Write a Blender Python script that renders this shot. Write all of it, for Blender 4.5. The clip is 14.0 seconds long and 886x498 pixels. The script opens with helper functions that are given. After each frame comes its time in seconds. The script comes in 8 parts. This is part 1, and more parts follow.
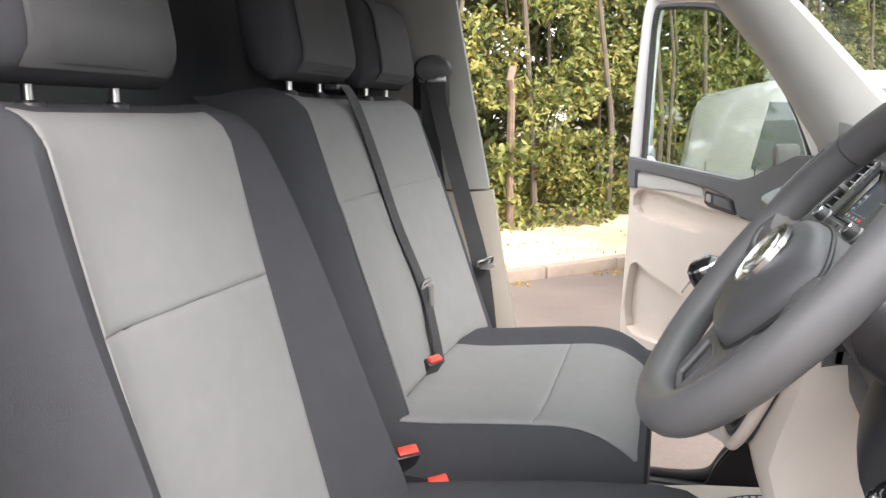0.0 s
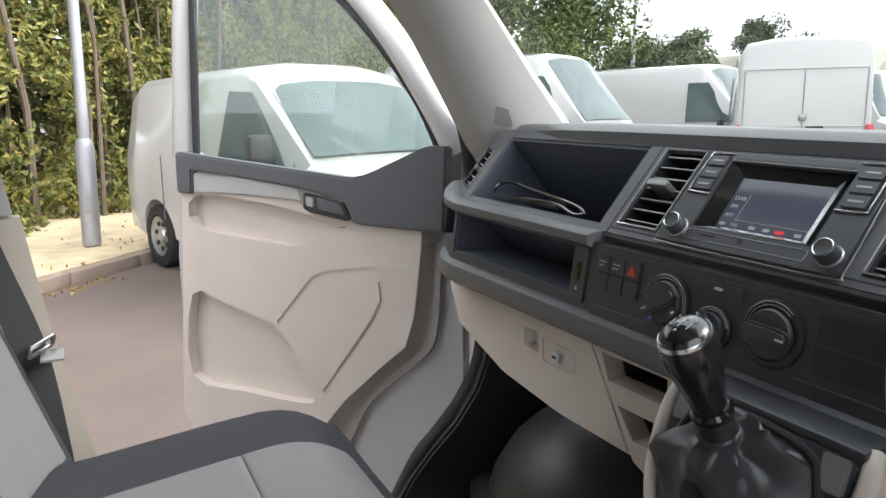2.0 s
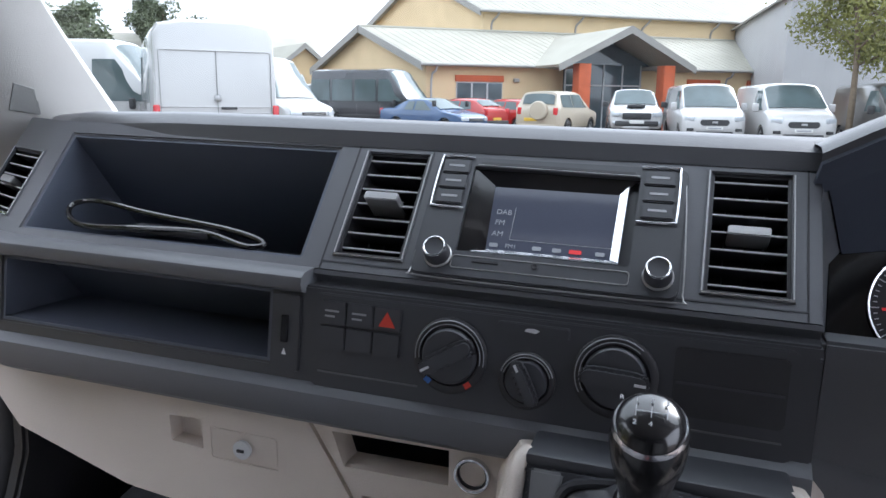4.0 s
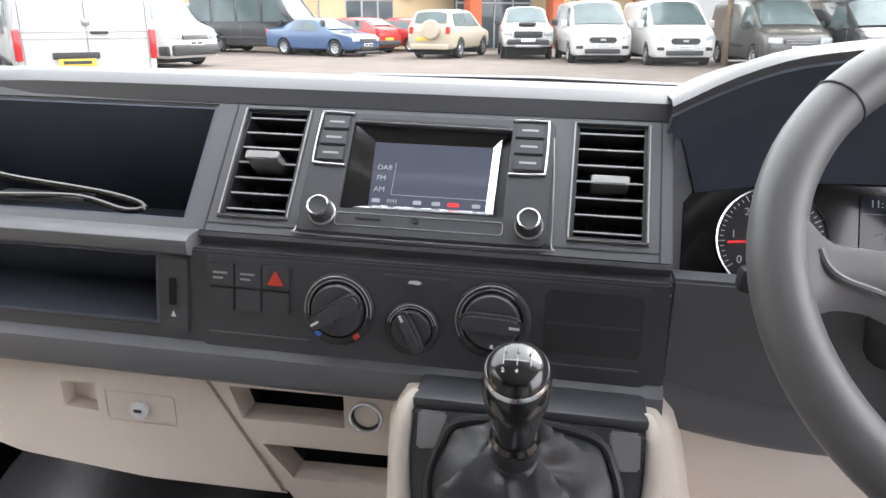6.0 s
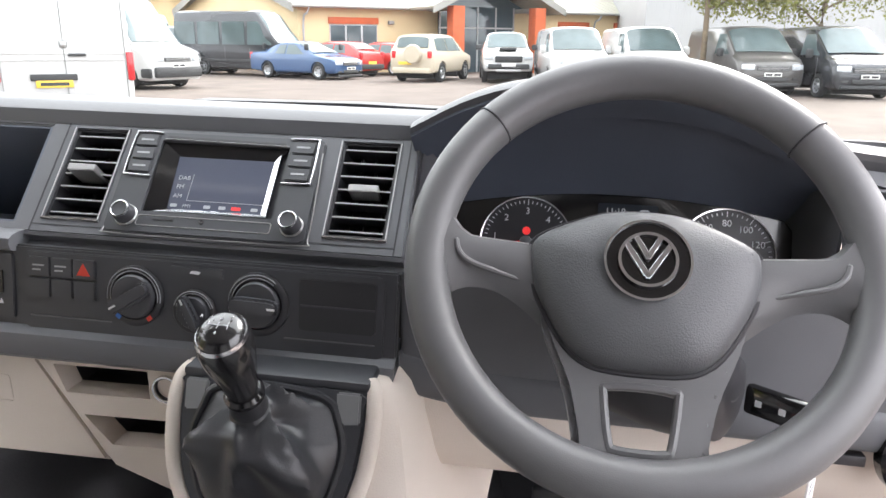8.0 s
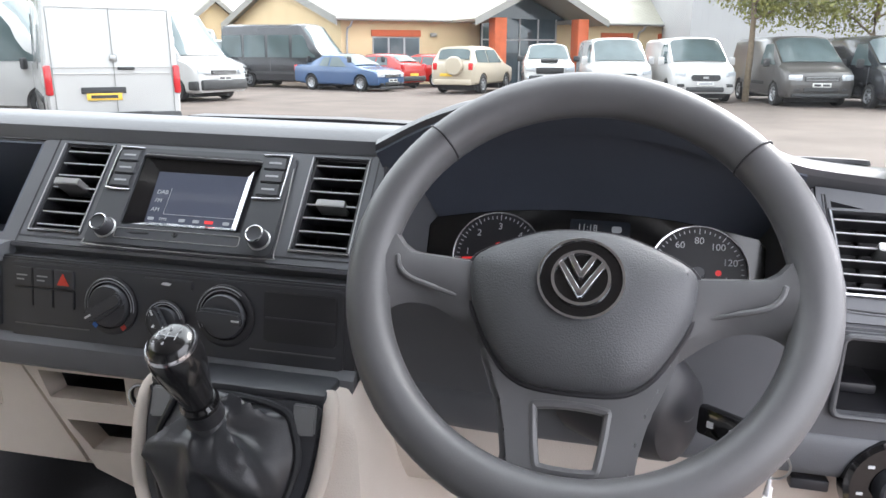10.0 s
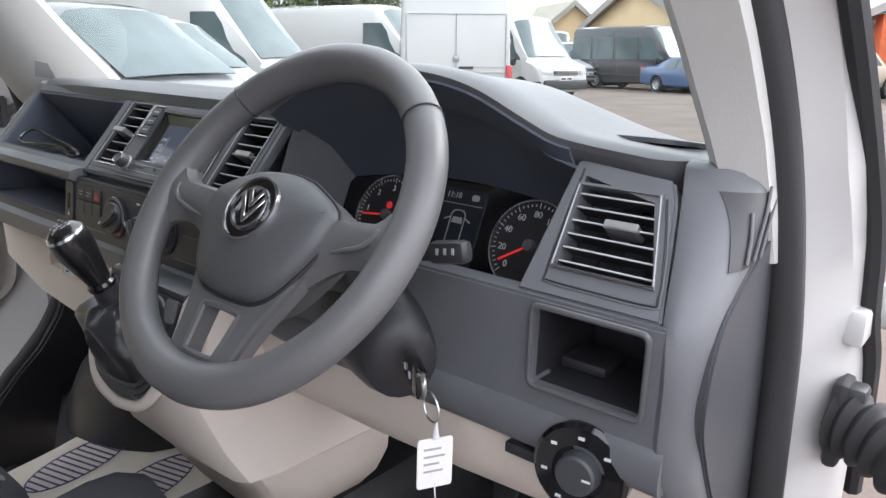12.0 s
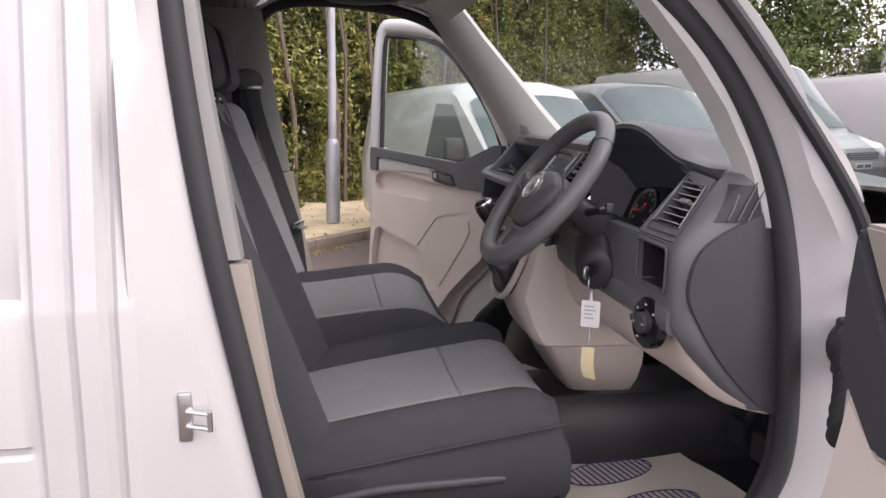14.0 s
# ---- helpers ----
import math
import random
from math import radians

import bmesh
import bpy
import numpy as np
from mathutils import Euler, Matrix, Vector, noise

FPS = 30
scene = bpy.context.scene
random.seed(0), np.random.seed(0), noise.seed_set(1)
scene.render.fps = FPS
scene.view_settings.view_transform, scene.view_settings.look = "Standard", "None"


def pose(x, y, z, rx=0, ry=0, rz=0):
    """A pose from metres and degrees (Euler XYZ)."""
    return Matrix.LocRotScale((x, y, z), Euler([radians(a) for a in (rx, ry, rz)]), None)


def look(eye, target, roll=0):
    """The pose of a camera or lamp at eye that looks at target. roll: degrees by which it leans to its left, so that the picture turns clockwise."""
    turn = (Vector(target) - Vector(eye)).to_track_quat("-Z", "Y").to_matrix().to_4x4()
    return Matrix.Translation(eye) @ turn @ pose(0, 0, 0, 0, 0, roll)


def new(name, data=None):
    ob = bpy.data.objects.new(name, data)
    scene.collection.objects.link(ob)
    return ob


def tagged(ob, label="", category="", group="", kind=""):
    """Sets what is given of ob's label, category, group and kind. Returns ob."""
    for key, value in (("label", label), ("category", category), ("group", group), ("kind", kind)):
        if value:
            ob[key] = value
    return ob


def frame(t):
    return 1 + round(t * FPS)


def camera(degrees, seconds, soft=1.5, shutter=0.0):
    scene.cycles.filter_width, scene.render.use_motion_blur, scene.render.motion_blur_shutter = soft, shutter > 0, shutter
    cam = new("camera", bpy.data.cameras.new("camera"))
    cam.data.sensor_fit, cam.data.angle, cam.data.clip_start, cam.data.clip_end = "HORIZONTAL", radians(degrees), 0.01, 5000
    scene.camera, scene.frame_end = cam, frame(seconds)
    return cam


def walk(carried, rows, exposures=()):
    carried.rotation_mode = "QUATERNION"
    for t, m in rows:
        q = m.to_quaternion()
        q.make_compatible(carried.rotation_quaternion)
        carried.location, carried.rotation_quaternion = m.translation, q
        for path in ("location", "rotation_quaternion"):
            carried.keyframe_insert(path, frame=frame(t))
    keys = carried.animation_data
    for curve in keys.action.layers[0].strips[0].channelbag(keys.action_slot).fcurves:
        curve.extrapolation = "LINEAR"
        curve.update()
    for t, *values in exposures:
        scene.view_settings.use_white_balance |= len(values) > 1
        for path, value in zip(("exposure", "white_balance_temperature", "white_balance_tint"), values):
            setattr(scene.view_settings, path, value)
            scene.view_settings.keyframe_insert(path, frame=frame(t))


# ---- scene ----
cam = camera(63.0, 14.0)
PATH = [
    (0, (1.165, -0.235, 1.44), (-0.716, -0.814, 1.083), -0.3),
    (0.5, (1.067, -0.395, 1.444), (-0.887, -0.609, 1.078), 0.0),
    (1, (0.936, -0.518, 1.436), (-1.024, -0.35, 1.072), 0.3),
    (1.5, (0.733, -0.601, 1.436), (-1.155, -0.057, 1.062), 0.5),
    (2, (0.524, -0.623, 1.413), (-1.221, 0.28, 1.041), 0.7),
    (2.5, (0.369, -0.625, 1.415), (-1.167, 0.601, 1.046), 1.0),
    (3, (0.244, -0.613, 1.421), (-1.024, 0.893, 1.073), 1.8),
    (3.5, (0.147, -0.615, 1.415), (-0.799, 1.113, 1.073), 2.1),
    (4, (0.106, -0.603, 1.417), (-0.497, 1.264, 1.027), 2.0),
    (4.2, (0.08, -0.605, 1.427), (-0.331, 1.305, 0.996), 2.2),
    (6.3, (0.152, -0.626, 1.452), (-0.15, 1.261, 0.863), 1.5),
    (6.5, (0.175, -0.643, 1.452), (-0.113, 1.249, 0.871), 1.6),
    (7, (0.251, -0.683, 1.449), (-0.029, 1.218, 0.896), 1.7),
    (7.5, (0.33, -0.705, 1.475), (0.038, 1.192, 0.911), 1.5),
    (8, (0.372, -0.714, 1.47), (0.083, 1.193, 0.943), 1.8),
    (8.2, (0.39, -0.72, 1.467), (0.091, 1.19, 0.955), 1.9),
    (10.3, (0.482, -0.698, 1.48), (0.074, 1.196, 0.984), 1.5),
    (10.5, (0.508, -0.675, 1.474), (0.118, 1.226, 0.989), 1.8),
    (11, (0.639, -0.62, 1.468), (0.049, 1.227, 0.976), 1.8),
    (11.5, (0.818, -0.56, 1.473), (-0.109, 1.136, 0.961), 1.6),
    (11.7, (0.897, -0.533, 1.496), (-0.134, 1.064, 0.875), 1.5),
    (12, (1.029, -0.559, 1.465), (-0.191, 0.938, 0.945), 1.7),
    (12.5, (1.273, -0.629, 1.464), (-0.21, 0.614, 0.955), 1.8),
    (13, (1.517, -0.696, 1.458), (-0.174, 0.242, 0.945), 1.6),
    (13.5, (1.708, -0.664, 1.469), (-0.117, -0.037, 0.947), 1.2),
    (13.8, (1.872, -0.620, 1.460), (-0.047, -0.232, 1.072), 1.0),
    (14, (1.944, -0.589, 1.464), (0.005, -0.265, 1.094), 1.0),
]
walk(cam, [(t, look(eye, target, roll)) for t, eye, target, roll in PATH],
     exposures=[(0.0, 2.7, 6650, 14), (0.5, 2.6, 6600, 14), (1.0, 2.5, 6550, 14), (1.5, 2.38, 6550, 14), (2.0, 2.25, 6450, 13), (3.0, 2.2, 6100, 16), (4.0, 2.3, 5850, 16), (6.3, 3.2, 6550, 16), (8.2, 3.2, 6550, 16),
                (10.3, 2.8, 6250, 15), (11.5, 2.55, 6150, 16), (12.0, 2.4, 6250, 15), (12.5, 2.28, 6350, 14), (13.0, 2.08, 6400, 14), (13.5, 1.92, 6450, 14), (14.0, 1.6, 6650, 24)])

# ---- world ----
world = bpy.data.worlds.new("sky")
scene.world = world
world.use_nodes = True
wn, wl = world.node_tree.nodes, world.node_tree.links
sky = wn.new("ShaderNodeTexSky")
sky.sky_type = "NISHITA"
sky.sun_disc = False
sky.sun_elevation, sky.sun_rotation = radians(38), radians(38)
sky.air_density, sky.dust_density, sky.ozone_density = 1.0, 6.0, 1.0
# an even layer of cloud: the sky's colour is mixed with its own grey
grey = wn.new("ShaderNodeHueSaturation")
grey.inputs["Saturation"].default_value = 0.18
grey.inputs["Value"].default_value = 1.0
cloud_co = wn.new("ShaderNodeTexCoord")
cloud = wn.new("ShaderNodeTexNoise")
cloud.inputs["Scale"].default_value = 2.2
cloud.inputs["Detail"].default_value = 6.0
cloud_mix = wn.new("ShaderNodeMixRGB")
cloud_mix.inputs[2].default_value = (6.3, 6.5, 6.7, 1)
cloud_mix.inputs[0].default_value = 0.8
cloud_mul = wn.new("ShaderNodeMixRGB")
cloud_mul.blend_type = "MULTIPLY"
cloud_mul.inputs[0].default_value = 0.10
wl.new(sky.outputs[0], grey.inputs["Color"])
wl.new(grey.outputs[0], cloud_mix.inputs[1])
wl.new(cloud_co.outputs["Generated"], cloud.inputs["Vector"])
wl.new(cloud_mix.outputs[0], cloud_mul.inputs[1])
wl.new(cloud.outputs["Fac"], cloud_mul.inputs[2])
# an overcast sky is about three times as bright overhead as at the horizon
split = wn.new("ShaderNodeSeparateXYZ")
rise = wn.new("ShaderNodeMapRange")
rise.inputs["From Min"].default_value, rise.inputs["From Max"].default_value = 0.0, 1.0
rise.inputs["To Min"].default_value, rise.inputs["To Max"].default_value = 0.90, 1.15
dome = wn.new("ShaderNodeVectorMath")
dome.operation = "SCALE"
wl.new(cloud_co.outputs["Generated"], split.inputs[0])
wl.new(split.outputs["Z"], rise.inputs["Value"])
wl.new(cloud_mul.outputs[0], dome.inputs[0])
wl.new(rise.outputs[0], dome.inputs["Scale"])
wl.new(dome.outputs[0], wn["Background"].inputs["Color"])
wn["Background"].inputs["Strength"].default_value = 0.112

sun = new("sun", bpy.data.lights.new("sun", "SUN"))
sun.data.energy, sun.data.angle, sun.data.color = 0.65, radians(32), (1.0, 0.96, 0.91)
sun.matrix_world = look((7.5, 9.5, 9.4), (0, 0, 0))

# ---- materials ----
def mat(name, rgb, rough=0.6, metal=0.0, vary=0.12, scale=8.0, bump=0.0, grain=400.0, coat=0.0, spec=0.5, rgb2=None, per=0.0, detail=6.0):
    """A surface with a base colour that varies at two scales, and fine relief."""
    m = bpy.data.materials.new(name)
    m.use_nodes = True
    n, l = m.node_tree.nodes, m.node_tree.links
    b = n["Principled BSDF"]
    b.inputs["Roughness"].default_value, b.inputs["Metallic"].default_value = rough, metal
    b.inputs["Coat Weight"].default_value = coat
    b.inputs["Coat Roughness"].default_value = 0.05
    b.inputs["Specular IOR Level"].default_value = spec
    co = n.new("ShaderNodeTexCoord")
    big = n.new("ShaderNodeTexNoise")
    big.inputs["Scale"].default_value, big.inputs["Detail"].default_value = scale, detail
    l.new(co.outputs["Object"], big.inputs["Vector"])
    fine = n.new("ShaderNodeTexNoise")
    fine.inputs["Scale"].default_value, fine.inputs["Detail"].default_value = grain, 3
    l.new(co.outputs["Object"], fine.inputs["Vector"])
    add = n.new("ShaderNodeMath")
    add.operation = "MULTIPLY_ADD"
    add.inputs[1].default_value = 0.35
    l.new(fine.outputs["Fac"], add.inputs[0])
    l.new(big.outputs["Fac"], add.inputs[2])
    ramp = n.new("ShaderNodeMapRange")
    ramp.inputs["From Min"].default_value, ramp.inputs["From Max"].default_value = 0.35, 1.0
    l.new(add.outputs[0], ramp.inputs["Value"])
    mix = n.new("ShaderNodeMixRGB")
    lo = tuple(c * (1 - vary) for c in rgb) if rgb2 is None else rgb
    hi = tuple(min(1, c * (1 + vary)) for c in rgb) if rgb2 is None else rgb2
    mix.inputs[1].default_value, mix.inputs[2].default_value = (*lo, 1), (*hi, 1)
    l.new(ramp.outputs[0], mix.inputs[0])
    last = mix.outputs[0]
    if per:
        info = n.new("ShaderNodeObjectInfo")
        geo = n.new("ShaderNodeNewGeometry")
        both = n.new("ShaderNodeMath")
        both.operation = "ADD"
        l.new(info.outputs["Random"], both.inputs[0])
        l.new(geo.outputs["Random Per Island"], both.inputs[1])
        hsv = n.new("ShaderNodeHueSaturation")
        rng = n.new("ShaderNodeMapRange")
        rng.inputs["From Max"].default_value = 2.0
        rng.inputs["To Min"].default_value, rng.inputs["To Max"].default_value = 1 - per, 1 + per
        l.new(both.outputs[0], rng.inputs["Value"])
        l.new(rng.outputs[0], hsv.inputs["Value"])
        l.new(last, hsv.inputs["Color"])
        last = hsv.outputs[0]
    l.new(last, b.inputs["Base Color"])
    if bump:
        bu = n.new("ShaderNodeBump")
        bu.inputs["Strength"].default_value, bu.inputs["Distance"].default_value = bump, 0.002
        l.new(fine.outputs["Fac"], bu.inputs["Height"])
        l.new(bu.outputs[0], b.inputs["Normal"])
    return m


def glass(name, rgb=(0.9, 0.95, 0.93), alpha=0.12, rough=0.02):
    """Thin pane: mostly clear, with a glossy skin."""
    m = bpy.data.materials.new(name)
    m.use_nodes = True
    n, l = m.node_tree.nodes, m.node_tree.links
    n.remove(n["Principled BSDF"])
    tr, gl, mx = n.new("ShaderNodeBsdfTransparent"), n.new("ShaderNodeBsdfGlossy"), n.new("ShaderNodeMixShader")
    tr.inputs["Color"].default_value = (*rgb, 1)
    gl.inputs["Roughness"].default_value = rough
    mx.inputs[0].default_value = alpha
    l.new(tr.outputs[0], mx.inputs[1])
    l.new(gl.outputs[0], mx.inputs[2])
    l.new(mx.outputs[0], n["Material Output"].inputs["Surface"])
    return m


def glow(name, rgb, strength):
    m = mat(name, rgb, 0.4)
    b = m.node_tree.nodes["Principled BSDF"]
    b.inputs["Emission Color"].default_value, b.inputs["Emission Strength"].default_value = (*rgb, 1), strength
    return m


M_DASH = mat("dash_plastic", (0.114, 0.118, 0.128), 0.45, vary=0.08, scale=14, bump=0.14, grain=900)
M_DASHLO = mat("dash_dark_panel", (0.048, 0.050, 0.057), 0.45, vary=0.08, scale=14, bump=0.10, grain=900)
M_PAD = mat("dash_top_pad", (0.088, 0.090, 0.097), 0.36, vary=0.10, scale=9, bump=0.18, grain=800)
M_BLACK = mat("black_plastic", (0.028, 0.028, 0.032), 0.42, vary=0.15, scale=20)
M_GLOSS = mat("gloss_black", (0.008, 0.008, 0.009), 0.12, vary=0.1, coat=0.4)
M_CHROME = mat("satin_chrome", (0.72, 0.73, 0.75), 0.18, 1.0, vary=0.05)
M_BEIGE = mat("beige_plastic", (0.70, 0.625, 0.56), 0.6, vary=0.05, scale=7, bump=0.3, grain=700)
M_GREYTRIM = mat("pillar_trim", (0.49, 0.485, 0.465), 0.65, vary=0.06, scale=9, bump=0.3, grain=700)
M_CLOTH = mat("grey_cloth", (0.245, 0.245, 0.249), 0.95, vary=0.04, scale=30, bump=0.7, grain=1500, spec=0.15)
M_CLOTHD = mat("dark_cloth", (0.060, 0.062, 0.069), 0.95, vary=0.06, scale=30, bump=0.7, grain=1500, spec=0.15)
M_WHEEL = mat("wheel_rubber", (0.126, 0.126, 0.130), 0.36, vary=0.10, scale=16, bump=0.13, grain=1300)
M_HUB = mat("airbag_plastic", (0.085, 0.087, 0.093), 0.42, vary=0.08, scale=16, bump=0.25, grain=700)
M_LEATHER = mat("gaiter_vinyl", (0.034, 0.035, 0.039), 0.30, vary=0.15, scale=25, bump=0.12, grain=600)
M_BELT = mat("belt_webbing", (0.030, 0.031, 0.034), 0.7, vary=0.12, bump=0.6, grain=900)
M_KNOB = mat("knob_black", (0.012, 0.012, 0.013), 0.22, vary=0.1, coat=0.6)
M_TRAY = mat("tray_lining", (0.085, 0.098, 0.128), 0.6, vary=0.08, scale=12, bump=0.3, grain=700)
M_FACE = mat("radio_face", (0.060, 0.063, 0.070), 0.38, vary=0.06, scale=14)
M_CLIP = mat("satin_clip", (0.30, 0.305, 0.31), 0.35, 0.5, vary=0.05)
M_CLOTHM = mat("mid_grey_cloth", (0.095, 0.096, 0.10), 0.95, vary=0.05, scale=30, bump=0.7, grain=1500, spec=0.15)
M_SEAM = mat("shut_gap", (0.16, 0.16, 0.16), 0.7)
M_STEEL = mat("bright_steel", (0.62, 0.62, 0.62), 0.28, 1.0)
M_RED = mat("red_plastic", (0.62, 0.05, 0.03), 0.45)
M_WHITE = mat("white_paint", (0.51, 0.505, 0.50), 0.25, vary=0.03, scale=2.5, coat=0.6)
M_RUBBER = mat("black_rubber", (0.024, 0.024, 0.026), 0.7, vary=0.2)
M_MAT = mat("rubber_floor", (0.032, 0.032, 0.035), 0.40, vary=0.35, scale=6, bump=0.25, grain=300)
M_PAPER = mat("mat_paper", (0.62, 0.57, 0.49), 0.85, vary=0.08, scale=9, bump=0.3, grain=200)
M_LINE = mat("print_ink", (0.05, 0.045, 0.16), 0.8)
M_INK = mat("white_print", (0.65, 0.66, 0.68), 0.6)
M_GLASS = glass("windscreen_glass", (0.74, 0.785, 0.765), 0.05)
M_TINT = mat("vehicle_glass", (0.085, 0.115, 0.12), 0.06, vary=0.35, scale=1.2, spec=0.55)
M_TYRE = mat("tyre_rubber", (0.018, 0.018, 0.019), 0.8, vary=0.2)
M_RIM = mat("wheel_rim", (0.42, 0.43, 0.45), 0.35, 0.8)
M_LAMP = mat("headlamp_glass", (0.62, 0.66, 0.70), 0.08, 0.3, vary=0.2, scale=6)
M_TAIL = mat("tail_lamp", (0.55, 0.02, 0.025), 0.2, coat=0.5)
M_PLATEY = mat("rear_plate", (0.80, 0.52, 0.06), 0.5)
M_PLATEW = mat("front_plate", (0.74, 0.74, 0.72), 0.5)

# the beige trim with a hollow's shade put into its colour
M_BEIGESH = mat("beige_shaded", (0.36, 0.33, 0.30), 0.6, vary=0.05)
M_GREYTRIM2 = mat("speaker_grille", (0.30, 0.305, 0.30), 0.8, vary=0.2, bump=0.8, grain=1200)
M_GLASSD = glass("side_glass", (0.80, 0.86, 0.83), 0.07)
M_INKD = mat("dim_print", (0.34, 0.35, 0.37), 0.6)
M_BLUE = mat("blue_print", (0.05, 0.16, 0.5), 0.6)
M_SLAT = mat("vent_slat", (0.12, 0.122, 0.13), 0.30, vary=0.05)
M_TAB = mat("vent_tab_metal", (0.42, 0.42, 0.42), 0.3, 0.7)
M_SCREEN = glow("screen_glass", (0.05, 0.057, 0.078), 0.10)
M_SCREEN.node_tree.nodes["Principled BSDF"].inputs["Roughness"].default_value = 0.07
M_PILLU = mat("belt_pillar_trim", (0.23, 0.228, 0.22), 0.65, vary=0.06, scale=9, bump=0.3, grain=700)
M_PILLB = mat("lower_pillar_trim", (0.29, 0.26, 0.225), 0.65, vary=0.06, scale=9, bump=0.3, grain=700)
M_DISP = mat("driver_display", (0.020, 0.024, 0.032), 0.1, vary=0.1)
# pale grey for highlights drawn as lines along vent edges
M_GLINT = mat("slat_edge", (0.46, 0.465, 0.475), 0.4, vary=0.05)
M_UI = glow("screen_white", (0.30, 0.32, 0.34), 0.03)
M_UIRED = glow("screen_red", (0.60, 0.03, 0.03), 0.10)

# ---- shapes ----
V = Vector


def part(name, bm, material, parent, label="", smooth=True):
    me = bpy.data.meshes.new(name)
    bmesh.ops.recalc_face_normals(bm, faces=bm.faces)
    bm.to_mesh(me)
    bm.free()
    for p in me.polygons:
        p.use_smooth = smooth
    if smooth:
        me.set_sharp_from_angle(angle=radians(38))
    for m in material if isinstance(material, (list, tuple)) else [material]:
        me.materials.append(m)
    ob = new(name, me)
    ob.parent = parent
    if label:
        ob["label"] = label
    return ob


def thing(name, label, category, m=None, group="", kind=""):
    ob = new(name)
    ob.empty_display_size = 0.1
    ob.matrix_world = m or Matrix()
    return tagged(ob, label, category, group, kind)


def box(c, s, r=0.0, m=None, seg=2):
    """A box with centre c and size s, its edges rounded by r."""
    bm = bmesh.new()
    bmesh.ops.create_cube(bm, size=1)
    bmesh.ops.transform(bm, matrix=Matrix.Diagonal((*s, 1)), verts=bm.verts)
    if r:
        bmesh.ops.bevel(bm, geom=bm.edges[:], offset=r, segments=seg, affect="EDGES", profile=0.5)
    bmesh.ops.transform(bm, matrix=(m or Matrix()) @ Matrix.Translation(c) if m else Matrix.Translation(c), verts=bm.verts)
    return bm


def turned(profile, m=None, n=32):
    """A turned body round the local z axis: profile of (radius, height)."""
    bm = bmesh.new()
    rings = []
    for r, h in profile:
        rings.append([bm.verts.new((r * math.cos(a), r * math.sin(a), h)) for a in [2 * math.pi * k / n for k in range(n)]])
    for a, b in zip(rings, rings[1:]):
        for k in range(n):
            bm.faces.new((a[k], a[(k + 1) % n], b[(k + 1) % n], b[k]))
    if len(profile) == 2 or profile[0][0] < 0.003:
        bm.faces.new(rings[0][::-1])
        bm.faces.new(rings[-1])
    else:
        for k in range(n):
            bm.faces.new((rings[-1][k], rings[-1][(k + 1) % n], rings[0][(k + 1) % n], rings[0][k]))
    if m:
        bmesh.ops.transform(bm, matrix=m, verts=bm.verts)
    bmesh.ops.remove_doubles(bm, verts=bm.verts, dist=1e-5)
    return bm


def loft(rows, closed=False, caps=False, thick=0.0):
    """A skin over rows of points; closed: each row is a ring; thick: a slab of that thickness."""
    bm = bmesh.new()
    vs = [[bm.verts.new(p) for p in r] for r in rows]
    n = len(vs[0])
    for a, b in zip(vs, vs[1:]):
        for k in range(n if closed else n - 1):
            bm.faces.new((a[k], a[(k + 1) % n], b[(k + 1) % n], b[k]))
    if caps:
        bm.faces.new(vs[0][::-1])
        bm.faces.new(vs[-1])
    bmesh.ops.recalc_face_normals(bm, faces=bm.faces)
    if thick:
        bmesh.ops.solidify(bm, geom=bm.faces[:], thickness=thick)
    return bm


def smooth_line(pts, n=6, closed=False):
    """A smooth curve through points."""
    pts = [V(p) for p in pts]
    out, k = [], len(pts)
    for i in range(k if closed else k - 1):
        if closed:
            a, b, c, d = (pts[(i + j) % k] for j in (-1, 0, 1, 2))
        else:
            a, b, c, d = pts[max(i - 1, 0)], pts[i], pts[i + 1], pts[min(i + 2, k - 1)]
        for s in range(n):
            t = s / n
            out.append(0.5 * (2 * b + (c - a) * t + (2 * a - 5 * b + 4 * c - d) * t * t + (3 * b - a - 3 * c + d) * t ** 3))
    if not closed:
        out.append(pts[-1])
    return out


def tube(pts, r, n=10, closed=False, flat=1.0, up=(0, 0, 1)):
    """A tube of radius r (a number or one for each point) along points."""
    pts = [V(p) for p in pts]
    k = len(pts)
    rows = []
    for i, p in enumerate(pts):
        d = (pts[(i + 1) % k] - pts[i - 1]) if closed else pts[min(i + 1, k - 1)] - pts[max(i - 1, 0)]
        d.normalize()
        s = d.cross(V(up))
        s = s.normalized() if s.length > 1e-4 else d.cross(V((1, 0, 0))).normalized()
        u = s.cross(d)
        rr = r[i] if isinstance(r, (list, tuple)) else r
        rows.append([p + s * rr * math.cos(a) + u * rr * flat * math.sin(a) for a in [2 * math.pi * j / n for j in range(n)]])
    if closed:
        rows.append(rows[0])
        bm = loft(rows, True)
        bmesh.ops.remove_doubles(bm, verts=bm.verts, dist=1e-6)
        return bm
    return loft(rows, True, True)


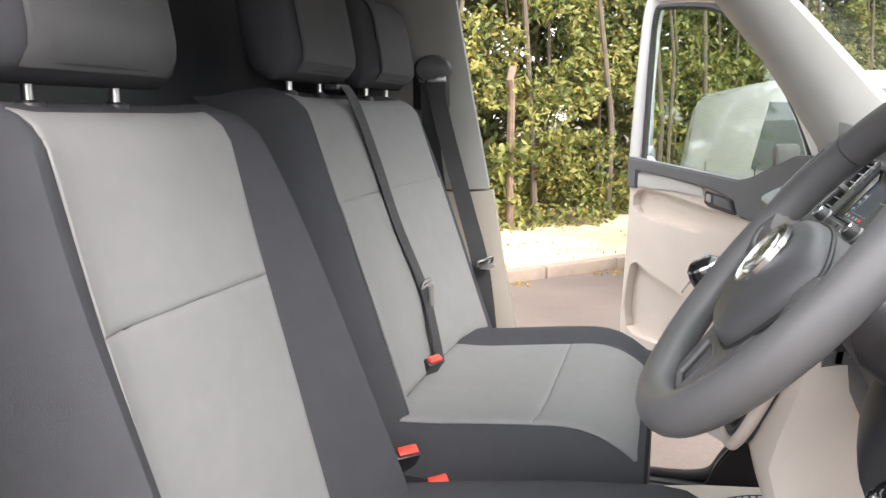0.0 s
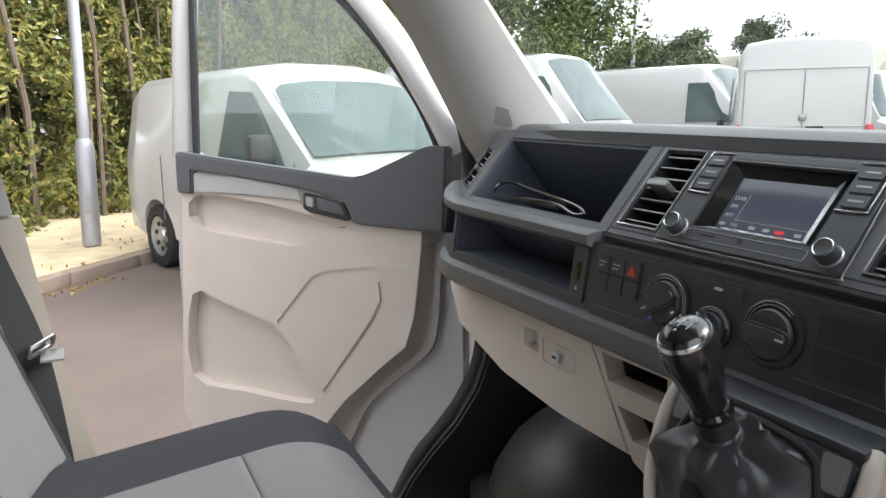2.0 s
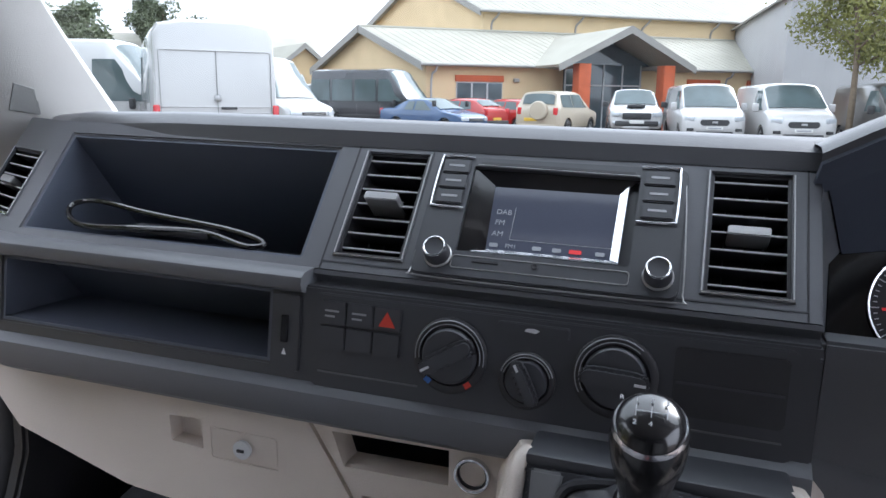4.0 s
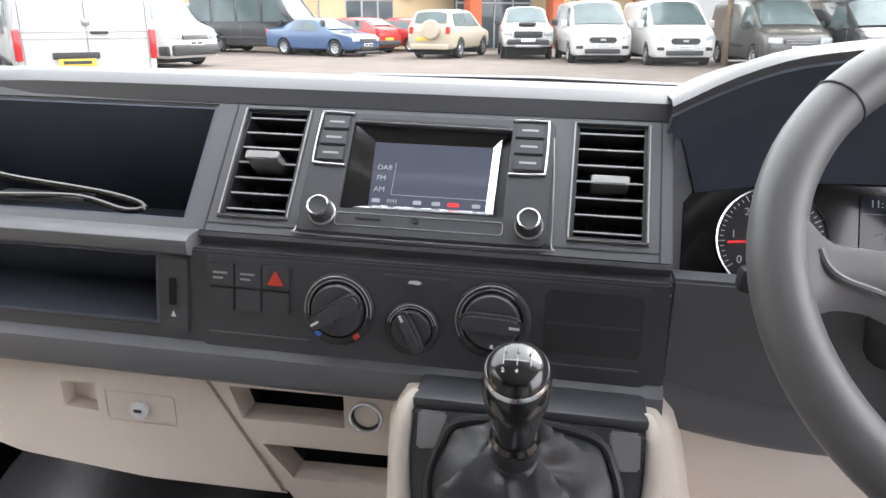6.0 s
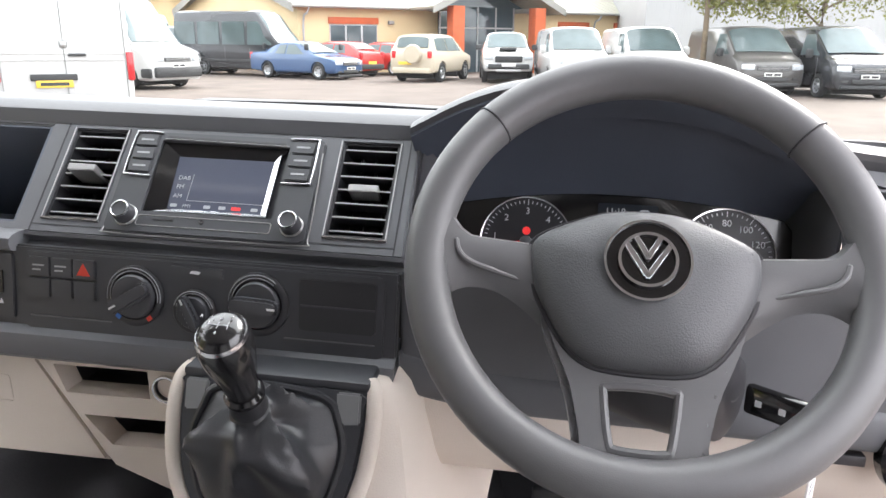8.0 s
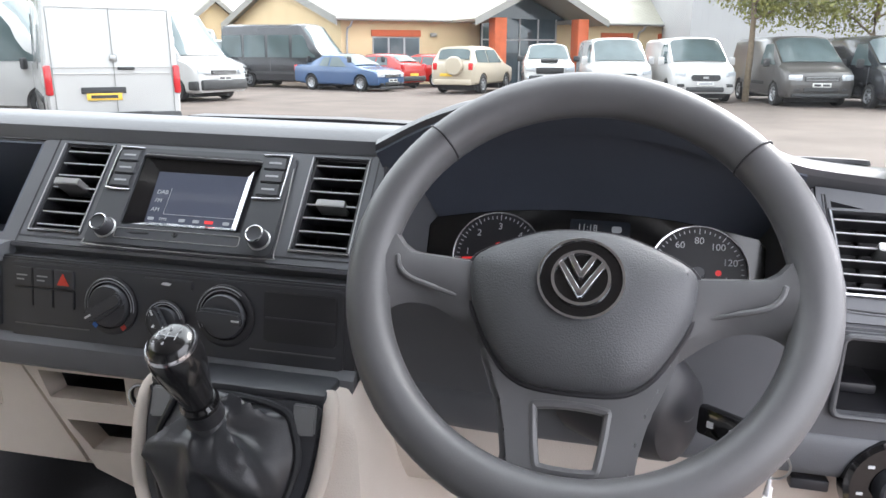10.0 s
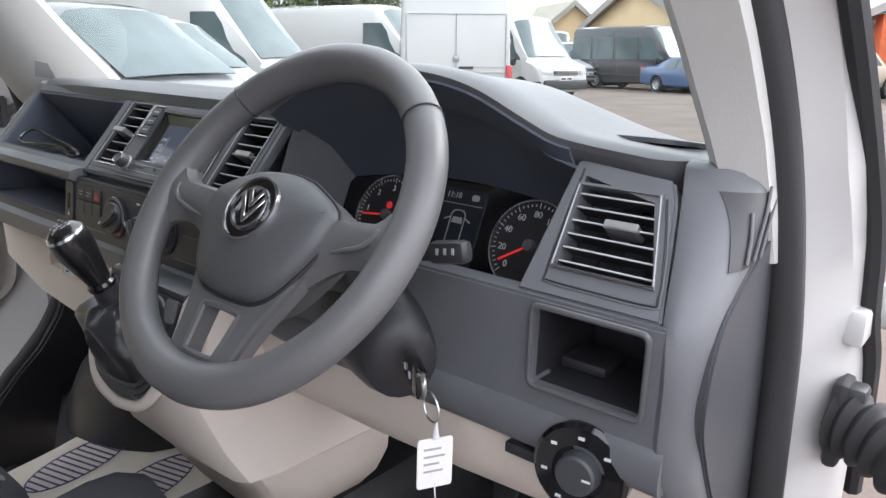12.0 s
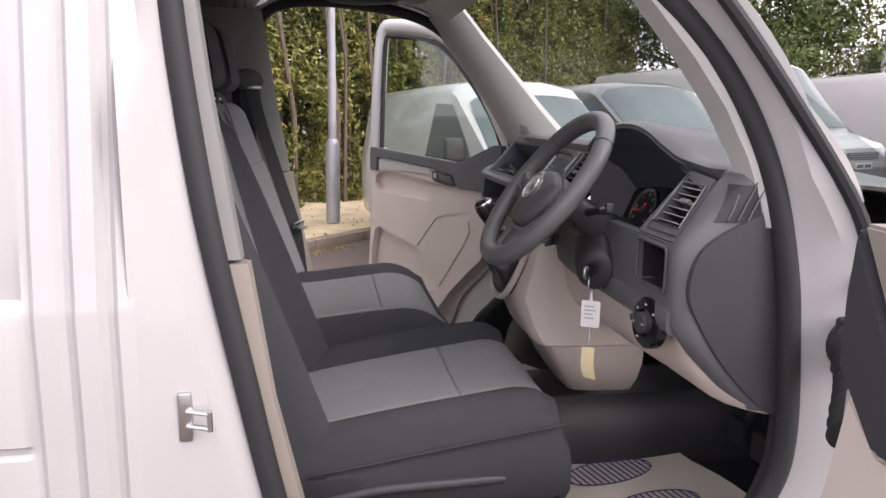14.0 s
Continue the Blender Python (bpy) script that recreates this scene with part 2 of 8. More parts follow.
def slab(outline, o, u, v, depth, r=0.0, seg=2):
    """A plate with an outline in the plane o + a u + b v, thickened against its normal by depth, its edges rounded by r."""
    o, u, v = V(o), V(u).normalized(), V(v).normalized()
    n = u.cross(v).normalized()
    bm = bmesh.new()
    f = bm.faces.new([bm.verts.new(o + u * a + v * b) for a, b in outline])
    ext = bmesh.ops.extrude_face_region(bm, geom=[f])
    bmesh.ops.translate(bm, vec=-n * depth, verts=[e for e in ext["geom"] if isinstance(e, bmesh.types.BMVert)])
    bmesh.ops.recalc_face_normals(bm, faces=bm.faces)
    if r:
        bmesh.ops.bevel(bm, geom=bm.edges[:], offset=r, segments=seg, affect="EDGES")
    return bm


def rrect(x0, y0, x1, y1, r=0.01, n=4):
    """The outline of a rectangle with round corners."""
    out = []
    for cx, cy, a0 in ((x1 - r, y1 - r, 0), (x0 + r, y1 - r, 90), (x0 + r, y0 + r, 180), (x1 - r, y0 + r, 270)):
        for k in range(n + 1):
            a = radians(a0 + 90 * k / n)
            out.append((cx + r * math.cos(a), cy + r * math.sin(a)))
    return out


def ring_plate(outer, inner, o, u, v, depth):
    """A flat frame between two outlines with as many points each."""
    o, u, v = V(o), V(u).normalized(), V(v).normalized()
    n = u.cross(v).normalized()
    put = lambda pts, d: [o + u * a + v * b - n * d for a, b in pts]
    rows = [put(outer, depth), put(outer, 0), put(inner, 0), put(inner, depth)]
    rows.append(rows[0])
    bm = loft(rows, True)
    bmesh.ops.remove_doubles(bm, verts=bm.verts, dist=1e-6)
    return bm


def join(*bms):
    out = bmesh.new()
    for b in bms:
        me = bpy.data.meshes.new("tmp")
        b.to_mesh(me)
        b.free()
        out.from_mesh(me)
        bpy.data.meshes.remove(me)
    return out


def words(name, text, size, m, material, parent, depth=0.0004):
    """Raised letters in the built-in font, as a mesh."""
    cu = bpy.data.curves.new(name, "FONT")
    cu.body, cu.size, cu.extrude, cu.align_x, cu.align_y = text, size, depth, "CENTER", "CENTER"
    tmp = bpy.data.objects.new(name, cu)
    scene.collection.objects.link(tmp)
    me = bpy.data.meshes.new_from_object(tmp.evaluated_get(bpy.context.evaluated_depsgraph_get()))
    bpy.data.objects.remove(tmp)
    bpy.data.curves.remove(cu)
    me.materials.append(material)
    ob = new(name, me)
    me.transform(m)
    ob.parent = parent
    return ob


def cut(bm, *cutters):
    """The body bm less the cutters, one after another."""
    for c in cutters:
        bmesh.ops.recalc_face_normals(c, faces=c.faces)
        me, cm = bpy.data.meshes.new("tmp"), bpy.data.meshes.new("tmp")
        bm.to_mesh(me)
        c.to_mesh(cm)
        c.free()
        ob, co = new("tmp", me), new("tmp", cm)
        md = ob.modifiers.new("cut", "BOOLEAN")
        md.operation, md.solver, md.object = "DIFFERENCE", "EXACT", co
        bpy.context.view_layer.update()
        res = bpy.data.meshes.new_from_object(ob.evaluated_get(bpy.context.evaluated_depsgraph_get()))
        out = bmesh.new()
        out.from_mesh(res)
        bpy.data.objects.remove(ob)
        bpy.data.objects.remove(co)
        bm.free()
        bm = out
    return bm

# ---- the van: shell ----
VAN = Matrix()
X, Y, Z = V((1, 0, 0)), V((0, 1, 0)), V((0, 0, 1))


van = thing("van_body", "white panel van body with both cab doors open", "van", VAN, kind="structure")
part("floor", slab([(-0.52, -1.15), (0.70, -1.15), (0.70, 0.02), (0.84, 0.14), (0.84, 0.64), (-0.84, 0.64), (-0.84, 0.16), (-0.52, 0.0)], (0, 0, 0.58), X, Y, 0.10, 0.01), M_MAT, van, "black rubber floor covering")
for s in (-1, 1):
    part("door_step", box((s * 0.70, -0.25, 0.385), (0.30, 0.80, 0.05), 0.01), M_MAT, van, "black plastic door step")
part("bulkhead", box((0, -1.13, 1.25), (1.7, 0.04, 1.36), 0.01), M_DASHLO, van, "dark grey bulkhead behind the seats")
part("firewall", box((0, 0.62, 0.93), (1.72, 0.05, 0.76), 0.02), M_MAT, van)
part("headliner", loft([[(x, y, z) for x in (-0.70, -0.4, 0, 0.4, 0.70)] for y, z in ((-1.1, 1.87), (-0.6, 1.88), (-0.25, 1.85), (-0.14, 1.80))], thick=0.02), M_GREYTRIM, van)
part("roof_skin", loft([[(x, y, z - 0.06 * (abs(x) / 0.78) ** 3) for x in (-0.80, -0.7, -0.4, 0, 0.4, 0.70, 0.80)] for y, z in ((-4.2, 1.97), (-1.1, 1.99), (-0.3, 1.96), (-0.10, 1.88))], thick=0.01), M_WHITE, van)
# windscreen
ws = lambda s, t: V(((0.745 + 0.125 * (1 - t)) * s, 0.80 - 0.92 * t - (0.10 * s * s + 0.38 * s ** 6) * (1 - t), 1.30 + 0.52 * t))
screen = part("windscreen", loft([[ws(s / 6, t) for s in range(-6, 7)] for t in (0, 0.25, 0.5, 0.75, 1)]), M_GLASS, van, "clear windscreen glass")
screen.visible_shadow = False


def pillar_a(s, out):
    """Windscreen pillar trim: from the dashboard's end up to the roof."""
    if s > 0:
        rows = []
        for z, y0, y1, xi, xo in ((1.285, 0.085, 0.185, 0.822, 0.862), (1.33, 0.070, 0.170, 0.808, 0.858), (1.40, 0.045, 0.145, 0.790, 0.850), (1.48, 0.005, 0.105, 0.772, 0.838), (1.56, -0.045, 0.050, 0.757, 0.825), (1.65, -0.105, -0.02, 0.740, 0.800), (1.74, -0.165, -0.10, 0.715, 0.775), (1.81, -0.22, -0.17, 0.690, 0.750)):
            rows.append([(xo, y1 - 0.03, z), (xo - 0.004, y1 - 0.045, z), (xi + 0.012, y1 - 0.055, z), (xi, y1 - 0.040, z), (xi + 0.004, y1 + 0.03, z + 0.008), (xi + 0.018, y1 + 0.075, z + 0.012), (xo - 0.012, y1 + 0.06, z + 0.01), (xo - 0.004, y1 + 0.01, z)])
        return loft(rows, True, True)
    rows = []
    for y, z, w, x in ((0.30, 1.28, 0.20, 0.755), (0.235, 1.36, 0.19, 0.750), (0.15, 1.46, 0.155, 0.738), (0.05, 1.58, 0.125, 0.722), (-0.06, 1.70, 0.11, 0.70), (-0.15, 1.80, 0.10, 0.67)):
        rows.append([(s * (x + out + dx), y + dy * w, z + dz) for dx, dy, dz in ((0.09, -0.55, -0.01), (0.055, -0.56, 0), (0.015, -0.45, 0.005), (-0.02, -0.1, 0.02), (-0.03, 0.35, 0.03), (-0.01, 0.5, 0.035), (0.06, 0.5, 0.03), (0.10, 0.2, 0.02))])
    return loft(rows, True, True)


for s in (-1, 1):
    part("pillar_trim", pillar_a(s, 0.045 if s > 0 else 0.0), M_GREYTRIM, van, "light grey windscreen pillar trim")
    # body aperture: white flange with a black seal round the doorway
    ring = smooth_line([(s * 0.86, -0.035, 0.515), (s * 0.86, 0.035, 0.635), (s * 0.862, 0.090, 0.690), (s * 0.866, 0.150, 0.755), (s * 0.87, 0.195, 0.835), (s * 0.87, 0.207, 0.93), (s * 0.868, 0.197, 1.07), (s * 0.865, 0.178, 1.22), (s * 0.85, 0.135, 1.39), (s * 0.825, 0.055, 1.545), (s * 0.79, -0.065, 1.68), (s * 0.76, -0.22, 1.79), (s * 0.75, -0.45, 1.835), (s * 0.755, -0.69, 1.835), (s * 0.775, -0.805, 1.77), (s * 0.812, -0.803, 1.62), (s * 0.855, -0.763, 1.33), (s * 0.872, -0.708, 1.05), (s * 0.875, -0.66, 0.82), (s * 0.87, -0.60, 0.60), (s * 0.86, -0.48, 0.45), (s * 0.86, -0.25, 0.43), (s * 0.86, -0.09, 0.445)], 5, True)
    part("door_seal", tube(ring, 0.0185, 10, True, up=(1, 0, 0)), M_RUBBER, van, "black rubber door seal")
    cen = V((s * 0.85, -0.25, 1.2))

    def reach(p):
        """The flange is narrow along the windscreen pillar and behind the door, broad at the hinges."""
        if p.y < -0.55:
            return 0.58
        t = min(1, max(0, (p.z - 1.22) / 0.14))
        return 1 - 0.56 * t
    rows = []
    for off, dx in ((0.012, 0.0), (0.05, 0.012), (0.085, 0.045), (0.15, 0.055)):
        rows.append([p + (V((0, p.y - cen.y, p.z - cen.z))).normalized() * off * reach(p) + V((s * dx, 0, 0)) for p in ring])
    # behind the door the flange runs back to the side panel
    rows[3] = [V((s * 0.935, -0.853, p.z)) if p.y < -0.50 and 0.6 < p.z < 1.5 else q for p, q in zip(ring, rows[3])]
    edge = smooth_line([(s * 0.925, 0.40, 0.95), (s * 0.925, 0.345, 1.13), (s * 0.92, 0.30, 1.21), (s * 0.915, 0.255, 1.324), (s * 0.895, 0.14, 1.49), (s * 0.865, 0.02, 1.65), (s * 0.82, -0.10, 1.79), (s * 0.80, -0.25, 1.88), (s * 0.80, -0.5, 1.905)], 6)
    part("weatherstrip", tube(edge, 0.012, 8, up=(1, 0, 0)), M_RUBBER, van, "black outer weatherstrip")
    bm = bmesh.new()
    vs = [[bm.verts.new(p) for p in r] for r in rows]
    k = len(ring)
    for a, b in zip(vs, vs[1:]):
        for i in range(k):
            bm.faces.new((a[i], a[(i + 1) % k], b[(i + 1) % k], b[i]))
    part("door_aperture", bm, M_WHITE, van, "white painted door aperture")
    # rear side panel
    rows = []
    for y, d, st_ in ((-0.845, -0.022, 0), (-0.865, -0.014, 0), (-0.872, -0.020, 0), (-0.880, -0.020, 0), (-0.888, -0.002, 0), (-0.915, 0.0, 0), (-0.922, -0.009, 0), (-0.930, -0.009, 0), (-0.938, 0.001, 0), (-0.965, 0.002, 0), (-0.973, -0.006, 0), (-0.982, -0.005, 0), (-0.992, 0.002, 1), (-1.05, 0.003, 1), (-1.6, 0.003, 1), (-4.2, 0.003, 1)):
        rows.append([(s * (x + d - e * st_), y, z) for x, z, e in ((0.88, 0.30, 0), (0.945, 0.45, 0), (0.955, 0.80, 0), (0.955, 0.990, 0), (0.955, 0.996, 0.009), (0.955, 1.004, 0.009), (0.955, 1.010, 0), (0.957, 1.19, 0), (0.955, 1.202, 0.002), (0.953, 1.212, 0.014), (0.945, 1.30, 0.014), (0.90, 1.62, 0.006), (0.84, 1.86, 0), (0.78, 1.93, 0))])
    part("side_panel", loft(rows, thick=0.01), M_WHITE, van, "white pressed steel side panel")
    # pillar trim behind the door
    for mt, lab, sec in ((M_PILLU, "grey belt pillar trim", ((-0.738, 1.243, 0.846), (-0.780, 1.50, 0.815), (-0.82, 1.80, 0.76))), (M_PILLB, "beige lower pillar trim", ((-0.573, 0.60, 0.842), (-0.646, 0.80, 0.850), (-0.695, 1.02, 0.856), (-0.728, 1.237, 0.849)))):
        rows = []
        for y, z, x in sec:
            rows.append([(s * (x + dx), y + dy, z) for dx, dy in ((0.012, 0.0), (0.004, 0.026), (-0.025, 0.028), (-0.06, -0.01), (-0.08, -0.12), (-0.08, -0.28), (0.0, -0.28))])
        part("pillar_trim", loft(rows, True, True), mt, van, lab)

for s in (-1, 1):
    part("kick_panel", slab([(-0.12, 0.36), (-0.06, 0.50), (0.01, 0.61), (0.06, 0.665), (0.115, 0.715), (0.17, 0.79), (0.195, 0.86), (0.20, 1.07), (0.66, 1.07), (0.66, 0.36)], (s * 0.842 + 0.014, 0, 0), Y, Z, 0.028, 0.006), M_MAT, van, "black footwell side panel")
    part("sill", box((s * 0.85, -0.27, 0.40), (0.06, 0.60, 0.06), 0.012), M_MAT, van, "black door sill cover")

# quarter trim in front of the driver's pillar, leaning in with it
rows = []
for z, ya, yz in ((1.325, 0.165, 0.325), (1.36, 0.158, 0.315), (1.395, 0.145, 0.30), (1.45, 0.115, 0.262), (1.51, 0.08, 0.212), (1.58, 0.03, 0.13), (1.65, -0.03, 0.03)):
    xq = float(np.interp(z, [1.285, 1.33, 1.40, 1.48, 1.56, 1.65], [0.822, 0.808, 0.790, 0.772, 0.757, 0.740])) + 0.009
    rows.append([(xq + 0.002 + 0.02 * k * k, ya + (yz - ya) * k, z) for k in (0, 0.25, 0.5, 0.75, 0.95, 1)])
part("quarter_trim", loft(rows, thick=0.008), M_GREYTRIM, van, "light grey quarter trim of the windscreen pillar")
grille_line = smooth_line([(0.799, 0.259, 1.364), (0.799, 0.205, 1.362), (0.799, 0.158, 1.372), (0.799, 0.170, 1.415), (0.799, 0.190, 1.437), (0.799, 0.225, 1.437), (0.799, 0.258, 1.428), (0.799, 0.266, 1.40)], 4, True)
tweeter = part("tweeter_grille", slab([(p.y, p.z) for p in grille_line], (0.8005, 0, 0), Y, Z, 0.003), M_GREYTRIM2, van, "fine grey speaker grille")
part("grille_rim", tube(grille_line, 0.0022, 6, True, up=(1, 0, 0)), M_GREYTRIM, tweeter)
for k in range(11):
    zz = 1.371 + 0.0060 * k
    part("rib", box((0.7985, 0.213 + 0.0006 * k, zz), (0.0022, 0.088 - 0.0022 * abs(k - 4), 0.0022), 0.0006), M_GREYTRIM, tweeter)

# ---- dashboard ----
UPO, UPV = V((0, 0.01, 1.275)), V((0, 0.642, 0.767))
LOO, LOV = V((0, -0.02, 1.226)), V((0, 0.119, 0.993))
UPN, LON = X.cross(UPV), X.cross(LOV)
up = lambda a, b, d=0.0: UPO + X * a + UPV * b + UPN * d
lo = lambda a, b, d=0.0: LOO + X * a + LOV * b + LON * d


def panel(us, vs, holes, o, v, thick, r=0.002):
    """A plate on a grid of breaks with rectangular holes (cells named by their first corner)."""
    bm = bmesh.new()
    n = X.cross(v)
    g = [[bm.verts.new(o + X * a + v * b) for a in us] for b in vs]
    for j in range(len(vs) - 1):
        for i in range(len(us) - 1):
            if not any(h[0] - 1e-6 <= us[i] and us[i + 1] <= h[2] + 1e-6 and h[1] - 1e-6 <= vs[j] and vs[j + 1] <= h[3] + 1e-6 for h in holes):
                bm.faces.new((g[j][i], g[j][i + 1], g[j + 1][i + 1], g[j + 1][i]))
    bmesh.ops.delete(bm, geom=[w for w in bm.verts if not w.link_faces], context="VERTS")
    ext = bmesh.ops.extrude_face_region(bm, geom=bm.faces[:])
    bmesh.ops.translate(bm, vec=-n * thick, verts=[e for e in ext["geom"] if isinstance(e, bmesh.types.BMVert)])
    bmesh.ops.recalc_face_normals(bm, faces=bm.faces)
    sharp = [e for e in bm.edges if len(e.link_faces) == 2 and e.calc_face_angle() > 0.5]
    bmesh.ops.bevel(bm, geom=sharp, offset=r, segments=2, affect="EDGES")
    return bm


def tray(a0, b0, a1, b1, o, v, depth, down=0.0, wall=0.003):
    """An open box behind a hole: walls and a back."""
    n = X.cross(v)
    p = lambda a, b, d: o + X * a + v * b - n * d - Z * (down * d)
    rows = [[p(a0, b0, d), p(a1, b0, d), p(a1, b1, d), p(a0, b1, d)] for d in (0.002, depth)]
    bm = bmesh.new()
    vs = [[bm.verts.new(q) for q in r] for r in rows]
    for k in range(4):
        bm.faces.new((vs[0][k], vs[0][(k + 1) % 4], vs[1][(k + 1) % 4], vs[1][k]))
    bm.faces.new(vs[1])
    bmesh.ops.recalc_face_normals(bm, faces=bm.faces)
    bmesh.ops.solidify(bm, geom=bm.faces[:], thickness=wall)
    return bm


dash = thing("dashboard", "dark grey plastic dashboard with open storage trays and beige lower panels", "dashboard", VAN)
holes_up = [(-0.705, 0.005, -0.617, 0.092), (-0.585, -0.008, -0.234, 0.122), (-0.199, 0.0, -0.133, 0.12), (-0.106, 0.0, 0.106, 0.105), (0.133, 0.0, 0.199, 0.12)]
us = sorted({-0.735, 0.222, *[h[0] for h in holes_up], *[h[2] for h in holes_up]})
vs_ = sorted({-0.02, 0.142, *[h[1] for h in holes_up], *[h[3] for h in holes_up]})
part("upper_fascia", panel(us, vs_, holes_up, UPO, UPV, 0.012), M_DASH, dash)
part("upper_tray", tray(-0.585, -0.008, -0.234, 0.122, UPO, UPV, 0.16, 0.3), M_TRAY, dash, "open dark storage tray")
for h in (holes_up[0], holes_up[2], holes_up[4]):
    part("vent_duct", tray(*h, UPO, UPV, 0.06), M_BLACK, dash)
holes_lo = [(-0.684, -0.042, -0.602, 0.014), (-0.587, -0.056, -0.252, 0.014)]
us = sorted({-0.71, 0.222, *[h[0] for h in holes_lo], *[h[2] for h in holes_lo]})
vs_ = sorted({-0.085, 0.022, *[h[1] for h in holes_lo], *[h[3] for h in holes_lo]})
part("lower_fascia", panel(us, vs_, holes_lo, LOO, LOV, 0.012), M_DASHLO, dash)
for h in holes_lo:
    part("lower_tray", tray(*h, LOO, LOV, 0.17, -0.1), M_TRAY, dash, "open dark storage tray")


def band(pts, radius_y, radius_z, x0, x1, wrap):
    """A rounded ledge along the dashboard; wrap: how far its ends bend forward."""
    rows = []
    for k in range(25):
        t = k / 24
        x = x0 + (x1 - x0) * t
        e = max(0, (x0 + 0.16 - x) / 0.16)
        yy, zz = pts[0] + wrap * e ** 2.2, pts[1] + 0.02 * e ** 2
        rows.append([(x, yy + radius_y * math.copysign(abs(math.cos(a)) ** 0.7, math.cos(a)), zz + radius_z * math.copysign(abs(math.sin(a)) ** 0.7, math.sin(a))) for a in [2 * math.pi * j / 14 for j in range(14)]])
    return loft(rows, True, True)


part("tray_ledge", band((-0.003, 1.2505), 0.026, 0.011, -0.735, -0.216, 0.07), M_DASH, dash)
part("fascia_underside", loft([[(x, y, z) for x in (-0.217, 0.0, 0.222)] for y, z in ((-0.0035, 1.2605), (-0.0045, 1.2565), (0.002, 1.2525), (0.004, 1.2475), (-0.008, 1.243), (-0.018, 1.238))], thick=0.004), M_DASH, dash)
part("knee_bar", band((0.0, 1.137), 0.042, 0.024, -0.735, 0.222, 0.09), M_DASH, dash)
# top pad from the crest to the windscreen
rows = []
for x in [-0.80, -0.76, -0.70, -0.6, -0.45, -0.3, -0.15, 0, 0.12, 0.20, 0.24]:
    e = (abs(x) / 0.8) ** 6
    rows.append([(x, 0.090 + 0.05 * e, 1.372 - 0.05 * e), (x, 0.094 + 0.05 * e, 1.388 - 0.045 * e), (x, 0.108 + 0.05 * e, 1.397 - 0.03 * e), (x, 0.14, 1.400 - 0.03 * e), (x, 0.25, 1.394 - 0.03 * e), (x, 0.45, 1.375), (x, 0.80 - 0.12 * (x / 0.76) ** 2, 1.325), (x, 0.80 - 0.12 * (x / 0.76) ** 2, 1.28)])
part("top_pad", loft(rows, thick=0.01), M_PAD, dash, "grey soft-touch dashboard top")

# lower beige panels with their pockets
BO, BV = V((0, -0.010, 1.08)), V((0, -0.06, 1)).normalized()
bslab = lambda pts, d=0.02, r=0.003, f=0.0: slab(pts, BO - Y * f, X, BV, d, r)
glove = cut(bslab([(-0.715, 0.05), (-0.222, 0.045), (-0.135, -0.105), (-0.30, -0.108), (-0.45, -0.095), (-0.60, -0.05), (-0.69, 0.0)], 0.03, 0.005), bslab([(-0.383, -0.024), (-0.343, -0.026), (-0.343, 0.008), (-0.383, 0.006)], 0.025, 0, 0.006), bslab(rrect(-0.333, -0.034, -0.253, 0.003, 0.004), 0.0025, 0, 0.001))
part("glovebox_panel", glove, M_BEIGE, dash, "beige lower dashboard panel")
part("lock_plate", bslab(rrect(-0.331, -0.032, -0.255, 0.001, 0.004), 0.002, 0, -0.0005), M_BEIGE, dash)
lock = part("switch", turned([(0.001, 0), (0.010, 0), (0.010, 0.004), (0.0075, 0.005), (0.001, 0.005)], Matrix.Translation((-0.292, -0.012, 1.065)) @ Matrix.Rotation(radians(90), 4, "X"), 20), M_INK, dash, "small round light switch")
part("switch_slot", box((-0.292, -0.0175, 1.065), (0.008, 0.002, 0.003)), M_BLACK, lock)
# centre tray unit
tray_unit = cut(bslab([(-0.218, 0.036), (-0.02, 0.036), (-0.005, 0.02), (-0.005, -0.135), (-0.06, -0.135), (-0.13, -0.108)], 0.03, 0.004, 0.004),
                bslab([(-0.19, 0.024), (-0.071, 0.026), (-0.071, -0.010), (-0.178, -0.012)], 0.10, 0, 0.02), bslab([(-0.160, -0.04), (-0.022, -0.036), (-0.022, -0.074), (-0.128, -0.078)], 0.10, 0, 0.02))
part("tray_unit", tray_unit, M_BEIGE, dash, "beige centre tray unit")
for pts in ([(-0.193, 0.027), (-0.068, 0.029), (-0.068, -0.013), (-0.181, -0.015)], [(-0.163, -0.037), (-0.019, -0.033), (-0.019, -0.077), (-0.131, -0.081)]):
    o = slab(pts, BO + Y * 0.026, X, BV, 0.10)
    bmesh.ops.delete(o, geom=[f for f in o.faces if f.normal.y < -0.7], context="FACES")
    bmesh.ops.recalc_face_normals(o, faces=o.faces)
    part("tray_lining", o, M_DASHLO, dash)
LIG = Matrix.Translation((-0.048, -0.014, 1.088)) @ Matrix.Rotation(radians(90), 4, "X")
sock = part("power_socket", turned([(0.0135, -0.03), (0.0138, 0.004), (0.0145, 0.006), (0.0165, 0.006), (0.0172, 0.003), (0.0172, -0.002), (0.0145, -0.03)], LIG, 28), M_CHROME, dash, "chrome-rimmed power socket")
part("socket_well", turned([(0.001, -0.028), (0.0134, -0.028), (0.0134, 0.003), (0.0126, 0.003), (0.012, -0.02), (0.001, -0.022)], LIG, 24), M_BLACK, sock)

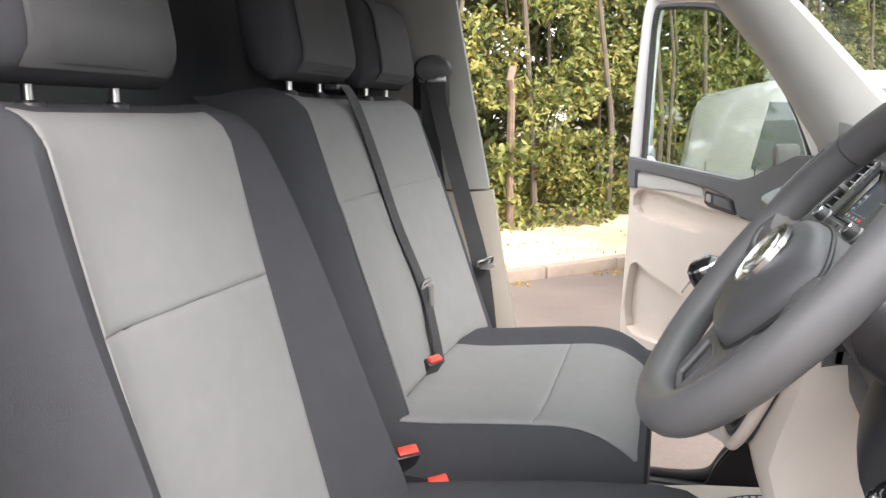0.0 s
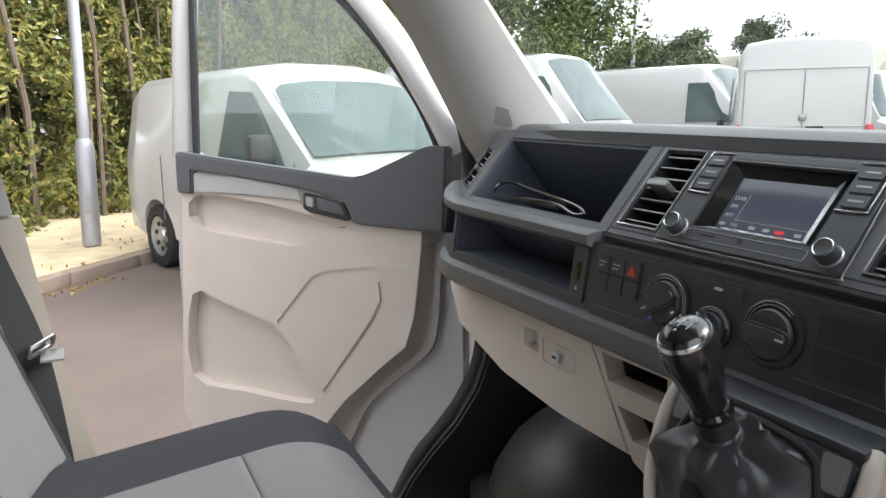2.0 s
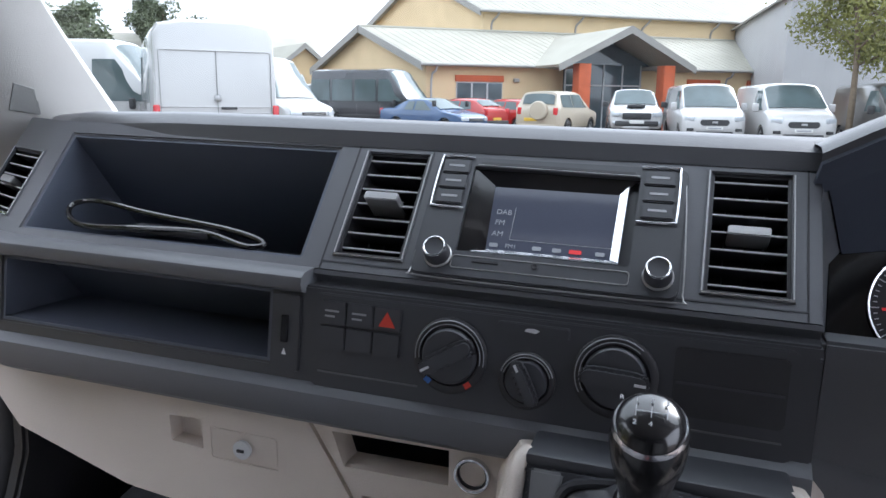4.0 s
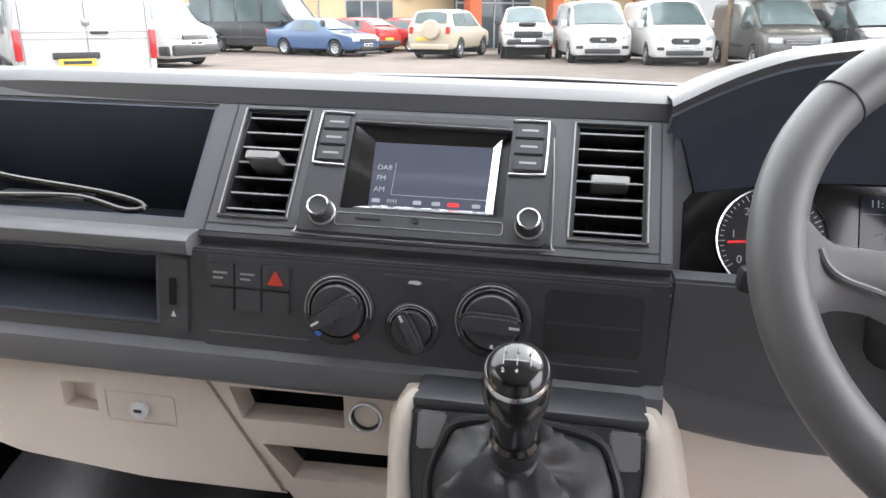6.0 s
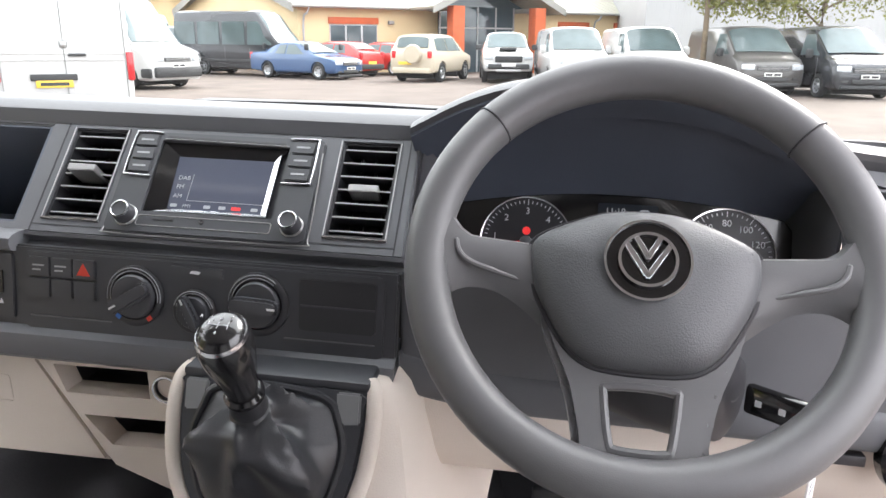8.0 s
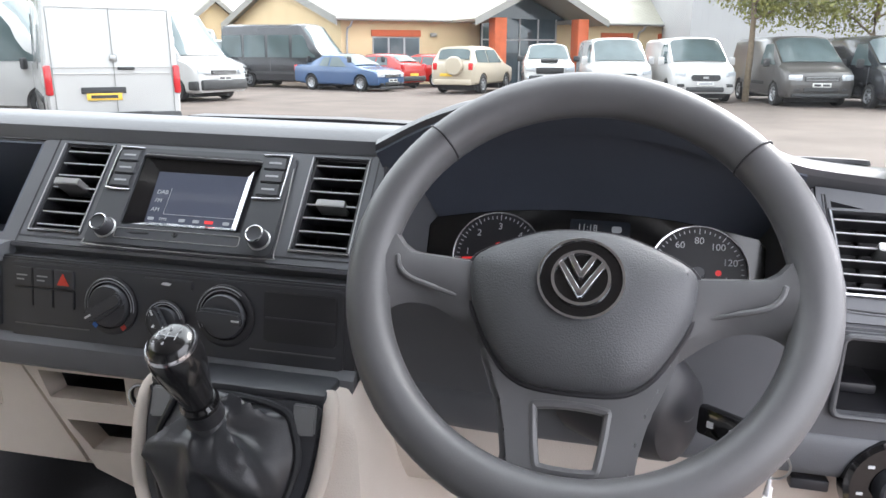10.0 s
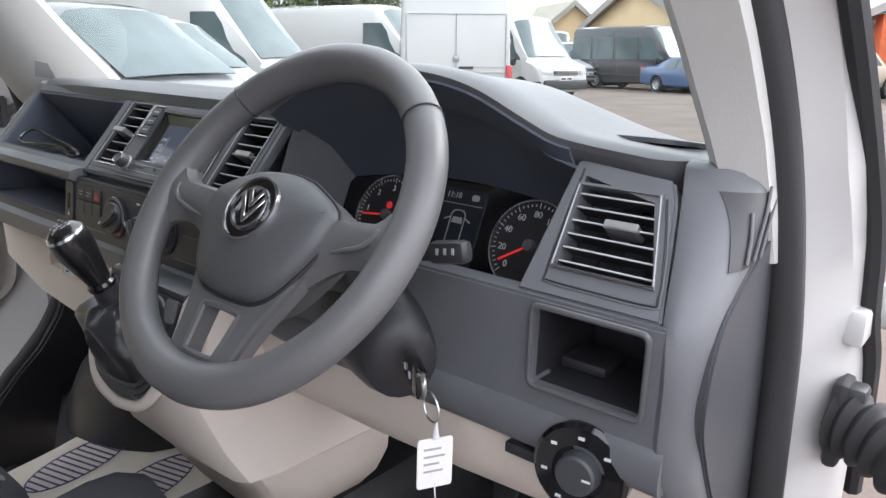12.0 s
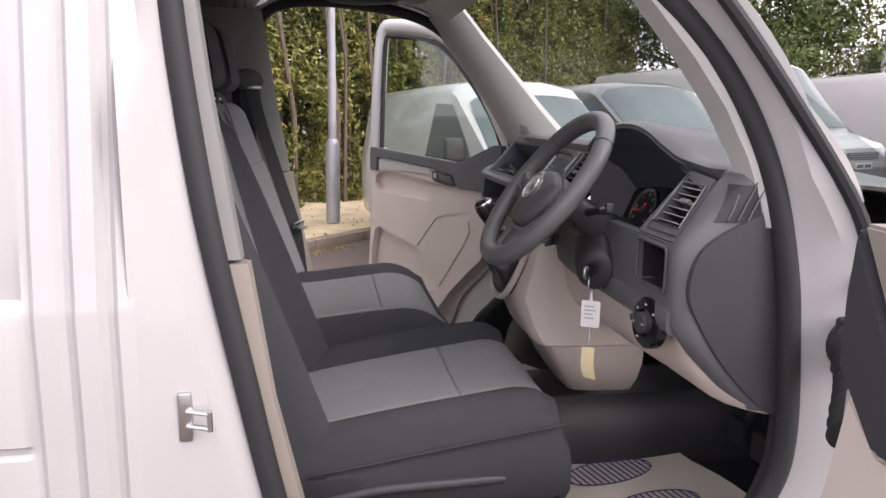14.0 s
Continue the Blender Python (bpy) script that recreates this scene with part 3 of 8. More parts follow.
# vents
def vent(o, v, outline, n, parent, tab=0.5, out=0.003):
    """Slats across an opening: outline a0, b0, a1, b1 and top right a; a frame and slats with highlights drawn as
    bright lines, and a slider tab.
    """
    a0, b0, a1, b1, a0t, a1t = outline
    nn = X.cross(v)
    fr = ring_plate([(a0 - 0.003, b0 - 0.003), (a1 + 0.003, b0 - 0.003), (a1t + 0.003, b1 + 0.003), (a0t - 0.003, b1 + 0.003)], [(a0, b0), (a1, b0), (a1t, b1), (a0t, b1)], o + nn * 0.0015, X, v, 0.006)
    root = part("air_vent", fr, M_DASH, parent)
    # bright lines stand for light on the frame's lower and side edges
    part("vent_edge", slab([(a0 - 0.002, b0 - 0.0024), (a1 + 0.002, b0 - 0.0024), (a1 + 0.002, b0 - 0.0006), (a0 - 0.002, b0 - 0.0006)], o + nn * 0.0025, X, v, 0.003), M_CHROME, root)
    for q in (-1, 1):
        l0, l1 = (a0 - 0.0016, a0t - 0.0016) if q < 0 else (a1 + 0.0016, a1t + 0.0016)
        part("vent_edge", tube([o + X * l0 + v * b0 + nn * 0.0018, o + X * l1 + v * b1 + nn * 0.0018], 0.0007, 5), M_GLINT, root)
    for k in range(n):
        t = (k + 0.5) / n
        b = b0 + (b1 - b0) * t
        l, r = a0 + (a0t - a0) * t + 0.001, a1 + (a1t - a1) * t - 0.001
        c0, c1 = o + v * b - nn * 0.004, o + v * (b + 0.0035) - nn * 0.026
        th = v * 0.0013
        rows = [[p + X * l for p in (c0 - th, c0 + th, c1 + th, c1 - th)], [p + X * r for p in (c0 - th, c0 + th, c1 + th, c1 - th)]]
        sl = part("slat", loft(rows, True, True), M_BLACK, root)
        # light caught on the front edge, drawn as a pale line
        part("slat_edge", tube([c0 + X * l, c0 + X * r], 0.0011, 5), M_GLINT, sl, "pale line drawn as a highlight on the slat")
    for k in range(3):
        a = a0 + (a1 - a0) * (k + 1) / 4
        part("vane", slab([(a - 0.001, b0), (a + 0.001, b0), (a + 0.001, b1), (a - 0.001, b1)], o - nn * 0.028, X, v, 0.014), M_BLACK, root)
    mid = (a0 + a1) / 2
    bm_ = b0 + (b1 - b0) * tab
    part("vent_tab", slab(rrect(mid - 0.017, bm_ - 0.0045, mid + 0.017, bm_ + 0.0045, 0.002), o + nn * out, X, v, 0.02 + out, 0.001), M_TAB, root, "satin metal vent tab")


vent(UPO, UPV, (-0.199, 0.0, -0.133, 0.12, -0.199, -0.133), 7, dash, 0.50, 0.014)
vent(UPO, UPV, (0.133, 0.0, 0.199, 0.12, 0.133, 0.199), 7, dash, 0.50)
vent(UPO, UPV, (-0.705, 0.005, -0.617, 0.092, -0.705, -0.617), 6, dash, 0.5)
for b in (-0.010, 0.131):
    part("fascia_line", slab([(-0.21, b), (0.212, b), (0.212, b + 0.0012), (-0.21, b + 0.0012)], UPO + UPN * 0.0008, X, UPV, 0.002), M_DASHLO, dash)
for a in (-0.212, 0.2105):
    part("fascia_seam", slab([(a, -0.018), (a + 0.0015, -0.018), (a + 0.0015, 0.135), (a, 0.135)], UPO + UPN * 0.0006, X, UPV, 0.002), M_BLACK, dash)
for ob in dash.children_recursive:
    if ob.name.split(".")[0] in ("tray_ledge", "knee_bar", "fascia_underside"):
        continue
    for w in ob.data.vertices:
        if w.co.x < -0.575 and w.co.y < 0.30:
            w.co.y += 0.070 * ((-0.575 - w.co.x) / 0.16) ** 2.2
# usb strip and lower frame
usb = part("usb_panel", slab(rrect(-0.249, -0.062, -0.219, 0.012, 0.003), LOO + LON * 0.003, X, LOV, 0.006, 0.001), M_DASHLO, dash)
part("usb_port", slab(rrect(-0.238, -0.034, -0.231, -0.008, 0.001), LOO + LON * 0.0045, X, LOV, 0.003), M_GLOSS, usb)
part("usb_mark", slab([(-0.237, -0.046), (-0.232, -0.046), (-0.2345, -0.040)], LOO + LON * 0.0036, X, LOV, 0.001), M_INK, usb)
# heater panel
heat = thing("heater_controls", "black heater control panel with three rotary knobs", "control panel", VAN)
part("panel_face", slab(rrect(-0.206, -0.072, 0.208, 0.017, 0.008), LOO + LON * 0.003, X, LOV, 0.006, 0.0012), M_DASHLO, heat)
part("side_blank", slab(rrect(0.116, -0.046, 0.200, 0.010, 0.004), LOO + LON * 0.0045, X, LOV, 0.003, 0.001), M_BLACK, heat)
part("blank_rib", slab([(0.118, -0.020), (0.198, -0.020), (0.198, -0.018), (0.118, -0.018)], LOO + LON * 0.0055, X, LOV, 0.002), M_DASHLO, heat)
for a in (-0.198, 0.10):
    part("lower_line", slab([(a, -0.057), (a + 0.099, -0.057), (a + 0.099, -0.0555), (a, -0.0555)], LOO + LON * 0.004, X, LOV, 0.002), M_SLAT, heat)
for r in range(2):
    for c in range(3):
        if r < 2:
            b = part("button", slab(rrect(-0.1975 + 0.027 * c, -0.034 + 0.0235 * (1 - r) , -0.1715 + 0.027 * c, -0.0125 + 0.0235 * (1 - r), 0.0018), LOO + LON * 0.0062, X, LOV, 0.005, 0.0009), M_DASHLO, heat)
            if r == 0 and c == 2:
                part("hazard_mark", slab([(-0.1385, -0.0065), (-0.1225, -0.0065), (-0.1305, 0.0075)], LOO + LON * 0.0068, X, LOV, 0.001), M_RED, b, "red warning triangle")
            elif r == 0:
                part("button_mark", join(*[slab([(-0.192 + 0.027 * c, 0.001 - 0.005 * q), (-0.178 + 0.027 * c - 0.004 * q, 0.001 - 0.005 * q), (-0.178 + 0.027 * c - 0.004 * q, 0.0028 - 0.005 * q), (-0.192 + 0.027 * c, 0.0028 - 0.005 * q)], LOO + LON * 0.0066, X, LOV, 0.0008) for q in (0, 1)]), M_INKD, b)
part("top_button", slab(rrect(-0.030, 0.0015, 0.032, 0.0125, 0.002), LOO + LON * 0.0058, X, LOV, 0.005, 0.001), M_DASHLO, heat)
part("button_mark", slab([(-0.006, 0.006), (0.004, 0.005), (0.007, 0.0075), (0.002, 0.009), (-0.004, 0.0085)], LOO + LON * 0.0064, X, LOV, 0.001), M_INK, heat)


def dial(a, b, r, turn, parent, ticks=(-130, 130), marks=True):
    m = Matrix.Translation(lo(a, b, 0.003)) @ LON.to_track_quat("Z", "Y").to_matrix().to_4x4()
    base = part("dial", turned([(0.001, 0.0), (r, 0.0), (r * 1.0, 0.003), (r * 0.94, 0.0045), (r * 0.80, 0.0045), (r * 0.76, 0.002), (0.001, 0.002)], m, 40), M_BLACK, parent)
    knob = part("knob", turned([(0.001, 0.0), (r * 0.74, 0.0), (r * 0.72, 0.008), (r * 0.68, 0.0095), (0.001, 0.0095)], m, 32), M_DASHLO, base)
    w = r * 0.21
    grip = slab(smooth_outline([(-r * 0.72, -w), (0, -w * 1.25), (r * 0.72, -w), (r * 0.74, w), (0, w * 1.25), (-r * 0.74, w)]), (0, 0, 0.0185), X, Y, 0.011, 0.003)
    bmesh.ops.transform(grip, matrix=m @ Matrix.Rotation(radians(turn), 4, "Z"), verts=grip.verts)
    g = part("grip", grip, M_DASHLO, knob)
    tip = box((-r * 0.60, 0, 0.0187), (r * 0.26, 0.0022, 0.0008))
    bmesh.ops.transform(tip, matrix=m @ Matrix.Rotation(radians(turn), 4, "Z"), verts=tip.verts)
    part("pointer", tip, M_INK, g)
    if marks:
        for rad in (0.83, 0.93):
            arc = [m @ V((r * rad * math.cos(an), r * rad * math.sin(an), 0.0047)) for an in [radians(90 + ticks[0] + (ticks[1] - ticks[0]) * k / 30) for k in range(31)]]
            part("scale_line", tube(arc, 0.00055, 5, up=LON), M_INKD, base, "pale scale line")
    return base, m


def smooth_outline(pts, n=4):
    return [(p.x, p.y) for p in smooth_line([(a, b, 0) for a, b in pts], n, True)]


d1, m1 = dial(-0.070, -0.024, 0.0335, 32, heat, (-100, 100))
for a_, mt in ((-142, M_RED), (142, M_BLUE)):
    q = box((0.0295, 0, 0.0048), (0.005, 0.006, 0.0008), 0.0)
    bmesh.ops.transform(q, matrix=m1 @ Matrix.Rotation(radians(90 + a_), 4, "Z"), verts=q.verts)
    part("temperature_mark", q, mt, d1)
dial(-0.001, -0.036, 0.0245, -62, heat, (-75, 75))
dial(0.071, -0.022, 0.0345, 178, heat, (-40, 120))
# radio
radio = thing("car_radio", "black car radio with colour screen, two knobs and chrome trim", "radio", VAN)
rs = lambda pts, d, f, r=0.0: slab(pts, UPO + UPN * f, X, UPV, d, r)
REC = [(-0.082, 0.013), (0.072, 0.013), (0.073, 0.105), (-0.083, 0.107)]
INN = [(-0.0565, 0.0215), (0.0555, 0.0215), (0.0565, 0.090), (-0.0605, 0.090)]
face = cut(rs(rrect(-0.121, -0.014, 0.114, 0.118, 0.008), 0.016, 0.005, 0.0015), rs(REC, 0.014, 0.008))
part("faceplate", face, M_FACE, radio)
part("screen_recess", rs(REC, 0.002, -0.0065), M_GLOSS, radio)
scr = part("screen", rs([(-0.057, 0.021), (0.056, 0.021), (0.057, 0.0905), (-0.061, 0.0905)], 0.003, -0.003), M_SCREEN, radio, "dark glossy touch screen")
SM = Matrix.Translation(up(0, 0, -0.0028)) @ Matrix((X, UPV, UPN)).transposed().to_4x4()
for txt, a, b, sz in (("DAB", -0.0465, 0.062, 0.0075), ("FM", -0.0485, 0.0505, 0.0075), ("AM", -0.0485, 0.0385, 0.0075), ("FM1", -0.034, 0.0262, 0.006)):
    words("screen_text", txt, sz, SM @ Matrix.Translation((a, b, 0)), M_UI, scr)
for a in (-0.054, -0.014, 0.004, 0.042):
    part("screen_icon", rs(rrect(a, 0.0245, a + 0.008, 0.0285, 0.001), 0.0005, -0.0026), M_UI, scr)
part("screen_icon", rs(rrect(0.019, 0.0245, 0.030, 0.0285, 0.001), 0.0005, -0.0026), M_UIRED, scr)
part("screen_line", join(rs([(-0.036, 0.033), (0.055, 0.033), (0.055, 0.0336), (-0.036, 0.0336)], 0.0005, -0.0026), rs([(-0.0365, 0.033), (-0.036, 0.033), (-0.036, 0.068), (-0.0365, 0.068)], 0.0005, -0.0026)), M_INKD, scr)
# bevelled frame round the screen: bright to one side and below
for k, mt in enumerate((M_CHROME, M_CHROME, M_GLOSS, M_GLOSS)):
    a, b, c, d = REC[k], REC[(k + 1) % 4], INN[(k + 1) % 4], INN[k]
    q = 0.55 if k < 2 else 0.02
    a, b = [(p[0] + (r[0] - p[0]) * q, p[1] + (r[1] - p[1]) * q) for p, r in ((a, d), (b, c))]
    if k == 0:
        a = (-0.070, 0.0165)
    part("screen_frame", loft([[up(*a, 0.0005), up(*b, 0.0005)], [up(*d, -0.0028), up(*c, -0.0028)]], thick=0.0012), mt, radio, "bright metal screen edge" if k < 2 else "")
part("top_slot", rs([(-0.077, 0.1095), (0.068, 0.1075), (0.068, 0.1100), (-0.077, 0.1120)], 0.002, 0.0058), M_BLACK, radio)
part("slot_edge", tube([up(-0.080, 0.1085, 0.0055), up(0.072, 0.1065, 0.0055)], 0.0006, 5), M_TAB, radio)
part("card_tray", ring_plate(rrect(-0.0835, -0.005, 0.0735, 0.0085, 0.003), rrect(-0.0826, -0.0041, 0.0726, 0.0076, 0.0026), up(0, 0, 0.0056), X, UPV, 0.001), M_TAB, radio)
part("card_slot", rs(rrect(-0.064, 0.0025, -0.040, 0.0045, 0.0008), 0.002, 0.006), M_BLACK, radio)
part("aux_jack", turned([(0.001, 0), (0.0032, 0), (0.0032, 0.001), (0.002, 0.0012), (0.001, 0.0002)], Matrix.Translation(up(-0.007, 0.004, 0.005)) @ UPN.to_track_quat("Z", "Y").to_matrix().to_4x4(), 16), M_BLACK, radio)
for s in (-1, 1):
    x0, x1 = (-0.1135, -0.0865) if s < 0 else (0.0765, 0.1035)
    for k in range(3):
        b0 = 0.0615 + 0.0175 * k
        bt = part("button", rs([(x0 + (0 if s < 0 else 0.0), b0), (x1, b0 + (0.0 if s < 0 else 0)), (x1, b0 + 0.016), (x0, b0 + 0.016)], 0.005, 0.0078, 0.0012), M_FACE, radio)
        part("button_label", rs(rrect((x0 + x1) / 2 - 0.008, b0 + 0.0068, (x0 + x1) / 2 + 0.008, b0 + 0.0092, 0.0008), 0.0006, 0.0082), M_INKD, bt)
    xo = -0.1165 if s < 0 else 0.1070
    xi = -0.084 if s < 0 else 0.073
    part("chrome_trim", tube(smooth_line([up(xi, 0.1155, 0.0065), up(xo + s * -0.004, 0.1160, 0.0065), up(xo, 0.111, 0.0065), up(xo, 0.064, 0.0065), up(xo - s * 0.004, 0.0585, 0.0065), up(xi, 0.0575, 0.0065)], 4), 0.0012, 8), M_CHROME, radio, "bright chrome trim line")
    kx = 0.0965 * s
    km = Matrix.Translation(up(kx, 0.0062, 0.004)) @ UPN.to_track_quat("Z", "Y").to_matrix().to_4x4()
    kn = part("knob", turned([(0.001, 0), (0.0118, 0), (0.0116, 0.005), (0.0108, 0.016), (0.0098, 0.0175), (0.001, 0.0168)], km, 32), M_DASHLO, radio, "round knob with chrome ring")
    part("knob_ring", turned([(0.0086, 0.0165), (0.0104, 0.0165), (0.0102, 0.0182), (0.0094, 0.0186), (0.0086, 0.0180)], km, 32), M_CHROME, kn)
    part("knob_skirt", turned([(0.0112, 0.001), (0.0130, 0.001), (0.0130, 0.0025), (0.0122, 0.0034), (0.0112, 0.0034)], km, 32), M_TAB, kn)
part("radio_frame", tube(smooth_line([up(-0.114, 0.10, 0.0042), up(-0.1175, 0.05, 0.0042), up(-0.119, -0.008, 0.0042), up(-0.112, -0.0155, 0.0042), up(0, -0.0165, 0.0042), up(0.110, -0.0155, 0.0042), up(0.117, -0.008, 0.0042), up(0.1155, 0.05, 0.0042), up(0.1125, 0.10, 0.0042)], 4), 0.0008, 6), M_TAB, radio)

# ---- dashboard, driver's side ----
HOOD = smooth_line([(0.195, 0, 1.3815), (0.215, 0, 1.390), (0.237, 0, 1.402), (0.27, 0, 1.419), (0.32, 0, 1.436), (0.40, 0, 1.447), (0.46, 0, 1.449), (0.52, 0, 1.443), (0.57, 0, 1.430), (0.61, 0, 1.410), (0.645, 0, 1.391), (0.68, 0, 1.3835), (0.74, 0, 1.378), (0.80, 0, 1.373), (0.87, 0, 1.370)], 6)


def hood_z(x):
    """Crest of the instrument hood, running out level towards the door."""
    return float(np.interp(x, [p.x for p in HOOD], [p.z for p in HOOD]))


rows = []
for x in [0.215 + 0.425 * k / 24 for k in range(25)] + [0.652, 0.664, 0.676, 0.69, 0.71, 0.73, 0.75, 0.765, 0.775, 0.785, 0.795, 0.803, 0.810, 0.816, 0.821, 0.825]:
    h = hood_z(x)
    q = min(1, max(0, (x - 0.57) / 0.12))
    q = q * q * (3 - 2 * q)
    w_ = min(1, max(0, (x - 0.755) / 0.030))
    h += (1.3765 - h) * w_
    y0 = 0.058 + 0.030 * q + 0.026 * w_ + 0.042 * (1 - math.sqrt(max(0, 1 - max(0, (x - 0.785) / 0.0485) ** 2)))
    lip = 1 - 0.9 * w_
    rows.append([(x, y0 + 0.042 - 0.030 * q, h - 0.040 + 0.016 * q), (x, y0 + 0.018 - 0.012 * q, h - 0.020 + 0.004 * q), (x, y0 + 0.002, h - 0.008 * lip), (x, y0, h - 0.001), (x, y0 + 0.010, h + 0.004 * lip), (x, y0 + 0.042, h + 0.005 * lip), (x, max(0.14, y0 + 0.05), h - 0.001 * lip), (x, max(0.20, y0 + 0.06), h - 0.008 * (1 - q)), (x, 0.26, h - 0.012 - 0.006 * q), (x, 0.45, 1.370 - 0.026 * q), (x, 0.70, 1.325 - 0.026 * q)])
part("hood_lining", loft([r[:3] for r in rows if r[0][0] < 0.675], thick=0.003), M_TRAY, dash, "dark underside of the hood")
part("pad_edge", loft([[(r[0][0], 0.118, 1.345)] + r[:3] for r in rows if 0.66 < r[0][0] < 0.83], thick=0.003), M_PAD, dash)
part("top_pad", loft([r[2:] for r in rows]), M_PAD, dash, "grey hood over the instruments")
cupm = Matrix.Translation((0.705, 0.215, hood_z(0.705) - 0.0055)) @ Matrix.Rotation(radians(-8), 4, "X") @ Matrix.Diagonal((1, 0.8, 1, 1))
cup = part("cup_holder", turned([(0.050, 0.0), (0.057, 0.0), (0.056, 0.005), (0.052, 0.006), (0.050, 0.004)], cupm), M_PAD, dash, "round cup holder")
# no hollow is cut: a flat black disc stands for its shade
part("cup_well", turned([(0.001, 0.0025), (0.051, 0.0025), (0.051, 0.0035), (0.001, 0.0035)], cupm), M_BLACK, cup)
DVO = V((0, 0.016, 1.275))
vp = cut(slab([(0.668, -0.031), (0.813, -0.031), (0.787, 0.085), (0.776, 0.110), (0.672, 0.121)], DVO, X, UPV, 0.03, 0.003), slab([(0.696, 0.001), (0.794, 0.001), (0.766, 0.083), (0.688, 0.102)], DVO + UPN * 0.01, X, UPV, 0.06))
part("vent_panel", vp, M_DASH, dash)
part("vent_duct", slab([(0.684, -0.01), (0.80, -0.01), (0.78, 0.10), (0.684, 0.106)], DVO - UPN * 0.034, X, UPV, 0.01), M_BLACK, dash)
vent(DVO + UPN * 0.001, UPV, (0.696, 0.001, 0.794, 0.090, 0.688, 0.769), 6, dash, 0.58)
for w_, mt in ((0.0, M_BLACK), (0.0022, M_SLAT)):
    part("panel_line", tube(smooth_line([DVO + X * a + UPV * b + UPN * 0.0002 for a, b in ((0.683 - w_, 0.109), (0.6865 - w_, 0.05), (0.691 - w_, -0.009), (0.697, -0.015 - w_), (0.75, -0.0165 - w_), (0.797 + w_, -0.016 - w_), (0.8025 + w_, -0.009), (0.793 + w_, 0.035), (0.776 + w_, 0.088))], 4), 0.0011, 6), mt, dash)
# cubby under the vent
cb = cut(slab([(0.222, -0.095), (0.222, 0.050), (0.822, 0.050), (0.822, -0.095)], (0, -0.008, 1.20), X, V((0, -0.01, 1)), 0.03, 0.003), slab(rrect(0.694, -0.036, 0.806, 0.041, 0.006), (0, -0.02, 1.20), X, V((0, -0.02, 1)), 0.08))
part("knee_panel", cb, M_DASH, dash)
part("cubby", tray(0.692, -0.038, 0.808, 0.043, V((0, -0.002, 1.20)), V((0, 0, 1)), 0.12), M_BLACK, dash, "open dark cubby")
part("cubby_edge", tube([V((a, -0.0105 - 0.01 * b, 1.20 + b)) for a, b in rrect(0.692, -0.038, 0.808, 0.043, 0.008)], 0.0032, 8, True, up=(0, -1, 0)), M_PAD, dash, "rounded rim of the cubby")
part("cubby_step", box((0.722, 0.065, 1.171), (0.05, 0.05, 0.012), 0.004), M_BLACK, dash)
part("knee_bar", band((0.0, 1.118), 0.014, 0.024, 0.205, 0.83, 0.0), M_DASH, dash)
# rounded corner of the dashboard at the door
CZ = [1.368, 1.355, 1.33, 1.30, 1.275, 1.255, 1.24, 1.20, 1.15, 1.11, 1.06, 1.0, 0.955]
CX = [0.779, 0.784, 0.792, 0.801, 0.807, 0.812, 0.815, 0.818, 0.818, 0.818, 0.822, 0.826, 0.828]
CY = [0.094, 0.082, 0.060, 0.035, 0.014, -0.002, -0.009, -0.010, -0.010, -0.008, 0.030, 0.088, 0.148]


def corner(z, y, out=0.0):
    """The corner's surface at the height z, as far back as y."""
    xl, yf = float(np.interp(-z, [-v for v in CZ], CX)), float(np.interp(-z, [-v for v in CZ], CY))
    rx, ry = 0.851 - xl - 0.006, 0.042
    u = min(1, max(0, (y - yf) / ry))
    sn = math.sqrt(max(0, 1 - (1 - u) ** 2))
    return V((xl + 0.006 + rx * sn + out * (0.3 + 0.7 * sn), y - out * (1 - sn), z))


rows = []
for a in (90, 70, 50, 30, 15):
    d, z = 0.0185 * (1 - math.cos(radians(a))), 1.368 + 0.0085 * math.sin(radians(a))
    row = [V((0.776, 0.108, 1.368)), V((0.780, 0.097, 1.368))] + [corner(1.368, 0.094 + 0.042 * (1 - math.cos(radians(b)))) for b in (0, 15, 30, 45, 60, 75, 90)] + [V((0.851, 0.15, 1.368)), V((0.851, 0.22, 1.368))]
    rows.append([V((p.x - d * max(0, min(1, (p.x - 0.785) / 0.066)), p.y + d * max(0, 1 - max(0, p.x - 0.785) / 0.066), z)) for p in row])
for z, xl, yf in zip(CZ, CX, CY):
    rows.append([V((xl - 0.003, yf + 0.014, z)), V((xl + 0.001, yf + 0.003, z))] + [corner(z, yf + 0.042 * (1 - math.cos(radians(a)))) for a in (0, 15, 30, 45, 60, 75, 90)] + [V((0.851, max(yf + 0.05, 0.15), z)), V((0.851, 0.22, z))])
part("corner_panel", loft(rows, thick=0.005), M_DASH, dash, "rounded dark grey dashboard corner")
part("side_cover", slab(smooth_outline([(0.20, 1.338), (0.11, 1.300), (0.055, 1.271), (0.024, 1.243), (0.010, 1.20), (0.011, 1.16), (0.031, 1.12), (0.056, 1.08), (0.087, 1.038), (0.13, 0.992), (0.18, 0.952), (0.235, 0.94), (0.24, 1.0), (0.24, 1.30)], 4), (0.8545, 0, 0), Y, Z, 0.02, 0.0025), M_DASHLO, dash, "dark dashboard end cover")
rows = []
for k in range(9):
    z = 1.293 + 0.062 * k / 8
    y0, y1 = 0.048 + 0.60 * (z - 1.293), 0.128
    rows.append([corner(z, y0 + (y1 - y0) * j / 8 + 0.001, 0.0012) for j in range(9)])
part("demister", loft(rows, thick=0.0008), M_BLACK, dash)
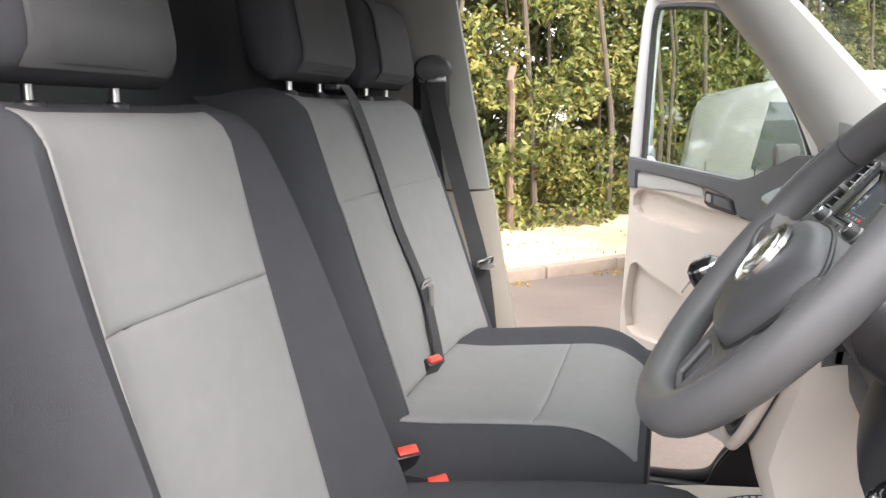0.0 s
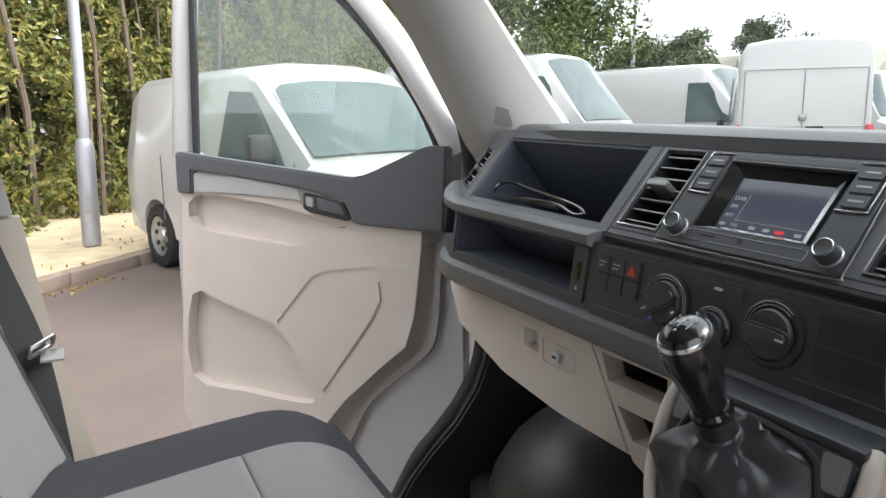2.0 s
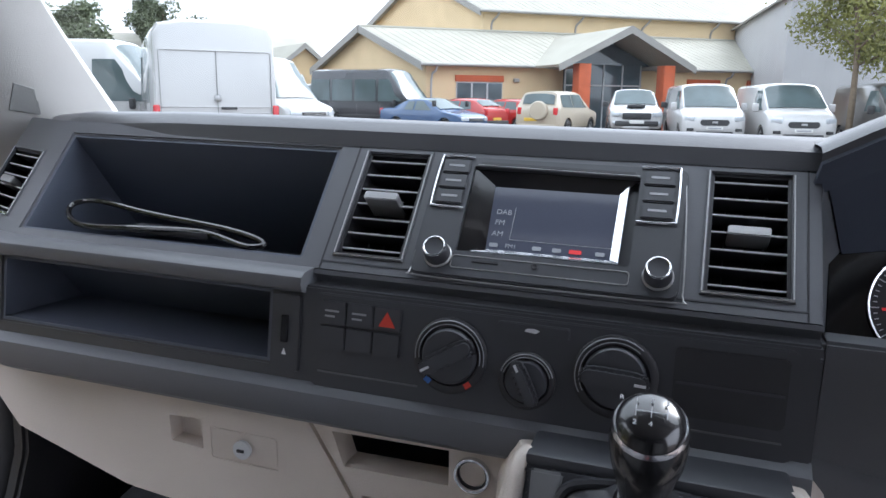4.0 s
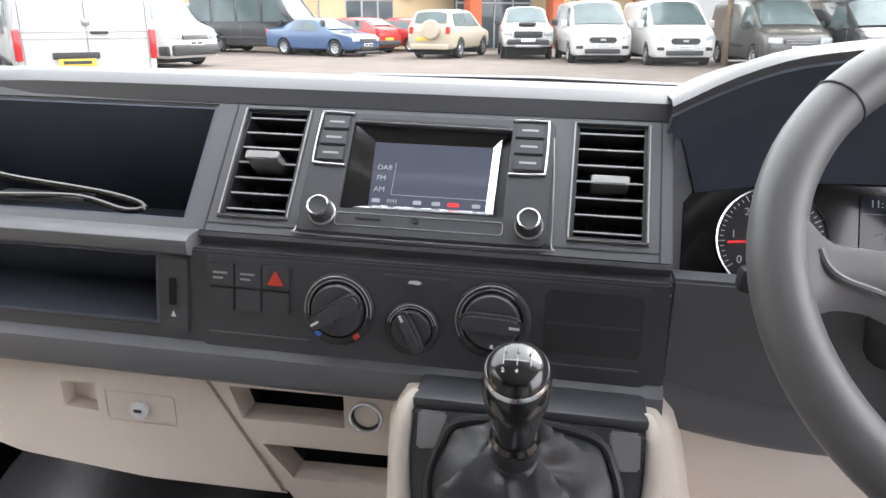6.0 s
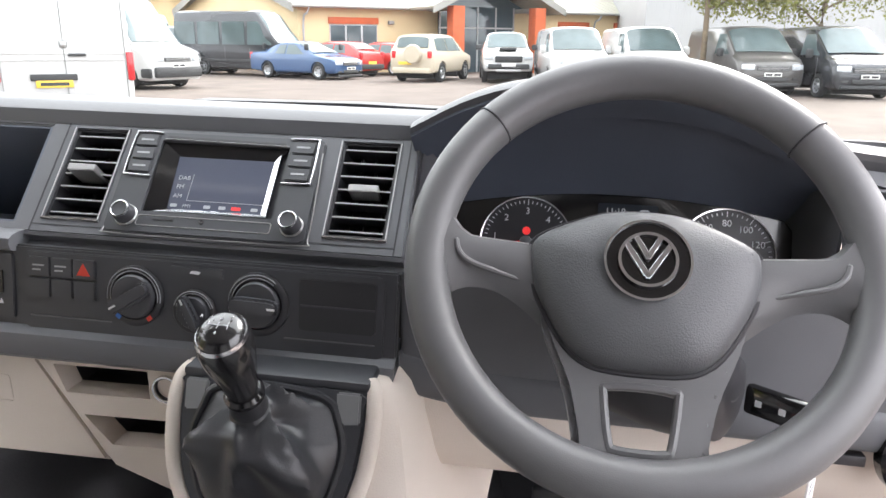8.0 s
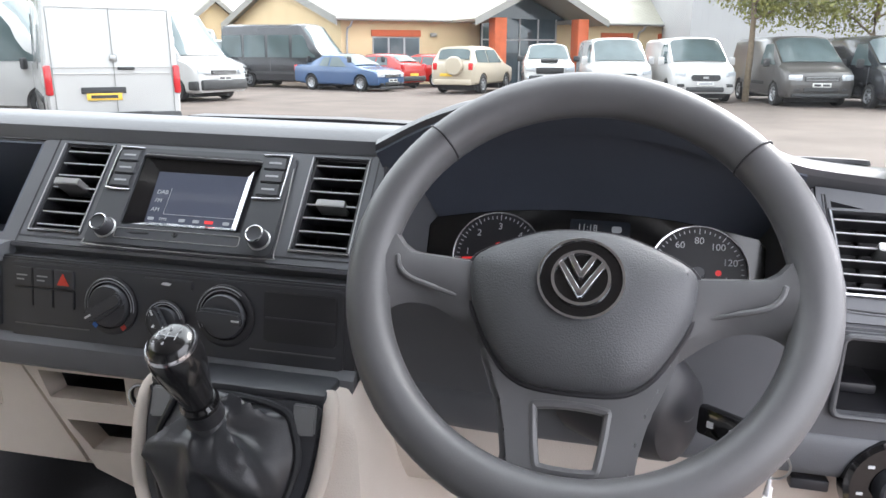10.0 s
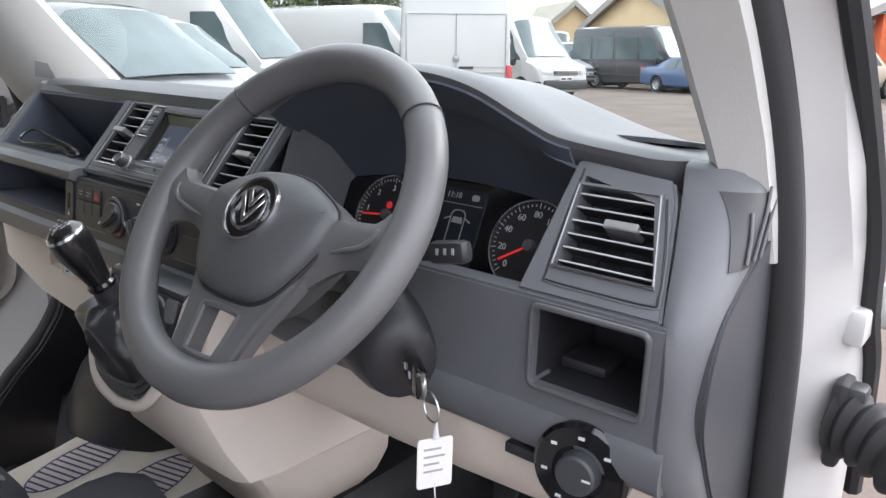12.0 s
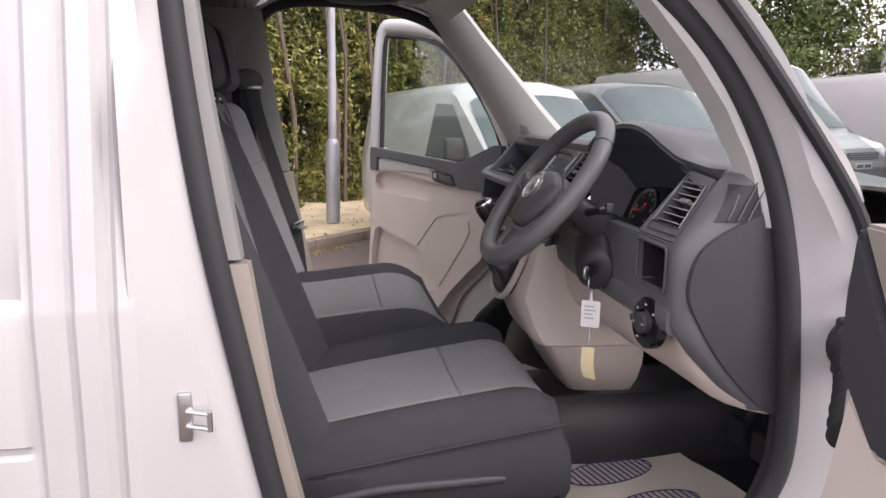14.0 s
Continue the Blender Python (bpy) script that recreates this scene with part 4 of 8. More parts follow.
for k in range(3):
    ya = 0.070 + 0.018 * k
    part("slat", tube([corner(1.297 + 0.021 * j, ya + 0.010 * j, 0.0028) for j in range(4 if k else 3)], 0.0016, 6), M_DASH, dash)
# beige lower panel
rows = []
for x, sy, sz in ((0.20, 0.0, 0.0), (0.32, 0.0, 0.0), (0.45, 0.0, 0.0), (0.58, 0.01, -0.004), (0.70, 0.03, -0.012), (0.78, 0.050, -0.024), (0.815, 0.06, -0.030), (0.835, 0.085, -0.034), (0.846, 0.12, -0.04)):
    k_ = max(0, sy - 0.06)
    rows.append([(x, 0.02 + k_, 1.115), (x, 0.004 + 0.2 * sy + k_, 1.105), (x, 0.002 + 0.4 * sy + k_, 1.085), (x, 0.010 + 0.7 * sy, 1.04 + 0.5 * sz), (x, 0.028 + sy, 1.005 + sz), (x, 0.06 + sy, 0.988 + sz), (x, 0.16 + sy, 0.985 + sz)])
part("lower_panel", loft(rows, thick=0.006), M_BEIGE, dash, "beige lower panel")
part("panel_slot", box((0.685, 0.000, 1.083), (0.036, 0.014, 0.012), 0.002), M_BLACK, dash)
LS = Matrix.Translation((0.756, -0.010, 1.096)) @ V((0.12, -1, 0.05)).to_track_quat("Z", "Y").to_matrix().to_4x4()
lsw = thing("headlight_switch", "round black headlight switch on the lower dashboard", "switch", VAN @ LS)
part("bezel", turned([(0.001, -0.01), (0.047, -0.01), (0.047, 0.004), (0.043, 0.008), (0.026, 0.009), (0.026, 0.004), (0.001, 0.004)], None, 40), M_GLOSS, lsw)
part("knob", turned([(0.001, 0.004), (0.021, 0.004), (0.0195, 0.018), (0.017, 0.020), (0.001, 0.020)], None, 32), M_DASHLO, lsw)
for a in [radians(40 + 50 * k) for k in range(5)]:
    part("marking", box((0.034 * math.cos(a), 0.034 * math.sin(a), 0.0092), (0.006, 0.003, 0.0006)), M_INK, lsw)
part("marking", box((0.012, 0.0, 0.0203), (0.008, 0.002, 0.0006)), M_INK, lsw)

# ---- instruments ----
clus = thing("instrument_cluster", "black instrument cluster with rev counter and speedometer", "instruments", VAN)
CO, CV = V((0, 0.160, 1.250)), V((0, 0.40, 0.917))
CN = X.cross(CV)
cp = lambda a, b, d=0.0: CO + X * a + CV * b + CN * d
M_CM = Matrix.Translation(CO) @ Matrix((X, CV, CN)).transposed().to_4x4()
part("face", slab([(0.25, -0.075), (0.66, -0.075), (0.66, 0.045), (0.60, 0.062), (0.30, 0.062), (0.25, 0.045)], CO, X, CV, 0.01, 0.003), M_GLOSS, clus)
# binnacle round the face
lip = [(0.222, 0.075, 1.18), (0.222, 0.07, 1.30)] + [(0.225 + 0.45 * k / 12, 0.095, hood_z(0.225 + 0.45 * k / 12) - 0.026) for k in range(13)] + [(0.672, 0.07, 1.30), (0.672, 0.075, 1.18)]
inn = [tuple(cp(0.252, -0.075)), tuple(cp(0.252, 0.03))] + [tuple(cp(0.262 + 0.386 * k / 12, 0.064 - 0.02 * abs(k - 6) ** 2 / 36)) for k in range(13)] + [tuple(cp(0.658, 0.03)), tuple(cp(0.658, -0.075))]
mid_row = [tuple(V(a).lerp(V(b), 0.5) + V((0, 0.01, 0.006))) for a, b in zip(lip, inn)]
part("binnacle", loft([r[2:15] for r in (lip, mid_row, inn)], thick=0.004), M_TRAY, clus, "dark inner binnacle")
for i, j in ((0, 3), (14, 17)):
    part("binnacle_cheek", loft([r[i:j] for r in (lip, mid_row, inn)], thick=0.004), M_DASH, clus, "dark grey side of the binnacle")
part("binnacle_sill", loft([[(0.222, 0.06, 1.175), (0.45, 0.05, 1.175), (0.672, 0.06, 1.175)], [tuple(cp(0.25, -0.07)), tuple(cp(0.45, -0.07)), tuple(cp(0.66, -0.07))]], thick=0.004), M_BLACK, clus)


def gauge(a, b, r, nums, n0, n1, turn, name):
    g = part(name, turned([(0.001, 0), (r * 0.96, 0), (r * 0.96, 0.0008), (0.001, 0.0008)], M_CM @ Matrix.Translation((a, b, 0.001)), 40), M_BLACK, clus)
    part("gauge_ring", turned([(r * 0.955, 0.001), (r, 0.001), (r * 0.995, 0.004), (r * 0.965, 0.0035)], M_CM @ Matrix.Translation((a, b, 0.001)), 48), M_CHROME, g)
    bms = []
    for k in range(41):
        an = radians(n0 + (n1 - n0) * k / 40)
        q = box((r * 0.88, 0, 0.0025), (r * (0.12 if k % 5 == 0 else 0.06), r * 0.018, 0.0006))
        bmesh.ops.transform(q, matrix=M_CM @ Matrix.Translation((a, b, 0)) @ Matrix.Rotation(an, 4, "Z"), verts=q.verts)
        bms.append(q)
    part("tick_mark", join(*bms), M_INK, g)["kind"] = "stuff"
    for k, t in enumerate(nums):
        an = radians(n0 + (n1 - n0) * (k + 0.0) / (len(nums) - 1))
        words("numeral", t, r * 0.2, M_CM @ Matrix.Translation((a + r * 0.68 * math.cos(an), b + r * 0.68 * math.sin(an), 0.0022)), M_INK, g)
    nd = box((r * 0.36, 0, 0.004), (r * 0.85, r * 0.045, 0.0015))
    bmesh.ops.transform(nd, matrix=M_CM @ Matrix.Translation((a, b, 0)) @ Matrix.Rotation(radians(turn), 4, "Z"), verts=nd.verts)
    part("needle", nd, M_UIRED, g, "red needle")
    part("hub", turned([(0.001, 0), (r * 0.14, 0), (r * 0.12, 0.008), (0.001, 0.009)], M_CM @ Matrix.Translation((a, b, 0.001)), 20), M_DASH, g)
    return g


gr = gauge(0.343, -0.005, 0.057, ("0", "1", "2", "3", "4", "5", "6"), 215, -35, 186, "rev_counter")
gs = gauge(0.580, -0.005, 0.057, ("0", "20", "40", "60", "80", "100", "120", "140", "160"), 225, -45, 213, "speedometer")
part("warning_light", turned([(0.001, 0.002), (0.005, 0.002), (0.005, 0.003), (0.001, 0.003)], M_CM @ Matrix.Translation((0.343, 0.009, 0)), 16), M_UIRED, gr)
part("warning_light", turned([(0.001, 0.002), (0.0035, 0.002), (0.0035, 0.003), (0.001, 0.003)], M_CM @ Matrix.Translation((0.603, -0.003, 0)), 16), M_UIRED, gs)
disp = part("display", slab(rrect(0.428, -0.055, 0.500, 0.050, 0.003), CO + CN * 0.002, X, CV, 0.003), M_DISP, clus, "dark driver display")
words("clock", "11:18", 0.011, M_CM @ Matrix.Translation((0.449, 0.040, 0.0024)), M_UI, disp)
part("display_icon", slab(rrect(0.478, 0.036, 0.490, 0.044, 0.003), CO + CN * 0.0024, X, CV, 0.0005), M_UI, disp)
part("display_line", slab([(0.430, 0.029), (0.498, 0.029), (0.498, 0.0298), (0.430, 0.0298)], CO + CN * 0.0024, X, CV, 0.0005), M_INKD, disp)
part("display_vehicle", join(ring_plate(rrect(0.452, -0.036, 0.476, 0.022, 0.008), rrect(0.4535, -0.0345, 0.4745, 0.0205, 0.007), CO + CN * 0.0024, X, CV, 0.0005), slab([(0.455, 0.004), (0.473, 0.004), (0.471, 0.012), (0.457, 0.012)], CO + CN * 0.0024, X, CV, 0.0005), slab([(0.443, 0.006), (0.452, 0.010), (0.452, 0.012), (0.443, 0.008)], CO + CN * 0.0024, X, CV, 0.0005), slab([(0.476, 0.010), (0.485, 0.006), (0.485, 0.008), (0.476, 0.012)], CO + CN * 0.0024, X, CV, 0.0005)), M_INKD, disp)

# ---- steering wheel ----
WHEEL = Matrix.Translation((0.450, -0.122, 1.310)) @ Matrix.Rotation(radians(90 - 37.6), 4, "X")
wheel = thing("steering_wheel", "dark grey three-spoke steering wheel with chrome badge", "steering wheel", VAN @ WHEEL)
rim = part("rim", tube([(0.1808 * math.cos(a), 0.1808 * math.sin(a), 0) for a in [2 * math.pi * k / 72 for k in range(72)]], [0.0192 + 0.0018 * max(0, -math.sin(2 * math.pi * k / 72 * 2 + 1.2)) for k in range(72)], 16, True), M_WHEEL, wheel)
for an in (42, 138):
    a = radians(an)
    part("rim_seam", tube([(0.1808 * math.cos(a) + 0.0200 * math.cos(b) * math.cos(a), 0.1808 * math.sin(a) + 0.0200 * math.cos(b) * math.sin(a), 0.0200 * math.sin(b)) for b in [2 * math.pi * k / 20 for k in range(20)]], 0.0009, 6, True), M_BLACK, rim)
hub = [(-0.092, 0.030), (-0.060, 0.047), (-0.025, 0.058), (0.025, 0.058), (0.060, 0.047), (0.092, 0.030), (0.098, 0.012), (0.092, -0.018), (0.070, -0.058), (0.050, -0.078), (0.025, -0.085), (-0.025, -0.085), (-0.050, -0.078), (-0.070, -0.058), (-0.092, -0.018), (-0.098, 0.012)]
hub = smooth_outline([(a * 0.95, b * 0.95 - 0.014) for a, b in hub], 3)
rows = []
for f, z in ((1.0, -0.045), (1.0, -0.004), (0.985, 0.002), (0.95, 0.007), (0.86, 0.0125), (0.6, 0.018), (0.3, 0.0205), (0.02, 0.021)):
    rows.append([(a * f, (b + 0.024) * f - 0.024, z) for a, b in hub])
cover = part("airbag_cover", loft(rows, True, True), M_HUB, wheel, "dark grained airbag cover")
part("cover_gap", tube([(a * 1.012, b * 1.012, -0.004) for a, b in hub], 0.0022, 6, True), M_BLACK, wheel)
for s in (-1, 1):
    rows = []
    for t in range(13):
        u = t / 12
        x = s * (0.078 + 0.100 * u)
        top, bot = 0.012 + 0.002 * u + 0.050 * max(0, u - 0.62) ** 2 / 0.144, -0.062 + 0.030 * math.sin(0.5 * math.pi * min(1, u / 0.55)) - 0.032 * max(0, u - 0.60) ** 2 / 0.16
        zc_, th = -0.014 + 0.013 * u, 0.014
        rows.append([(x, top, zc_), (x, top - 0.006, zc_ + th * 0.8), (x, (top + bot) / 2 + 0.006, zc_ + th), (x, bot + 0.012, zc_ + th * 0.55), (x, bot, zc_ - 0.004), (x, bot + 0.006, zc_ - th), (x, top - 0.008, zc_ - th)])
    part("spoke", loft(rows, True, True), M_WHEEL, wheel)
    part("spoke_line", tube(smooth_line([(s * 0.156, 0.004, 0.0085), (s * 0.152, -0.008, 0.0085), (s * 0.142, -0.016, 0.007), (s * 0.122, -0.021, 0.003), (s * 0.100, -0.025, -0.004)], 5), [0.001] + [0.0026] * 15 + [0.002] * 5, 8), M_WHEEL, wheel)
    part("horn_mark", box((s * 0.079, 0.006, 0.0098), (0.008, 0.002, 0.0006)), M_BLACK, cover)
half_ = [(0.084, -0.040), (0.078, -0.066), (0.069, -0.088), (0.060, -0.108), (0.054, -0.130), (0.050, -0.152), (0.051, -0.166), (0.060, -0.180)]
legs = half_ + [(0.03, -0.189), (0.0, -0.192), (-0.03, -0.189)] + [(-a, b) for a, b in half_[::-1]]
hole = smooth_outline([(-0.026, -0.107), (0.0, -0.105), (0.026, -0.107), (0.0285, -0.113), (0.0235, -0.150), (0.018, -0.155), (0.0, -0.156), (-0.018, -0.155), (-0.0235, -0.150), (-0.0285, -0.113)], 3)
lower = cut(slab(legs, (0, 0, -0.004), X, Y, 0.022, 0.005), slab(hole, (0, 0, 0.02), X, Y, 0.06, 0.0))
part("spoke", lower, M_WHEEL, wheel)
part("spoke_inset", tube([(a, b, -0.006) for a, b in hole], 0.0036, 8, True), M_WHEEL, wheel)
badge = part("badge", turned([(0.001, 0.016), (0.0335, 0.016), (0.0335, 0.022), (0.001, 0.0215)], Matrix.Translation((0, -0.010, 0)), 40), M_GLOSS, wheel, "plain chrome roundel")
part("badge_ring", turned([(0.0315, 0.020), (0.0350, 0.020), (0.0345, 0.0245), (0.0325, 0.0245)], Matrix.Translation((0, -0.010, 0)), 48), M_CHROME, badge)
part("badge_ring", turned([(0.0205, 0.021), (0.0242, 0.021), (0.0234, 0.0255), (0.0210, 0.0255)], Matrix.Translation((0, -0.010, 0)), 40), M_CHROME, badge)
for x0, y0, x1, y1 in ((-0.009, 0.018, 0.0, 0.002), (0.009, 0.018, 0.0, 0.002), (-0.0165, 0.012, 0.0, -0.014), (0.0165, 0.012, 0.0, -0.014)):
    d = V((x1 - x0, y1 - y0, 0))
    q = box((0, 0, 0), (d.length + 0.003, 0.0050, 0.003), 0.0006, seg=1)
    bmesh.ops.transform(q, matrix=Matrix.Translation(((x0 + x1) / 2, (y0 + y1) / 2 - 0.010, 0.0235)) @ Matrix.Rotation(math.atan2(d.y, d.x), 4, "Z"), verts=q.verts)
    part("badge_bar", q, M_CHROME, badge)
words("airbag_text", "AIRBAG", 0.0125, Matrix.Translation((0, -0.060, 0.0165)) @ Matrix.Rotation(radians(-6), 4, "X"), M_DASH, cover, 0.0006)

# ---- column, stalks, key ----
col = thing("steering_column", "black steering column shroud with two stalks and ignition lock", "steering column", VAN)
rows = []
for t in range(7):
    u = t / 6
    c = V((0.453, -0.085, 1.275)).lerp(V((0.453, 0.085, 1.165)), u)
    rx, rz = 0.060 + 0.03 * u, 0.052 + 0.03 * u
    rows.append([c + V((rx * math.copysign(abs(math.cos(a)) ** 0.6, math.cos(a)), -0.4 * rz * math.sin(a), rz * math.copysign(abs(math.sin(a)) ** 0.6, math.sin(a)))) for a in [2 * math.pi * k / 24 for k in range(24)]])
part("shroud", loft(rows, True, True), M_BLACK, col)
for s, tip in ((1, V((0.640, -0.048, 1.290))), (-1, V((0.268, -0.048, 1.268)))):
    base = V((0.453 + s * 0.05, -0.045, 1.262))
    st = part("stalk", tube([base, base.lerp(tip, 0.4), base.lerp(tip, 0.75)], [0.009, 0.008, 0.009], 10), M_BLACK, col)
    q = box((0, 0, 0), (0.045, 0.018, 0.022), 0.006)
    bmesh.ops.transform(q, matrix=Matrix.Translation(base.lerp(tip, 0.86)) @ (tip - base).to_track_quat("X", "Z").to_matrix().to_4x4(), verts=q.verts)
    part("stalk_end", q, M_BLACK, st)
    for k in range(3):
        part("stalk_mark", box(base.lerp(tip, 0.80 + 0.07 * k) + V((0, -0.0098, 0.002)), (0.003, 0.001, 0.006)), M_INKD, st)
BAR = Matrix.Translation((0.553, -0.030, 1.162)) @ V((0.75, -0.62, 0.1)).to_track_quat("Z", "Y").to_matrix().to_4x4()
part("lock_housing", loft([[V((0.47, 0.01, 1.18)).lerp(V((0.556, -0.042, 1.152)), t) + V((0.62, 0.75, 0)) * (r * math.cos(a)) + Z * (r * 1.1 * math.sin(a)) for a in [2 * math.pi * k / 20 for k in range(20)]] for t, r in ((0, 0.068), (0.4, 0.062), (0.75, 0.050), (0.95, 0.040), (1.0, 0.026))], True, True), M_BLACK, col)
part("lock_barrel", turned([(0.001, -0.05), (0.021, -0.05), (0.021, 0.004), (0.018, 0.008), (0.014, 0.008), (0.013, 0.005), (0.001, 0.005)], BAR, 30), M_BLACK, col)
part("lock_ring", turned([(0.011, 0.004), (0.0135, 0.004), (0.013, 0.009), (0.0115, 0.009)], BAR, 24), M_SLAT, col)
part("cowl", slab([(-0.13, 0.0), (0.13, 0.0), (0.11, -0.08), (-0.11, -0.08)], (0.47, 0.03, 1.16), X, V((0, -0.6, 1)), 0.03, 0.01), M_BLACK, col)
key = thing("ignition_key", "black key fob with steel ring in the ignition lock", "key", VAN)
KM = Matrix.Translation((0.585, -0.056, 1.160)) @ V((0.80, -0.60, 0.0)).to_track_quat("X", "Z").to_matrix().to_4x4()
kb = box((0.012, 0, 0), (0.066, 0.013, 0.030), 0.005)
bmesh.ops.transform(kb, matrix=KM, verts=kb.verts)
fob = part("fob", kb, M_GLOSS, key)
km_ = join(*[box((-0.006 + 0.022 * k, -0.0072, 0.0), (0.006, 0.001, 0.006)) for k in range(2)])
bmesh.ops.transform(km_, matrix=KM, verts=km_.verts)
part("fob_mark", km_, M_INK, fob)["kind"] = "stuff"
eye_ = tube(smooth_line([(0.044, 0, 0.011), (0.052, 0, 0.006), (0.052, 0, -0.006), (0.044, 0, -0.011)], 4), 0.0026, 8, up=(0, 1, 0))
bmesh.ops.transform(eye_, matrix=KM, verts=eye_.verts)
part("fob_loop", eye_, M_STEEL, fob)
rc = V((0.628, -0.078, 1.140))
part("key_ring", tube([rc + V((0.0145 * math.cos(a), -0.006 * math.cos(a), 0.0145 * math.sin(a))) for a in [2 * math.pi * k / 28 for k in range(28)]], 0.0012, 6, True, up=(0, 1, 0)), M_STEEL, key)
tag = thing("key_tag", "white plastic key tag hanging from the key ring", "tag", VAN)
TD = V((0.48, 0.87, 0)).normalized()
tc = V((0.630, -0.072, 1.081))
part("tag_card", slab(rrect(-0.0185, -0.030, 0.0185, 0.024, 0.003), tc, TD, Z, 0.002, 0.0006), mat("tag_plastic", (0.78, 0.77, 0.76), 0.5), tag)
part("tag_loop", tube([tc + Z * 0.024, tc + Z * 0.034, tc + Z * 0.044], [0.004, 0.0022, 0.0016], 8, up=(1, 0, 0)), mat("tag_plastic_clear", (0.7, 0.7, 0.72), 0.3), tag)
part("tag_writing", join(*[slab([(-0.012, b), (-0.012 + w, b), (-0.012 + w, b + 0.002), (-0.012, b + 0.002)], tc + TD.cross(Z) * 0.0008, TD, Z, 0.0006) for b, w in ((0.012, 0.018), (0.004, 0.022), (-0.004, 0.016), (-0.012, 0.02))]), M_INKD, tag)
tag2 = thing("paper_label", "cream paper label curled on a string below the key tag", "label", VAN)
t2 = V((0.634, -0.074, 0.981))
part("string", tube(smooth_line([tc - Z * 0.026, tc.lerp(t2, 0.5) + X * 0.001, t2 + Z * 0.026], 5), 0.0008, 6, up=(1, 0, 0)), M_INK, tag2)
rows = []
for k in range(9):
    u = k / 8
    b = 0.030 - 0.064 * u
    w = 0.0125
    sh = 0.006 * max(0, u - 0.55) / 0.45
    rows.append([t2 + TD * (a * w + sh) + Z * (b - 0.004 * a * max(0, u - 0.6)) + TD.cross(Z) * (0.006 * math.sin(3 * u)) for a in (-1, -0.5, 0, 0.5, 1)])
part("label_paper", loft(rows, thick=0.0006), mat("cream_paper", (0.70, 0.60, 0.36), 0.8), tag2)

# ---- gear lever and console ----
console = thing("gear_console", "beige centre console with black gaiter surround", "console", VAN)
rows = []
for z, yf, x0, x1 in ((1.146, -0.034, 0.000, 0.214), (1.142, -0.060, -0.004, 0.220), (1.128, -0.072, -0.009, 0.230), (1.10, -0.080, -0.016, 0.240), (1.05, -0.098, -0.014, 0.250), (1.01, -0.108, -0.004, 0.256), (0.95, -0.092, 0.0, 0.285), (0.905, -0.070, -0.004, 0.305), (0.90, -0.050, -0.004, 0.300), (0.85, -0.02, -0.008, 0.295), (0.80, 0.01, -0.01, 0.27), (0.755, 0.04, 0.0, 0.23)):
    r_ = 0.035
    rows.append([(x0 - 0.012, 0.20, z), (x0 - 0.006, yf + r_ + 0.02, z), (x0 + 0.004, yf + 0.012, z), (x0 + 0.022, yf, z), ((x0 + x1) / 2, yf - 0.004, z), (x1 - 0.022, yf, z), (x1 - 0.004, yf + 0.012, z), (x1 + 0.006, yf + r_ + 0.02, z), (x1 + 0.012, 0.20, z)])
part("console_body", loft(rows, thick=0.008), M_BEIGE, console, "beige console shell")
part("console_seam", tube(smooth_line([(0.275, 0.16, 0.90), (0.283, 0.02, 0.90), (0.262, -0.052, 0.90), (0.14, -0.062, 0.90), (0.01, -0.05, 0.90)], 5), 0.0018, 6), M_DASHLO, console)
GO, GV = V((0.109, -0.0735, 1.138)), V((0, 0.36, 0.933))
GN = X.cross(GV)
sur = smooth_outline([(-0.092, 0.003), (0.0, 0.005), (0.092, 0.003), (0.097, -0.022), (0.095, -0.060), (0.085, -0.105), (0.060, -0.138), (0.0, -0.152), (-0.060, -0.138), (-0.085, -0.105), (-0.095, -0.060), (-0.097, -0.010)], 4)
part("surround_top", box((0.109, -0.046, 1.146), (0.196, 0.070, 0.012), 0.004), M_DASHLO, console)
part("surround", slab(sur, GO + GN * 0.012, X, GV, 0.03, 0.004), M_DASHLO, console, "dark gaiter surround")
for s in (-1, 1):
    part("surround_clip", slab([(s * 0.079 - 0.0125, 0.000), (s * 0.079 + 0.0125, 0.000), (s * 0.081 + 0.0115, -0.030), (s * 0.080 - 0.0105, -0.032)], GO + GN * 0.0155, X, GV, 0.008, 0.002), M_CLIP, console, "satin grey clip")
    part("console_rim", tube(smooth_line([GO + X * (s * a) + GV * b + GN * d for a, b, d in ((0.096, 0.010, -0.006), (0.1025, -0.004, 0.003), (0.104, -0.04, 0.006), (0.098, -0.085, 0.006), (0.082, -0.125, 0.005), (0.052, -0.152, 0.003), (0.0, -0.163, 0.0))], 5), 0.0085, 10), M_BEIGE, console, "beige console edge")
